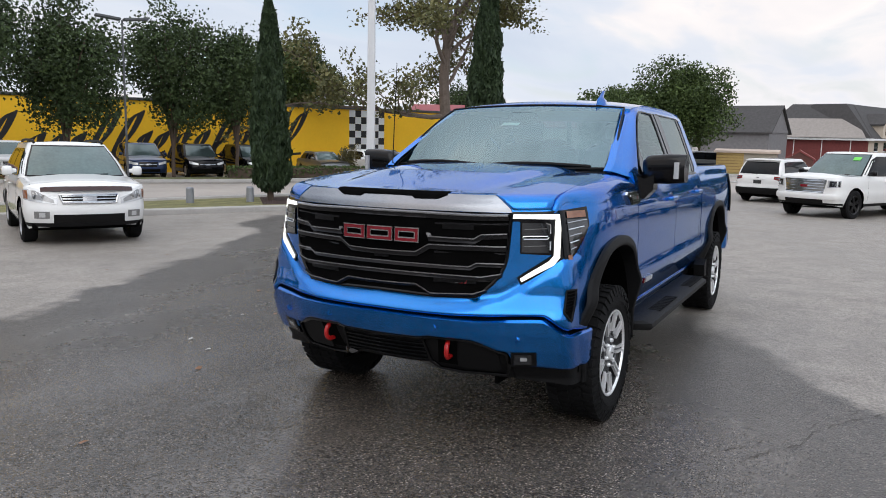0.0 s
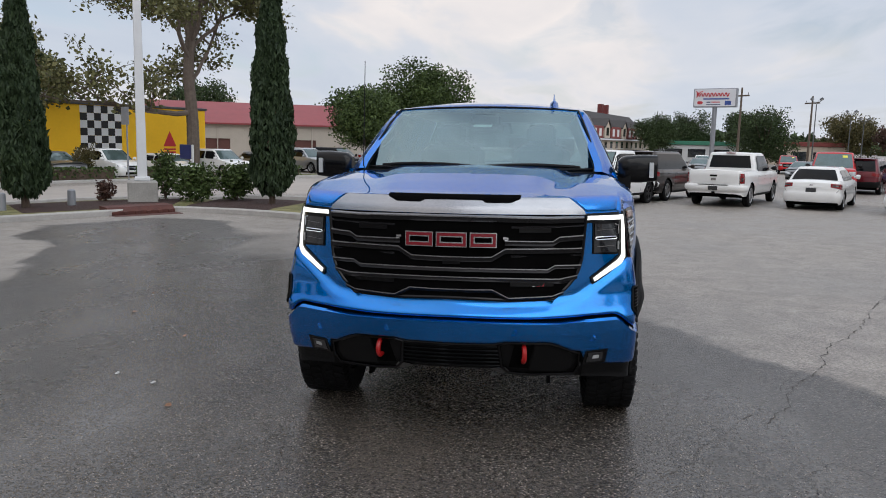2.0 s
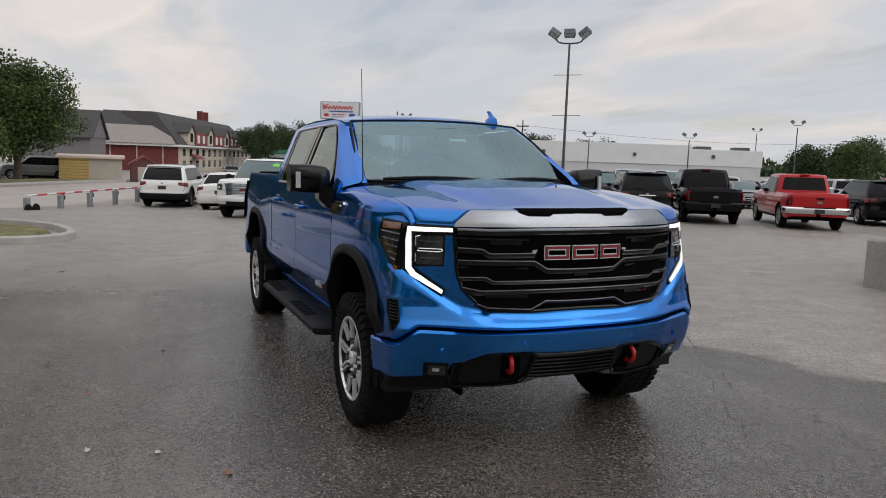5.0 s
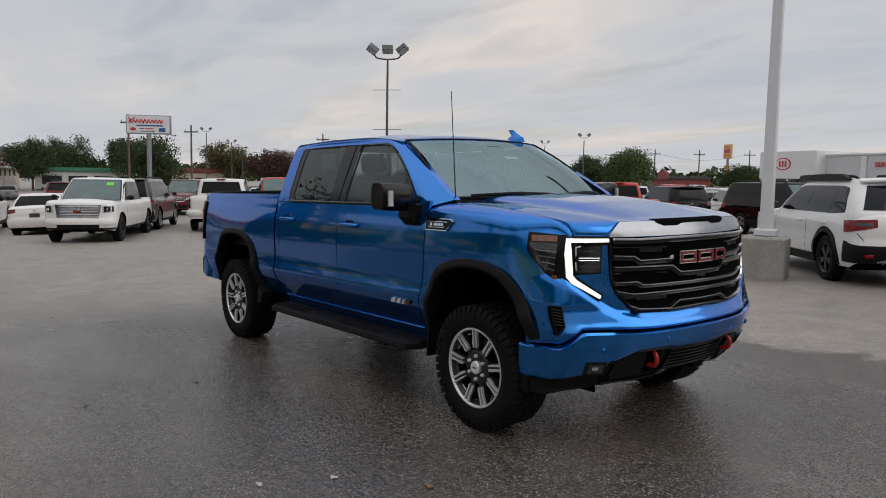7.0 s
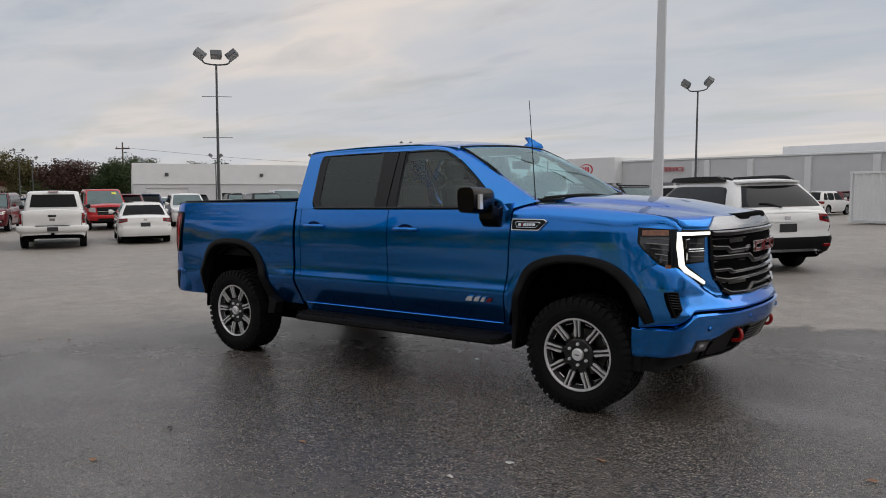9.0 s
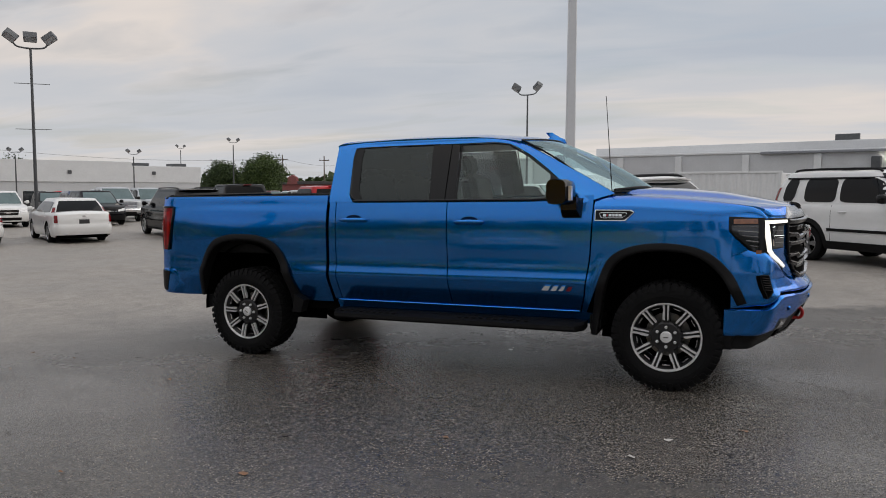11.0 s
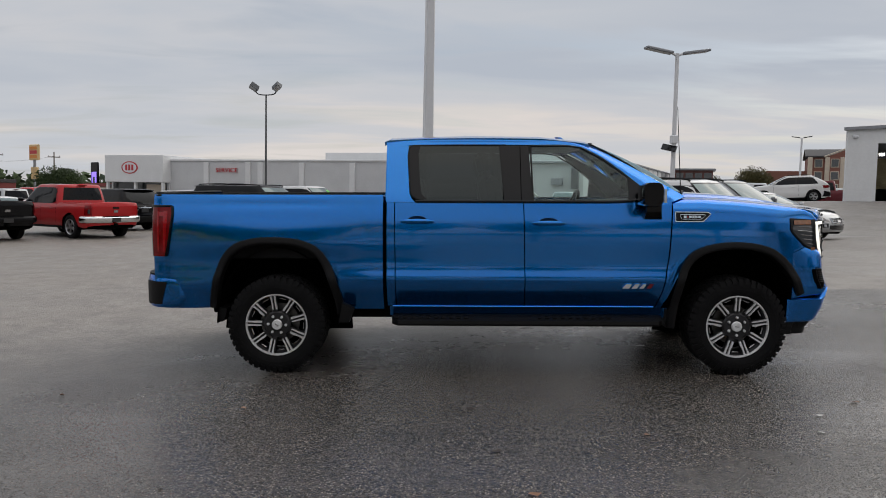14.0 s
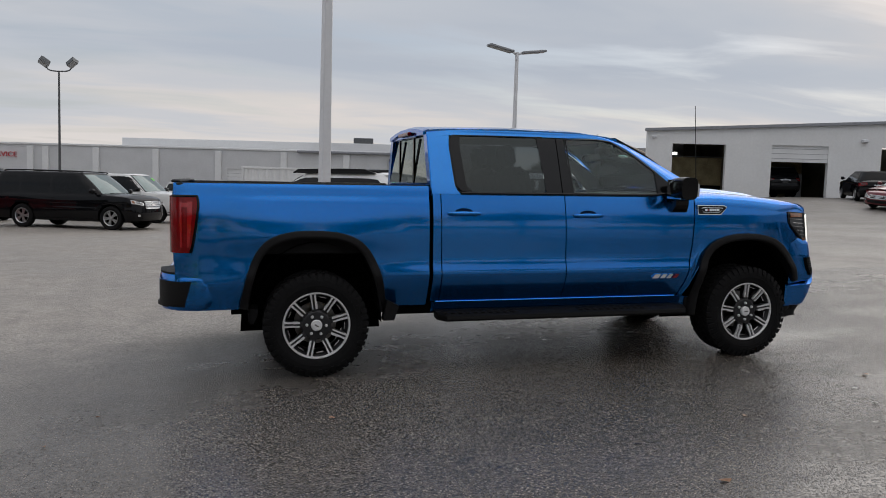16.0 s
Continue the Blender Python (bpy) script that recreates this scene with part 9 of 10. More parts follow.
    for a, c, z0, z1 in ops[1:]:
        part("window", box(a, c, 0.15, 0.2, z0, z1), WINDOW_DARK, d)
        part("window_bar", box((a + c) / 2 - 0.05, (a + c) / 2 + 0.05, 0.08, 0.15, z0, z1), WHITE_WALL, d)
    for x in (3.0, 12.5, 20.5):
        part("wall_lamp", box(x, x + 0.35, -0.22, -0.10, 4.1, 4.45, 0.03), DARK_STEEL, d)
    for x in (16.0, 19.5, 23.5):
        part("roof_unit", box(x, x + 1.6, 3, 5, 5.0, 5.4, 0.04), DARK_STEEL, d)
    # service building with the red oval sign, running the length of the lot
    g = -0.45
    m_, L = along(-29.8, 70.65, 10.6, 57.45, g)
    k_ = thing("service_building", "long pale block service building with piers and bay doors", "building", m_)
    H = 4.95
    ops = [(5.2, 8.9, 0.0, 2.75), (27.2, 31.3, 0.0, 3.3)]
    part("wall", wall_with_openings(L, H, ops), GREY_WALL, k_)
    part("parapet", box(-0.1, L + 0.1, -0.12, 0.3, H, H + 0.18, 0.02), WHITE_WALL, k_)
    part("back", box(0, L, 0.3, 20, 0, H - 0.1), GREY_WALL, k_)
    part("upper_storey", box(14.8, L - 0.6, 6, 18, H, H + 1.2, 0.02), WHITE_WALL, k_)
    for x in (4.3, 9.2, 10.6, 15.2, 20.6, 26.2, 32.0, 37.5):
        part("pier", box(x, x + 0.55, -0.22, 0.0, 0, H - 0.12, 0.02), WHITE_WALL, k_)
    for a, c, z0, z1 in ops[:1]:
        for q in range(2):
            xa = a + q * (c - a) / 2
            part("bay_door", box(xa + 0.06, xa + (c - a) / 2 - 0.06, 0.10, 0.15, z0, z1), GREY_STEEL, k_)
            for r in range(3):
                for w in range(3):
                    part("door_pane", box(xa + 0.22 + w * 0.5, xa + 0.62 + w * 0.5, 0.07, 0.10, 0.55 + 0.72 * r, 1.08 + 0.72 * r), WINDOW_DARK, k_)
        part("door_post", box((a + c) / 2 - 0.12, (a + c) / 2 + 0.12, -0.03, 0.1, z0, z1), WHITE_WALL, k_)
    part("roller_door", box(27.2, 31.3, 0.10, 0.15, 0, 3.3), WHITE_WALL, k_)
    for r in range(10):
        part("door_rib", box(27.2, 31.3, 0.085, 0.10, 0.3 * r + 0.2, 0.3 * r + 0.215), GREY_STEEL, k_)
    part("rear_block", box(L - 14, L + 0.8, 20, 33, 0, 6.7, 0.03), WHITE_WALL, k_)
    part("eave", box(L - 9, L + 0.35, -0.4, 20, H - 0.1, H + 0.10, 0.03), GREY_STEEL, k_)
    part("wall_unit", box(L - 2.7, L - 1.7, -0.5, -0.02, 3.0, 3.6, 0.04), GREY_STEEL, k_)
    part("wall_speaker", box(L - 0.95, L - 0.35, -0.6, -0.05, 2.7, 4.5, 0.03), DARK_STEEL, k_)
    part("wall_lamp", moved(lathe([(0.0, -0.16), (0.15, -0.13), (0.18, 0.0)], 14), pose(L + 0.15, -0.45, 4.50)), LAMP_GLOW, k_)
    part("roof_sign", box(L - 5.6, L - 3.7, 8, 8.3, H + 1.25, H + 1.85, 0.03), DARK_STEEL, k_)
    part("side_door", box(L, L + 0.04, 17.0, 18.6, 0, 2.4, 0.01), GREY_STEEL, k_)
    txt = bpy.data.curves.new("service_sign", "FONT")
    txt.body, txt.size, txt.extrude, txt.align_x = "SERVICE", 0.62, 0.03, "CENTER"
    t = new("service_lettering", txt)
    t.data.materials.append(SIGN_RED)
    t.matrix_world = pose(6.95, -0.10, 3.85, 90, 0, 0)
    dg = bpy.context.evaluated_depsgraph_get()
    me = bpy.data.meshes.new_from_object(t.evaluated_get(dg))
    bpy.data.objects.remove(t)
    ob = new("lettering", me)
    ob.parent, ob.matrix_local = k_, pose(6.95, -0.10, 3.85, 90, 0, 0) @ Matrix.Diagonal((1.15, 1, 1, 1))
    ob["label"] = "red letters reading SERVICE"
    # showroom block with the oval mark
    s = thing("showroom", "white showroom block with a red oval sign", "building", along(-37.0, 71.6, -30.0, 69.4, g)[0])
    part("fascia", box(0, 7.3, 0, 8, 2.7, 5.5, 0.04), WHITE_WALL, s)
    part("glass_front", box(0.3, 7.0, 0.9, 1.0, 0, 2.7), WINDOW_DARK, s)
    part("door_surround", box(4.6, 6.9, 0.82, 0.92, 0, 2.5, 0.02), CREAM, s)
    part("back", box(0, 7.3, 1.0, 8, 0, 2.7), GREY_WALL, s)
    for x in (0.1, 3.6, 7.0):
        part("column", box(x, x + 0.25, 0.1, 0.4, 0, 2.7, 0.02), WHITE_WALL, s)
    for r, y, mm, nm in ((0.92, -0.04, SIGN_RED, "oval_rim"), (0.78, -0.06, SIGN_WHITE, "oval_face")):
        part(nm, moved(lathe([(0.0, y), (r, y), (r + 0.02, 0.0)], 32), pose(3.2, 0, 4.2) @ Matrix.Diagonal((1.1, 1, 0.68, 1))), mm, s)
    for x in (2.72, 3.10, 3.48):
        part("mark_bar", moved(box(-0.13, 0.13, -0.075, -0.05, -0.30, 0.30, 0.01), pose(x + 0.1, 0, 4.2)), SIGN_RED, s)
    m_, L = along(19.4, 82.0, 43.0, 138.0, 1.0)
    w = thing("white_warehouse", "long white warehouse wall receding past the workshop", "building", m_)
    part("wall", box(0, L, 0, 12, 0, 4.8, 0.03), WHITE_WALL, w)
    for k in range(12):
        part("pier", box(k * 4.8, k * 4.8 + 0.3, -0.15, 0, 0, 4.8, 0.02), GREY_WALL, w)
    part("roof_edge", box(-0.1, L, -0.2, 12, 4.8, 5.0, 0.03), GREY_STEEL, w)
    b = thing("shop_building", "low pale shop with a dark window band far off", "building", pose(37.5, 112.0, 2.0, 0, 0, -18))
    part("wall", box(-6, 6, 0, 8, 0, 2.6, 0.03), WHITE_WALL, b)
    part("upper_wall", box(-3.4, 2.6, 0.4, 7, 2.6, 4.2, 0.03), BROWN_DOOR, b)
    part("roof", box(-3.8, 3.0, 0.0, 7.4, 4.2, 4.5, 0.05), GREY_STEEL, b)
    for k in range(4):
        part("window", box(-2.9 + 1.4 * k, -1.8 + 1.4 * k, 0.34, 0.42, 3.0, 3.8, 0.01), WINDOW_DARK, b)
    # shipping container
    m_, L = along(-2.6, 37.7, 3.2, 36.0, gz(0, 37) )
    c = thing("shipping_container", "white corrugated steel shipping container", "container", m_)
    n = 60
    rib = []
    for i in range(n + 1):
        x = L * i / n
        y = 0.0 if (i // 2) % 2 else 0.05
        rib.append([(x, y, 0.14), (x, y, 2.48)])
    part("corrugated_side", lofted(rib, False), WHITE_WALL, c, smooth=0, normals=False)
    part("shell", box(0, L, 0.06, 2.4, 0.12, 2.5, 0.02), WHITE_WALL, c)
    part("top_rail", box(-0.02, L + 0.02, -0.03, 0.10, 2.48, 2.60, 0.01), WHITE_WALL, c)
    part("bottom_rail", box(-0.02, L + 0.02, -0.03, 0.10, 0.0, 0.14, 0.01), GREY_WALL, c)
    for x in (0.0, L - 0.12):
        part("corner_post", box(x, x + 0.12, -0.04, 0.10, 0, 2.6, 0.01), WHITE_WALL, c)
    # the wash shop with its open bays
    m_, L = along(19.76, 32.21, 48.56, 23.81, 1.55)
    s = thing("workshop", "pale grey workshop with open vehicle bays", "building", m_)
    ops = [(1.44, 4.47, 0.05, 3.0), (7.05, 10.25, 0.05, 3.05), (13.2, 16.4, 0.05, 3.1), (19.0, 22.2, 0.05, 3.1)]
    part("wall", wall_with_openings(L, 4.0, ops, 0.3, lambda x: 3.65 + 0.055 * min(x, 16)), WHITE_WALL, s)
    part("roof_edge", lofted([[(x, -0.18, z), (x, -0.18, z + 0.16), (x + k, 9, z + 0.16), (x + k, 9, z)] for x, z, k in ((-0.2, 3.64, 4.5), (16, 4.53, 0), (L, 4.53, 0))], True, True), GREY_STEEL, s)
    part("side_wall", prism([(0, 0.3), (0.3, 0.3), (4.7, 9.0), (4.4, 9.0)], 3.6, lambda a, q, c: (a, q, c)), WHITE_WALL, s)
    part("side_wall", box(L - 0.3, L, 0.3, 9, 0, 3.9), WHITE_WALL, s)
    part("back_wall", box(4.4, L, 8.7, 9.0, 0, 3.6), BAY_DARK, s)
    part("bay_floor", box(1.3, L, 0.0, 6.2, -0.05, 0.04), CONCRETE, s)
    for x in (5.7, 11.7, 17.7):
        part("bay_divider", box(x, x + 0.2, 0.3, 8.7, 0, 3.5), BAY_DARK, s)
    part("roller_door", box(7.05, 10.25, 0.10, 0.16, 2.12, 3.05), WHITE_WALL, s)
    for r in range(3):
        part("door_rib", box(7.05, 10.25, 0.085, 0.10, 2.3 + 0.28 * r, 2.32 + 0.28 * r), GREY_STEEL, s)
    for x in (12.0, ):
        part("wall_lamp", box(x, x + 0.35, -0.25, 0.0, 3.3, 3.5, 0.05), WHITE_POST, s)
    part("corner_lamp", box(0.25, 0.5, -0.18, 0.0, 3.25, 3.4, 0.03), WHITE_POST, s)
    # added panels stand in for the lit part of the back wall
    part("bay_screen", box(1.2, 5.7, 4.3, 4.4, 0.75, 2.45), BAY_WALL, s)
    part("bay_screen", box(5.9, 11.7, 6.6, 6.7, 0.0, 2.6), BAY_WALL, s)
    part("bay_skirting", box(1.2, 5.7, 4.26, 4.4, 0.04, 0.746), BLACK_P, s)
    part("bay_rail", tube([(1.2, 4.0, 2.50), (5.7, 4.0, 2.50)], 0.03, 6), GREY_STEEL, s)
    part("tool_chest", box(9.3, 10.0, 2.6, 3.2, 0.04, 1.55, 0.03), GREY_STEEL, s)
    part("bay_light", box(1.7, 1.95, 0.8, 0.9, 2.4, 2.55, 0.01), LAMP_GLOW, s)
    # brick apartments on the rise beyond
    a = thing("apartment_block", "three-storey brick and cream apartment block", "apartment building", along(73.5, 152, 97.5, 142, 2.5)[0])
    part("wall", box(0, 26, 0, 14, 0, 8.4, 0.05), BRICK_PALE, a)
    part("roof", lofted([[(-0.5, y, z), (26.5, y, z), (26.5, y, z + 0.3), (-0.5, y, z + 0.3)] for y, z in ((-0.5, 8.4), (7, 10.2), (14.5, 8.4))], True, True), ROOF_DARK, a)
    part("low_wing", box(-8, 0, 1, 12, 0, 5.6, 0.05), BRICK_PALE, a)
    part("gable", prism([(3.4, 8.4), (13.0, 8.4), (8.2, 10.4)], 0.6, lambda p, q, c: (p, -0.6 + c, q)), BRICK_PALE, a)
    for p0, p1 in (((3.0, 8.5), (8.2, 10.65)), ((8.2, 10.65), (13.4, 8.5))):
        part("gable_trim", tube([(p0[0], -0.62, p0[1]), (p1[0], -0.62, p1[1])], 0.16, 6), CREAM, a)
    part("gable_wall", box(3.4, 13.0, -0.6, 0, 0, 8.4, 0.04), BRICK_PALE, a)
    for x in (0.0, 3.2, 6.0, 9.4, 12.3, 15.6, 20.4, 25.0):
        part("cream_pilaster", box(x, x + 0.9, -0.75, 0, 0, 8.4, 0.05), CREAM, a)
    for x, y in ((1.4, 0.0), (4.4, -0.6), (7.2, -0.6), (10.6, -0.6), (13.6, 0.0), (17.2, 0.0), (18.9, 0.0), (22.0, 0.0)):
        for r in range(3):
            w = part("window", box(x - 0.15, x + 1.45, y - 0.08, y + 0.05, 1.1 + 2.6 * r, 2.9 + 2.6 * r, 0.02), CREAM, a)
            part("pane", box(x, x + 1.3, y - 0.11, y - 0.084, 1.25 + 2.6 * r, 2.75 + 2.6 * r), WINDOW_DARK, w)
    # restaurants and shops on the far side, with pole signs
    for x, y, w, h, mm, lab, rz in ((-98, 140, 13, 3.6, CLAD_RED, "low brick-red restaurant far off", -32), (-78, 150, 16, 3.2, CREAM, "low tan shop far off", -32), (-60, 130, 12, 3.0, BEIGE_WALL, "low beige shop far off", -32), (-135, 28, 16, 3.0, WHITE_WALL, "low white shop with a green roof band", 80), (-125, 42, 12, 3.2, CREAM, "low cream shop far off", 70)):
        b = thing("shop_building", lab, "building", pose(x, y, -1.2, 0, 0, rz))
        part("wall", box(-w / 2, w / 2, 0, 8, 0, h, 0.05), mm, b)
        part("roof_band", box(-w / 2 - 0.2, w / 2 + 0.2, -0.3, 8, h, h + 0.7, 0.05), mat("roof_band_green", (0.05, 0.22, 0.14), 0.5) if mm is WHITE_WALL else CLAD_RED if mm is CREAM else ROOF_DARK, b)
        for k in range(4):
            part("window", box(-w / 2 + 1 + k * w / 4, -w / 2 + w / 4 + k * w / 4, -0.06, 0.02, 0.8, 2.3, 0.03), WINDOW_DARK, b)
        if mm is CLAD_RED:
            part("arched_front", prism([(-3, h), (3, h), (2.4, h + 1.6), (0, h + 2.2), (-2.4, h + 1.6)], 0.5, lambda a, z, c: (a, -0.4 + c, z)), CLAD_RED, b)
    p = thing("pole_sign", "tall pole sign with an orange and tan rounded mark", "sign", pose(-83.2, 141.2, -1.0, 0, 0, -31))
    part("pole", box(-0.2, 0.2, -0.2, 0.2, 0, 8.2, 0.03), GREY_STEEL, p)
    part("panel", box(-1.6, 1.6, -0.25, 0.25, 7.9, 11.0, 0.15), SIGN_TAN, p)
    for z0, z1, mm in ((10.0, 10.6, SIGN_ORANGE), (9.15, 9.85, SIGN_RED), (8.3, 8.95, SIGN_ORANGE)):
        part("mark", box(-1.25, 1.25, -0.30, -0.24, z0, z1, 0.02), mm, p)
    part("small_panel", box(-1.1, 1.1, -0.2, 0.2, 4.2, 6.6, 0.1), SIGN_TAN, p)
    p = thing("pole_sign", "dark pole sign with a lit violet panel", "sign", pose(-74.5, 148.0, -1.0, 0, 0, -31))
    part("pole", box(-0.3, 0.3, -0.3, 0.3, 0, 5, 0.03), DARK_STEEL, p)
    part("panel", box(-1.2, 1.2, -0.2, 0.2, 3.5, 8.0, 0.1), BLACK_P, p)
    part("screen", box(-0.8, 0.8, -0.26, -0.2, 3.8, 6.0, 0.02), glowing("violet_screen", (0.25, 0.16, 0.75), 1.2), p)
    for x, y in ((-108, 150), (-101, 158), (-92, 165), (-121, 66), (-118, 40), (-103, 26)):
        u = thing("utility_pole", "weathered wooden utility pole with a crossarm", "utility pole", pose(x, y, -1.3, 0, 0, 35), "utility poles")
        part("pole", tube([(0, 0, 0), (0, 0, 11.0)], 0.2, 8, 0.12), WOOD_POLE, u)
        part("crossarm", box(-1.3, 1.3, -0.08, 0.08, 9.8, 10.0, 0.02), WOOD_POLE, u)
        for k in (-1.1, 0, 1.1):
            part("insulator", tube([(k, 0, 10.0), (k, 0, 10.3)], 0.05, 6), GREY_STEEL, u)
    for a, b_ in (((-108, 150, 8.8), (-92, 165, 8.8)), ((-121, 66, 8.8), (-108, 150, 8.8))):
        n = 20
        pts = [(a[0] + (b_[0] - a[0]) * i / n, a[1] + (b_[1] - a[1]) * i / n, a[2] - 1.6 * math.sin(math.pi * i / n)) for i in range(n + 1)]
        w = thing("overhead_wire", "thin black overhead wire between the poles", "wire")
        part("strand", tube(pts, 0.03, 4), DARK_STEEL, w)


yard()
posts()
yellow_building()
far_buildings()


# ---- trees, shrubs, hedges ----
def leaf_mat(name, dark, lite, rough=0.65):
    m_ = bpy.data.materials.new(name)
    m_.use_nodes = True
    nt = m_.node_tree
    b = nt.nodes["Principled BSDF"]
    add, link = nt.nodes.new, nt.links.new
    geo, ramp, noise_, coord, mix = add("ShaderNodeNewGeometry"), add("ShaderNodeValToRGB"), add("ShaderNodeTexNoise"), add("ShaderNodeTexCoord"), add("ShaderNodeMath")
    noise_.inputs["Scale"].default_value = 0.9
    link(coord.outputs["Object"], noise_.inputs["Vector"])
    mix.operation = "MULTIPLY_ADD"
    link(geo.outputs["Random Per Island"], mix.inputs[0])
    mix.inputs[1].default_value = 0.55
    half = add("ShaderNodeMath")
    half.operation = "MULTIPLY"
    link(noise_.outputs["Fac"], half.inputs[0])
    half.inputs[1].default_value = 0.45
    link(half.outputs[0], mix.inputs[2])
    e = ramp.color_ramp.elements
    e[0].position, e[0].color, e[1].position, e[1].color = 0.15, (*dark, 1), 0.85, (*lite, 1)
    link(mix.outputs[0], ramp.inputs[0])
    link(ramp.outputs[0], b.inputs["Base Color"])
    b.inputs["Roughness"].default_value = rough
    b.inputs["Specular IOR Level"].default_value = 0.3
    return m_


LEAF_OAK = leaf_mat("dark_oak_leaves", (0.012, 0.022, 0.008), (0.062, 0.096, 0.030))
LEAF_MID = leaf_mat("green_leaves", (0.016, 0.032, 0.008), (0.088, 0.130, 0.034))
LEAF_PALE = leaf_mat("pale_sycamore_leaves", (0.055, 0.065, 0.022), (0.16, 0.15, 0.06))
LEAF_CYP = leaf_mat("cypress_sprays", (0.010, 0.022, 0.009), (0.038, 0.062, 0.024))
LEAF_RUST = leaf_mat("russet_leaves", (0.035, 0.016, 0.014), (0.09, 0.045, 0.03))
LEAF_AUTUMN = leaf_mat("olive_leaves", (0.04, 0.04, 0.014), (0.12, 0.10, 0.035))
BARK = mat("brown_bark", (0.085, 0.060, 0.045), 0.95, vary=0.35, scale=5, bump=0.8, bump_scale=18)
BARK_PALE = mat("grey_bark", (0.12, 0.095, 0.078), 0.95, vary=0.35, scale=4, bump=0.6, bump_scale=14)


def leaves(points, size, rng, stretch=1.5, upright=0.0):
    """Small bent leaf cards at the points, each its own island: two faces folded along the middle."""
    n = len(points)
    a = rng.normal(size=(n, 3))
    a[:, 2] += upright * 2.5
    a /= np.linalg.norm(a, axis=1)[:, None]
    b = np.cross(a, rng.normal(size=(n, 3)))
    b /= np.linalg.norm(b, axis=1)[:, None]
    c = np.cross(a, b)
    s = size * rng.uniform(0.6, 1.35, (n, 1))
    base, tip = points - a * s * stretch * 0.5, points + a * s * stretch * 0.5
    left, right = points + b * s * 0.5 + c * s * 0.18, points - b * s * 0.5 + c * s * 0.18
    V = np.stack([base, left, tip, right], 1).reshape(-1, 3)
    F = [(4 * i, 4 * i + 1, 4 * i + 2) for i in range(n)] + [(4 * i, 4 * i + 2, 4 * i + 3) for i in range(n)]
    return V.tolist(), F


def crown_points(rng, blobs, clumps, per, spread, hollow=0.55):
    """Clumps of leaf places spread over the outer part of several ellipsoids (centre, radii)."""
    vol = np.array([r[0] * r[1] * r[2] for _, r in blobs]) ** 0.67
    pick = rng.choice(len(blobs), clumps, p=vol / vol.sum())
    d = rng.normal(size=(clumps, 3))
    d /= np.linalg.norm(d, axis=1)[:, None]
    rad = hollow + (1.06 - hollow) * rng.random((clumps, 1)) ** 0.6
    C = np.array([blobs[k][0] for k in pick]) + d * rad * np.array([blobs[k][1] for k in pick])
    P = np.repeat(C, per, 0) + np.clip(rng.normal(size=(clumps * per, 3)), -1.7, 1.7) * spread
    return P


def tree(x, y, height, crown_r, low, seed, leaf=LEAF_OAK, trunk_r=0.16, name="tree", label="tree with a dark green crown", clumps=260, per=26, leaf_size=0.20, spread=0.32, bark=BARK, group="trees beyond the lot", squash=1.0, blobs_n=9):
    rng = np.random.default_rng(seed)
    z = gz(x, y)
    t = thing(name, label, "tree", pose(x, y, z), group)
    mid = (low + height) / 2
    rz = (height - low) / 2
    blobs = []
    for k in range(blobs_n):
        a = rng.uniform(0, 2 * math.pi)
        q = rng.uniform(0.15, 0.62) * crown_r
        bz = mid + rng.uniform(-0.45, 0.5) * rz
        rr = crown_r * rng.uniform(0.36, 0.58)
        blobs.append(((q * math.cos(a), q * math.sin(a), bz), (rr, rr, min(rr * 0.85, rz * 0.6) * squash)))
    blobs.append(((0, 0, height - rz * 0.5), (crown_r * 0.45, crown_r * 0.45, rz * 0.5)))
    limbs = [tube(curve([(0, 0, -0.1), (0.05, 0.02, low * 0.6), (0.0, 0.08, low + rz * 0.4), (0.1, 0.0, height - rz * 0.5)], 12), trunk_r * 1.15, 8, trunk_r * 0.25)]
    for c, r in blobs:
        s = rng.uniform(0.65, 1.0)
        limbs.append(tube(curve([(0, 0, low * s), (c[0] * 0.35, c[1] * 0.35, low * s + (c[2] - low * s) * 0.55), c, (c[0] * 1.25, c[1] * 1.25, c[2] + r[2] * 0.5)], 8), trunk_r * 0.45, 5, 0.02))
    part("trunk", joined(*limbs), bark, t, normals=False)
    P = crown_points(rng, blobs, clumps, per, spread)
    part("crown", leaves(P, leaf_size, rng), leaf, t, smooth=0, normals=False)
    return t


def cypress(x, y, height, r, seed):
    rng = np.random.default_rng(seed)
    t = thing("cypress", "tall narrow dark green cypress in the planting bed", "tree", pose(x, y, gz(x, y) + 0.08), "cypresses in the bed")
    n = 15000
    h = rng.random(n) ** 0.8
    prof = np.interp(h, [0, 0.05, 0.16, 0.4, 0.7, 0.9, 1.0], [0.42, 0.90, 1.0, 0.88, 0.60, 0.30, 0.04])
    a = rng.uniform(0, 2 * math.pi, n)
    bulge = 1 + 0.10 * np.sin(3 * a + 9 * h) + 0.08 * np.sin(5 * a - 23 * h) + 0.07 * np.sin(41 * h + 2 * a)
    rad = r * prof * bulge * (0.55 + 0.5 * rng.random(n) ** 0.5)
    P = np.stack([rad * np.cos(a), rad * np.sin(a), 0.28 + h * (height - 0.28)], 1)
    part("trunk", joined(tube([(0, 0, -0.05), (0.02, 0, 0.5), (0, 0, height * 0.9)], 0.11, 8, 0.03), tube([(0.05, 0, 0), (0.12, 0.04, 0.6)], 0.05, 6)), BARK, t)
    part("crown", leaves(P, 0.075, rng, 2.6, 1.1), LEAF_CYP, t, smooth=0, normals=False)


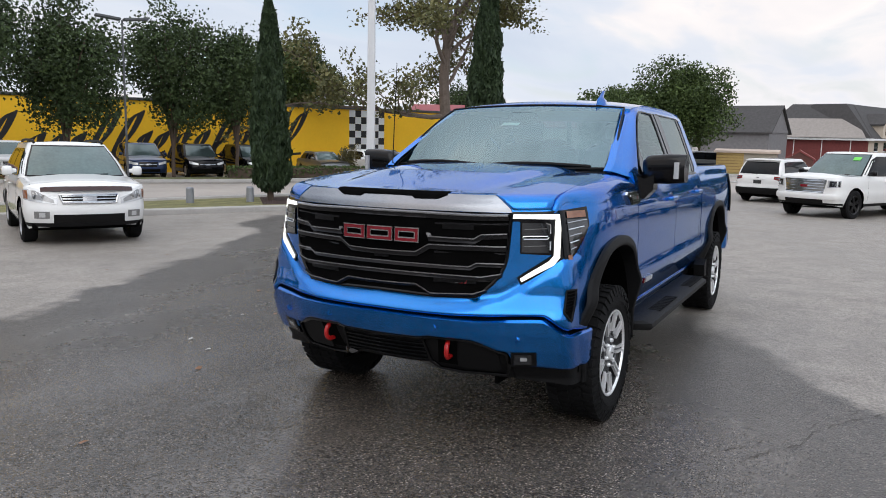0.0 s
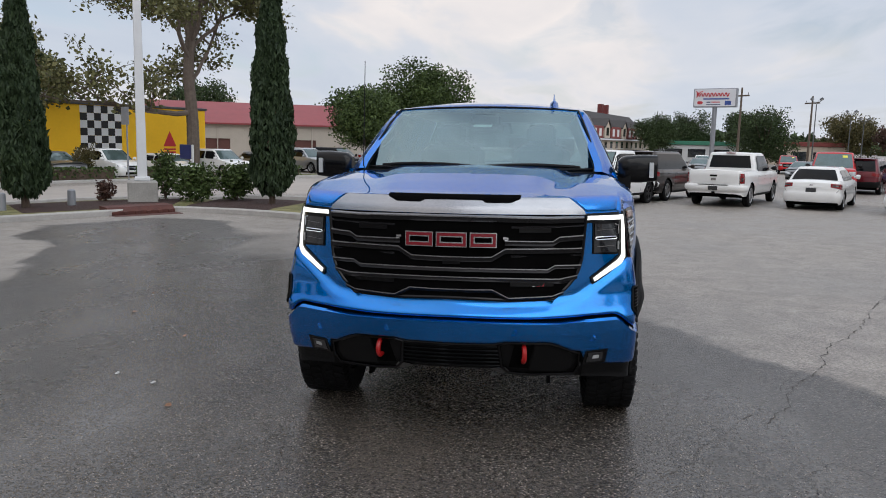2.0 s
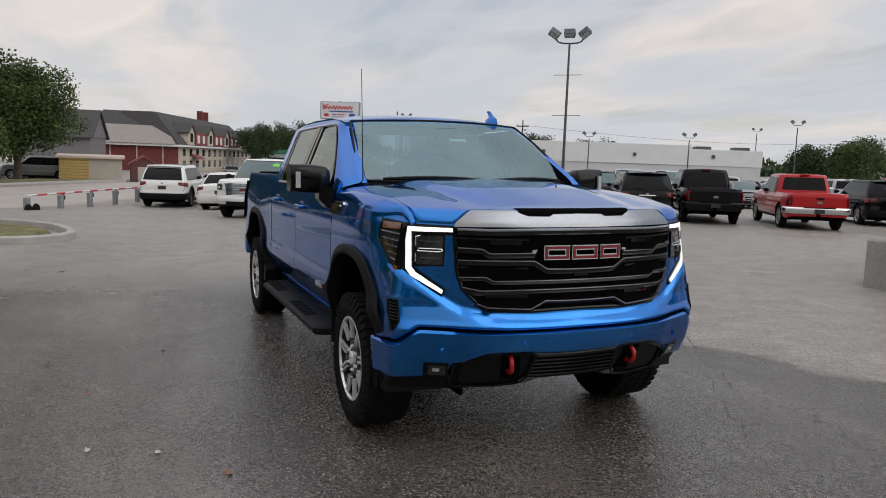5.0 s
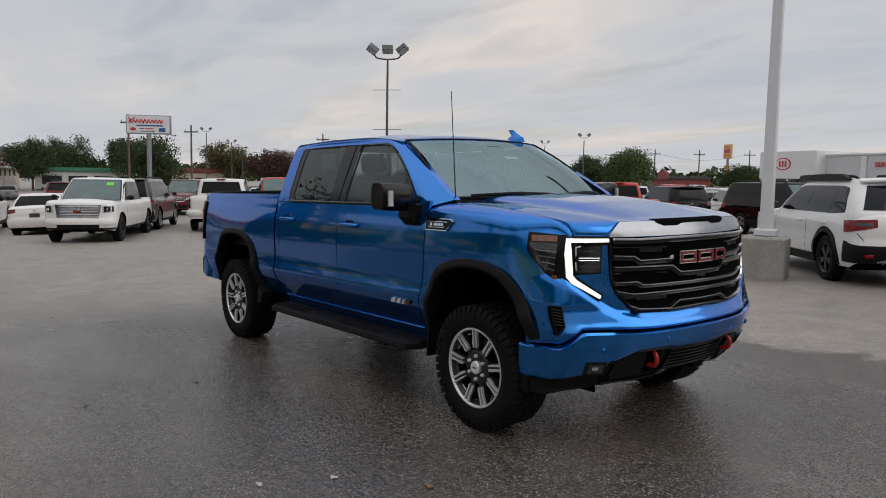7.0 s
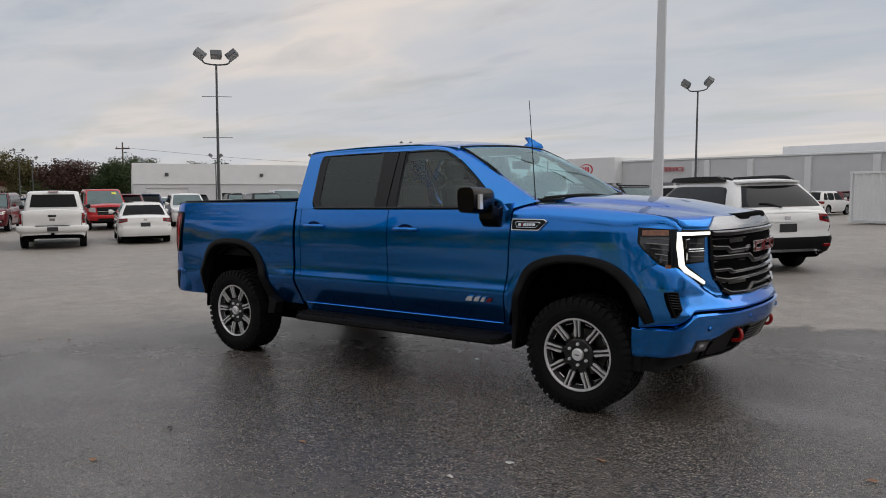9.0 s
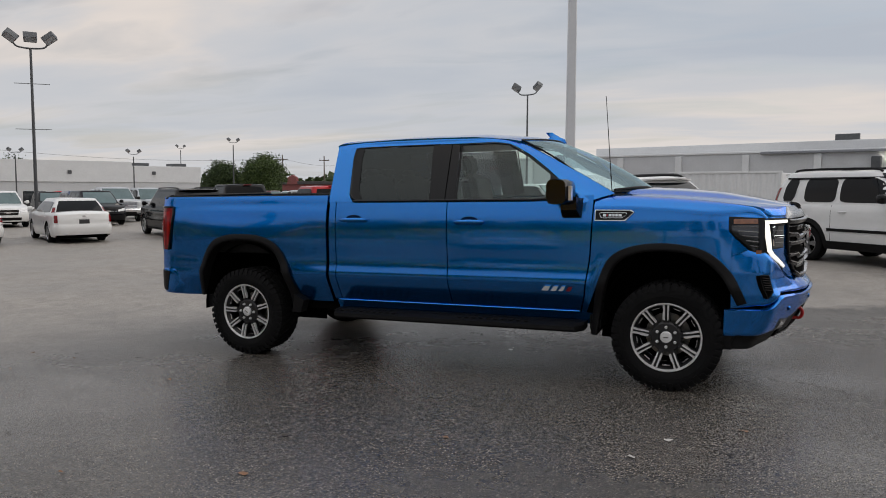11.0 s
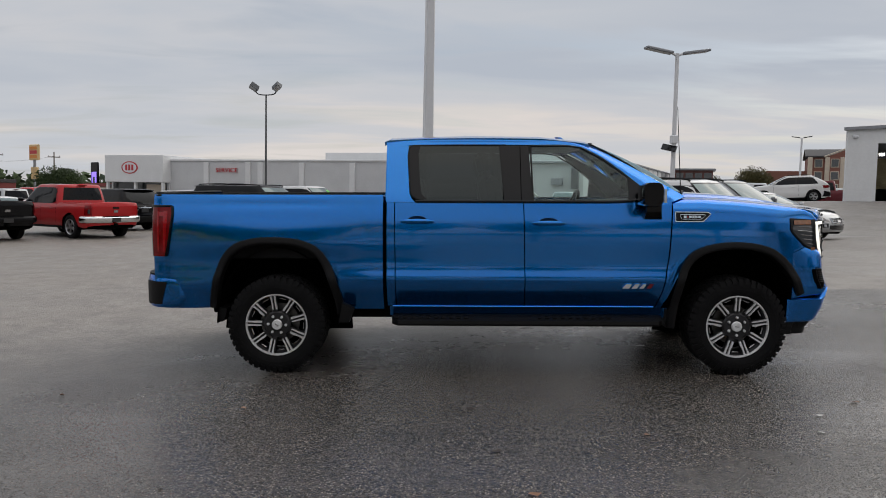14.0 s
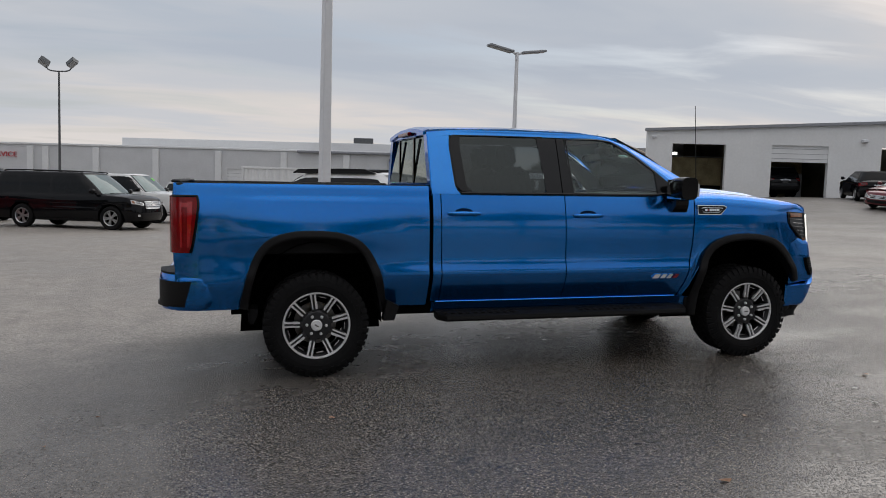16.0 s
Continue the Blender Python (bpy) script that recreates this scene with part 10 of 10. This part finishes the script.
def shrub(x, y, r, h, seed, leaf=LEAF_MID, n=2600, label="rounded green shrub in the mulch"):
    rng = np.random.default_rng(seed)
    t = thing("shrub", label, "shrub", pose(x, y, gz(x, y) + 0.1), "shrubs in the bed")
    stems = [tube([(0, 0, 0), (r * 0.4 * math.cos(a), r * 0.4 * math.sin(a), h * 0.45), (r * 0.75 * math.cos(a), r * 0.75 * math.sin(a), h * 0.8)], 0.014, 5, 0.006) for a in np.linspace(0, 5.6, 7)]
    part("stems", joined(*stems), BARK, t)
    blobs = [((r * 0.35 * math.cos(a), r * 0.35 * math.sin(a), h * rng.uniform(0.45, 0.65)), (r * 0.62, r * 0.62, h * 0.42)) for a in np.linspace(0, 5.2, 6)]
    P = crown_points(rng, blobs, n // 10, 10, 0.07, 0.45)
    part("leaves", leaves(P, 0.07, rng, 1.5), leaf, t, smooth=0, normals=False)


def hedge(x0, y0, x1, y1, h, w, seed):
    rng = np.random.default_rng(seed)
    m_, L = along(x0, y0, x1, y1, gz((x0 + x1) / 2, (y0 + y1) / 2) + 0.08)
    t = thing("hedge", "low clipped green hedge on the verge", "hedge", m_, "hedges on the verge")
    n = int(L * 420)
    P = np.stack([rng.uniform(0, L, n), rng.uniform(-w / 2, w / 2, n), h * rng.random(n) ** 0.6], 1)
    part("leaves", leaves(P, 0.10, rng, 1.3), LEAF_MID, t, smooth=0, normals=False)
    part("twig_core", box(0.1, L - 0.1, -w * 0.35, w * 0.35, 0, h * 0.85, 0.05), BARK, t)


def sparse_tree(x, y):
    """The big half-bare sycamore with heavy limbs and thin foliage."""
    rng = np.random.default_rng(11)
    t = thing("sycamore", "large half-bare sycamore with grey limbs and thin pale leaves", "tree", pose(x, y, gz(x, y), 0, 0, 152) @ Matrix.Scale(1.28, 4))
    limbs, ends = [], []

    def grow(p, d, length, r, depth):
        n = 6
        pts = [p]
        for k in range(n):
            d = (d + Vector(rng.normal(size=3)) * 0.16 + Vector((0, 0, 0.05 if depth < 3 else -0.03))).normalized()
            pts.append(pts[-1] + d * (length / n))
        limbs.append(tube(pts, r, 7 if depth < 2 else 4, r * 0.55, False))
        if depth >= 2:
            ends.extend(pts[2:])
        if depth < 4:
            for k in range(3 if depth < 3 else 2):
                q = pts[2 + (k * 2) % 5]
                nd = (d + Vector(rng.normal(size=3)) * 0.75).normalized()
                nd.z = nd.z * 0.6 + 0.15
                grow(q, nd.normalized(), length * rng.uniform(0.5, 0.72), r * 0.5, depth + 1)
            grow(pts[-1], d, length * 0.72, r * 0.55, depth + 1)
    limbs.append(tube(curve([(0, 0, -0.2), (0.05, 0.0, 2.5), (-0.05, 0.1, 5.0), (0.1, 0.0, 7.2)], 12), 0.33, 10, 0.22, False))
    for d, h, L, r in (((-0.15, 0.1, 1), 6.8, 4.2, 0.30), ((0.35, 0.1, 0.95), 6.6, 4.4, 0.28), ((-0.9, 0.1, 0.25), 3.1, 4.6, 0.22), ((0.9, -0.1, 0.45), 4.6, 3.8, 0.17), ((-0.7, -0.2, 0.65), 5.6, 4.2, 0.19), ((0.6, 0.3, 0.7), 6.0, 3.8, 0.17), ((0.1, -0.6, 0.8), 6.4, 3.4, 0.18)):
        grow(Vector((0, 0, h)), Vector(d).normalized(), L, r * 0.62, 1)
    part("trunk", joined(*limbs), BARK_PALE, t, normals=False)
    E = np.array([tuple(p) for p in ends])
    keep = E[rng.random(len(E)) < np.interp(E[:, 2], [2, 5, 8, 12], [0.80, 0.70, 0.50, 0.20])]
    P = np.repeat(keep, 14, 0) + np.clip(rng.normal(size=(len(keep) * 14, 3)), -1.6, 1.6) * np.array([0.30, 0.30, 0.25])
    part("crown", leaves(P, 0.15, rng, 1.3), LEAF_PALE, t, smooth=0, normals=False)


def planting():
    cypress(-10.55, -12.45, 5.7, 0.52, 1)
    cypress(-13.9, -7.3, 6.6, 0.58, 2)
    shrub(-14.25, -9.75, 0.68, 1.05, 3)
    shrub(-14.75, -8.75, 0.55, 1.05, 4)
    shrub(-14.3, -10.75, 0.34, 1.45, 5, LEAF_MID, 1500, "tall narrow green shrub beside the post")
    shrub(-13.1, -11.9, 0.22, 0.55, 6, LEAF_RUST, 420, "small reddish shrub in the bed")
    sparse_tree(-38.6, -21.9)
    for k, (x, y, h, r, low) in enumerate(((-14.9, -27.6, 8.2, 2.9, 1.5), (-10.6, -27.4, 8.2, 3.1, 1.5), (-20.2, -27.0, 8.4, 2.9, 1.5), (-23.4, -25.9, 7.6, 2.5, 1.5), (-6.5, -30.0, 8.6, 3.2, 2.0))):
        tree(x, y, h, r, low, 20 + k, LEAF_OAK, 0.10, label="dark green oak on the verge in front of the mural", clumps=330, per=56, leaf_size=0.105, spread=0.33, blobs_n=13, group="oaks on the verge")
    tree(-41.0, -35.5, 9.6, 3.3, 4.0, 31, LEAF_OAK, 0.25, label="dark green tree behind the mural building", clumps=300, per=40, leaf_size=0.16)
    tree(-33.0, -30.3, 8.2, 2.6, 3.4, 32, LEAF_MID, 0.18, label="green tree behind the mural building", clumps=180, per=40, leaf_size=0.15)
    shrub(-30.2, -23.8, 0.7, 1.8, 33, LEAF_AUTUMN, 1500, "olive green sapling on the verge")
    tree(-45.0, -12.2, 5.6, 3.1, 1.4, 34, LEAF_MID, 0.16, label="broad green tree beside the road", clumps=460, per=56, leaf_size=0.12, spread=0.33)
    tree(-51.5, -9.3, 7.7, 3.9, 1.5, 35, LEAF_MID, 0.28, label="large green maple beside the sheds", clumps=620, per=58, leaf_size=0.13, spread=0.36, blobs_n=14)
    hedge(-21.9, -25.2, -28.2, -20.9, 0.62, 0.9, 41)
    hedge(-29.6, -20.4, -32.2, -18.8, 0.62, 0.9, 42)
    hedge(-35.0, -16.6, -37.5, -14.6, 0.62, 0.9, 43)
    far = [(-109, 31.0, 7.6, 5.4, 1.0, LEAF_OAK), (-124, 47.5, 7.8, 6.0, 1.5, LEAF_AUTUMN), (-118, 55.0, 6.6, 4.6, 1.5, LEAF_RUST), (-112, 60.0, 6.4, 4.2, 1.2, LEAF_OAK), (-128, 33.0, 8.2, 5, 1.5, LEAF_OAK), (-140, 25.0, 8.6, 5, 2, LEAF_OAK), (-132, 19, 8, 4, 2, LEAF_OAK),
           (-120, 68.0, 7.6, 5.5, 1.0, LEAF_OAK), (-104, 68, 5.8, 4.0, 1.0, LEAF_AUTUMN), (-96, 66, 6.0, 4.4, 1.0, LEAF_OAK), (-92.0, 108.0, 6.6, 4.2, 1.0, LEAF_OAK), (-87, 114, 8.4, 5.4, 1.0, LEAF_MID), (-75.5, 88.0, 5.6, 2.8, 0.8, LEAF_OAK), (-70.0, 91.0, 6.5, 3.6, 0.8, LEAF_MID), (-66, 118, 5.0, 3.5, 0.8, LEAF_OAK),
           (-100, -16.0, 8.5, 4.0, 2, LEAF_OAK), (-88, -24, 8.0, 4.0, 2, LEAF_OAK), (-76, -40, 8.5, 5, 2, LEAF_OAK), (62, 150, 8.0, 4.5, 1.0, LEAF_AUTUMN), (52, 152, 5.6, 4.0, 0.8, LEAF_AUTUMN), (100, 140, 7, 5, 1, LEAF_OAK), (-60, -50, 10, 5, 3, LEAF_OAK), (-20, -50, 10, 5, 3, LEAF_OAK)]
    for k, (x, y, h, r, low, lf) in enumerate(far):
        tree(x, y, h, r, low, 60 + k, lf, 0.2, label={LEAF_RUST: "russet tree far beyond the lot", LEAF_AUTUMN: "olive tree far beyond the lot"}.get(lf, "dark green tree far beyond the lot"), clumps=190, per=62, leaf_size=0.20, spread=0.52, group="far trees")
    # a continuous belt of far woods closes the horizon
    rng = np.random.default_rng(99)
    pts = []
    for k in range(900):
        a = rng.uniform(0, 2 * math.pi)
        R = rng.uniform(300, 420)
        h = rng.uniform(3.5, 8) * (1.15 if rng.random() < 0.2 else 1)
        c = np.array([R * math.cos(a), R * math.sin(a), gz(R * math.cos(a), R * math.sin(a))])
        n = 34
        d = rng.normal(size=(n, 3))
        d /= np.linalg.norm(d, axis=1)[:, None]
        d[:, 2] = np.abs(d[:, 2])
        pts.append(c + d * np.array([h * 1.3, h * 1.3, h * 1.1]) * rng.uniform(0.7, 1.05, (n, 1)))
    w = solid("far_woods", *leaves(np.concatenate(pts), 3.2, rng, 1.2), LEAF_OAK, None, 0)
    tagged(w, "belt of dark woods on the horizon", "woods", kind="stuff")


def litter():
    """Leaves and paper scraps on the wet paving."""
    rng = random.Random(8)
    spots = [(3.7, -1.27, 0.030, 1), (2.02, -2.1, 0.028, 0), (1.86, -2.45, 0.024, 0), (-5.63, -3.15, 0.07, 2)]
    spots += [(rng.uniform(-6, 6), rng.uniform(-7, -1.5), rng.uniform(0.015, 0.035), rng.choice((1, 2))) for _ in range(40)]
    mats = (mat("wet_paper_scrap", (0.40, 0.39, 0.37), 0.6, vary=0.2), mat("fallen_leaf", (0.20, 0.10, 0.05), 0.7, vary=0.3), mat("dark_leaf", (0.03, 0.02, 0.015), 0.6, vary=0.3))
    for x, y, s, k in spots:
        a = rng.uniform(0, 6.28)
        pts = [(s * (1.0 + 0.3 * rng.random()) * math.cos(a + q) * (1 if i % 2 else 0.75), s * math.sin(a + q) * 0.6) for i, q in enumerate(np.linspace(0, 5.4, 7))]
        n = Vector((-0.01703, -0.0134, 1)).normalized()
        t = thing("litter" if k == 0 else "fallen_leaf", "scrap of white paper on the wet paving" if k == 0 else "small fallen leaf on the wet paving", "litter" if k == 0 else "leaf", pose(x, y, gz(x, y) + 0.003), "litter on the paving")
        V = [(a_, b_, 0.001 + 0.012 * rng.random()) for a_, b_ in pts]
        part("scrap" if k == 0 else "blade", ([(0, 0, 0.004)] + V, [(0, i + 1, (i + 1) % 7 + 1) for i in range(7)]), mats[k], t, smooth=0)


def far_cars():
    G_ = "cars in the far rows"
    base = [car("suv", "white SUV in a far row", "white", "suv", -31.4, 18.3, -28, rails=True, group=G_, fine=False), car("suv", "black SUV in a far row", "black", "suv", -28.6, 21.4, -28, group=G_, fine=False),
            car("pickup_truck", "silver pickup truck in a far row", "silver", "pickup", *ahead_of(-29.8, 24.2, -30, -1.8), -30, 5.8, 2.0, 1.9, 3.6, 0.4, 1.18, 1.2, 0.36, 1.0, group=G_, fine=False, bars=4, grille=SATIN), car("sedan", "grey sedan in a far row", "grey", "sedan", -26.6, 29.5, -30, 4.8, 1.82, 1.46, 2.8, 0.33, 0.97, 0.97, 0.2, group=G_, fine=False),
            car("suv", "maroon SUV in a far row", "maroon", "suv", -33.0, 15.8, 150, group=G_, fine=False), car("pickup_truck", "red pickup truck with a yellow price sticker in a far row", "red", "pickup", *ahead_of(-30.5, 13.4, -20, -1.8), -20, 5.8, 2.03, 1.95, 3.6, 0.41, 1.2, 1.22, 0.38, 1.0, group=G_, fine=False, grille=GLOSS_BLACK, paper=YELLOW_PAPER),
            car("sedan", "white sedan in a far row", "white", "sedan", -24.5, 33.0, -30, 4.7, 1.8, 1.45, 2.75, 0.33, 0.96, 0.96, 0.2, group=G_, fine=False), car("suv", "dark blue SUV in a far row", "navy", "suv", -22.0, 36.0, 150, group=G_, fine=False), car("suv", "silver SUV in a far row", "silver", "suv", -20.0, 41.5, 150, group=G_, fine=False)]
    rng = random.Random(3)

    def row(x0, y0, x1, y1, n, heading, skip=0.12):
        for k in range(n):
            if rng.random() < skip:
                continue
            u = k / max(1, n - 1)
            x, y = x0 + (x1 - x0) * u + rng.uniform(-0.3, 0.3), y0 + (y1 - y0) * u + rng.uniform(-0.3, 0.3)
            copy_thing(rng.choice(base), pose(x, y, gz(x, y), 0, 0, heading + rng.uniform(-3, 3) + (180 if rng.random() < 0.4 else 0)))
    row(-38, 20, -24, 44, 9, -30)
    row(-46, 24, -30, 52, 10, -30)
    row(-56, 20, -48, 36, 6, -30)
    row(-40, 62, -22, 60, 7, -100)
    row(-20, 46, -8, 60, 5, -30, 0.1)
    row(-60, 60, -40, 92, 10, -30)
    row(-78, 96, -48, 104, 9, -60)
    row(-14, 56, 8, 49, 7, -105, 0.3)
    row(14, 44, 32, 52, 6, 160, 0.0)
    row(-58, 8, -62, 26, 5, 170)
    row(-80, 8, -78, 30, 6, 170, 0.2)
    # in front of the mural
    m = ((-20.4, -29.6, 7), (-23.0, -28.4, 1), (-25.7, -27.2, 1), (-17.8, -31.0, 3), (-15.1, -32.2, 0), (-33.0, -24.1, 0), (-30.0, -25.4, 3), (-36.2, -22.2, 6), (-39.4, -20.4, 0), (-42.4, -18.6, 3), (-12, -33.6, 4), (-45.2, -16.6, 8), (-48.4, -15.2, 1))
    for x, y, k in m:
        copy_thing(base[k], pose(x, y, gz(x, y), 0, 0, 62 + rng.uniform(-4, 4)))
    # a pickup and an old wagon by the fence, more beyond the hotel
    copy_thing(base[2], pose(-62.5, -14.2, gz(-62.5, -14.2), 0, 0, 95))
    copy_thing(base[3], pose(-60.6, -8.4, gz(-60.6, -8.4), 0, 0, 275))
    car("suv", "old grey wagon by the fence", "grey", "suv", -59.5, -9.0, 275, 5.4, 2.0, 1.85, 3.3, 0.38, 1.15, 1.1, 0.3, group=G_)
    car("suv", "white SUV with red tail lamps at the row's end", "white", "suv", *ahead_of(-27.3, -0.8, 163, 1.4), 163, 4.8, 1.93, 1.74, 2.85, 0.38, 1.10, 1.06, 0.24, back_lean=0.35, rim="dark", cladding=True, group=G_)
    # by the open bays
    car("sedan", "black sedan with red tail lamps outside the workshop", "black", "sedan", *ahead_of(27.9, 24.2, 60, 1.4), 60, 4.7, 1.82, 1.48, 2.75, 0.33, 0.97, 0.97, 0.2, group=G_)
    car("sedan", "dark red sedan outside the workshop", "maroon", "sedan", *ahead_of(25.6, 21.0, 190, -1.4), 190, 4.6, 1.8, 1.46, 2.7, 0.33, 0.97, 0.97, 0.2, group=G_)
    car("suv", "grey SUV outside the workshop", "grey", "suv", *ahead_of(24.2, 17.4, 190, -1.6), 190, group=G_)
    car("suv", "dark SUV backed by a work bench inside an open bay", "black", "suv", 29.0, 33.4, 73, 4.8, 1.95, 1.75, 2.85, 0.37, 1.1, 1.06, 0.25, group=G_, lift=0.04)


def behind_the_camera():
    """Unseen showroom front and tree row, added round the apron, camera's side, for reflections."""
    b = thing("showroom", "unseen long grey showroom with dark glass, added across the apron for reflections", "building", along(30, 6, 24, -30, 0.4)[0])
    part("wall", wall_with_openings(36.5, 6.5, [(2, 10, 0.3, 3.6), (12, 22, 0.3, 3.6), (24, 34, 0.3, 3.6)]), GREY_WALL, b)
    for x0, x1 in ((2, 10), (12, 22), (24, 34)):
        part("glass_front", box(x0, x1, 0.12, 0.16, 0.3, 3.6), WINDOW_DARK, b)
    part("back", box(0, 36.5, 0.3, 12, 0, 6.4), GREY_WALL, b)
    for k, (x, y) in enumerate(((3.0, -27), (9.0, -25.5), (15.5, -25), (-2.5, -31), (21, -28))):
        tree(x, y, 8.0, 3.0, 2.0, 120 + k, LEAF_OAK, 0.16, label="unseen dark green oak, added beside the apron for reflections", clumps=200, per=20, leaf_size=0.2, group="oaks on the verge")


planting()
behind_the_camera()
far_cars()
litter()
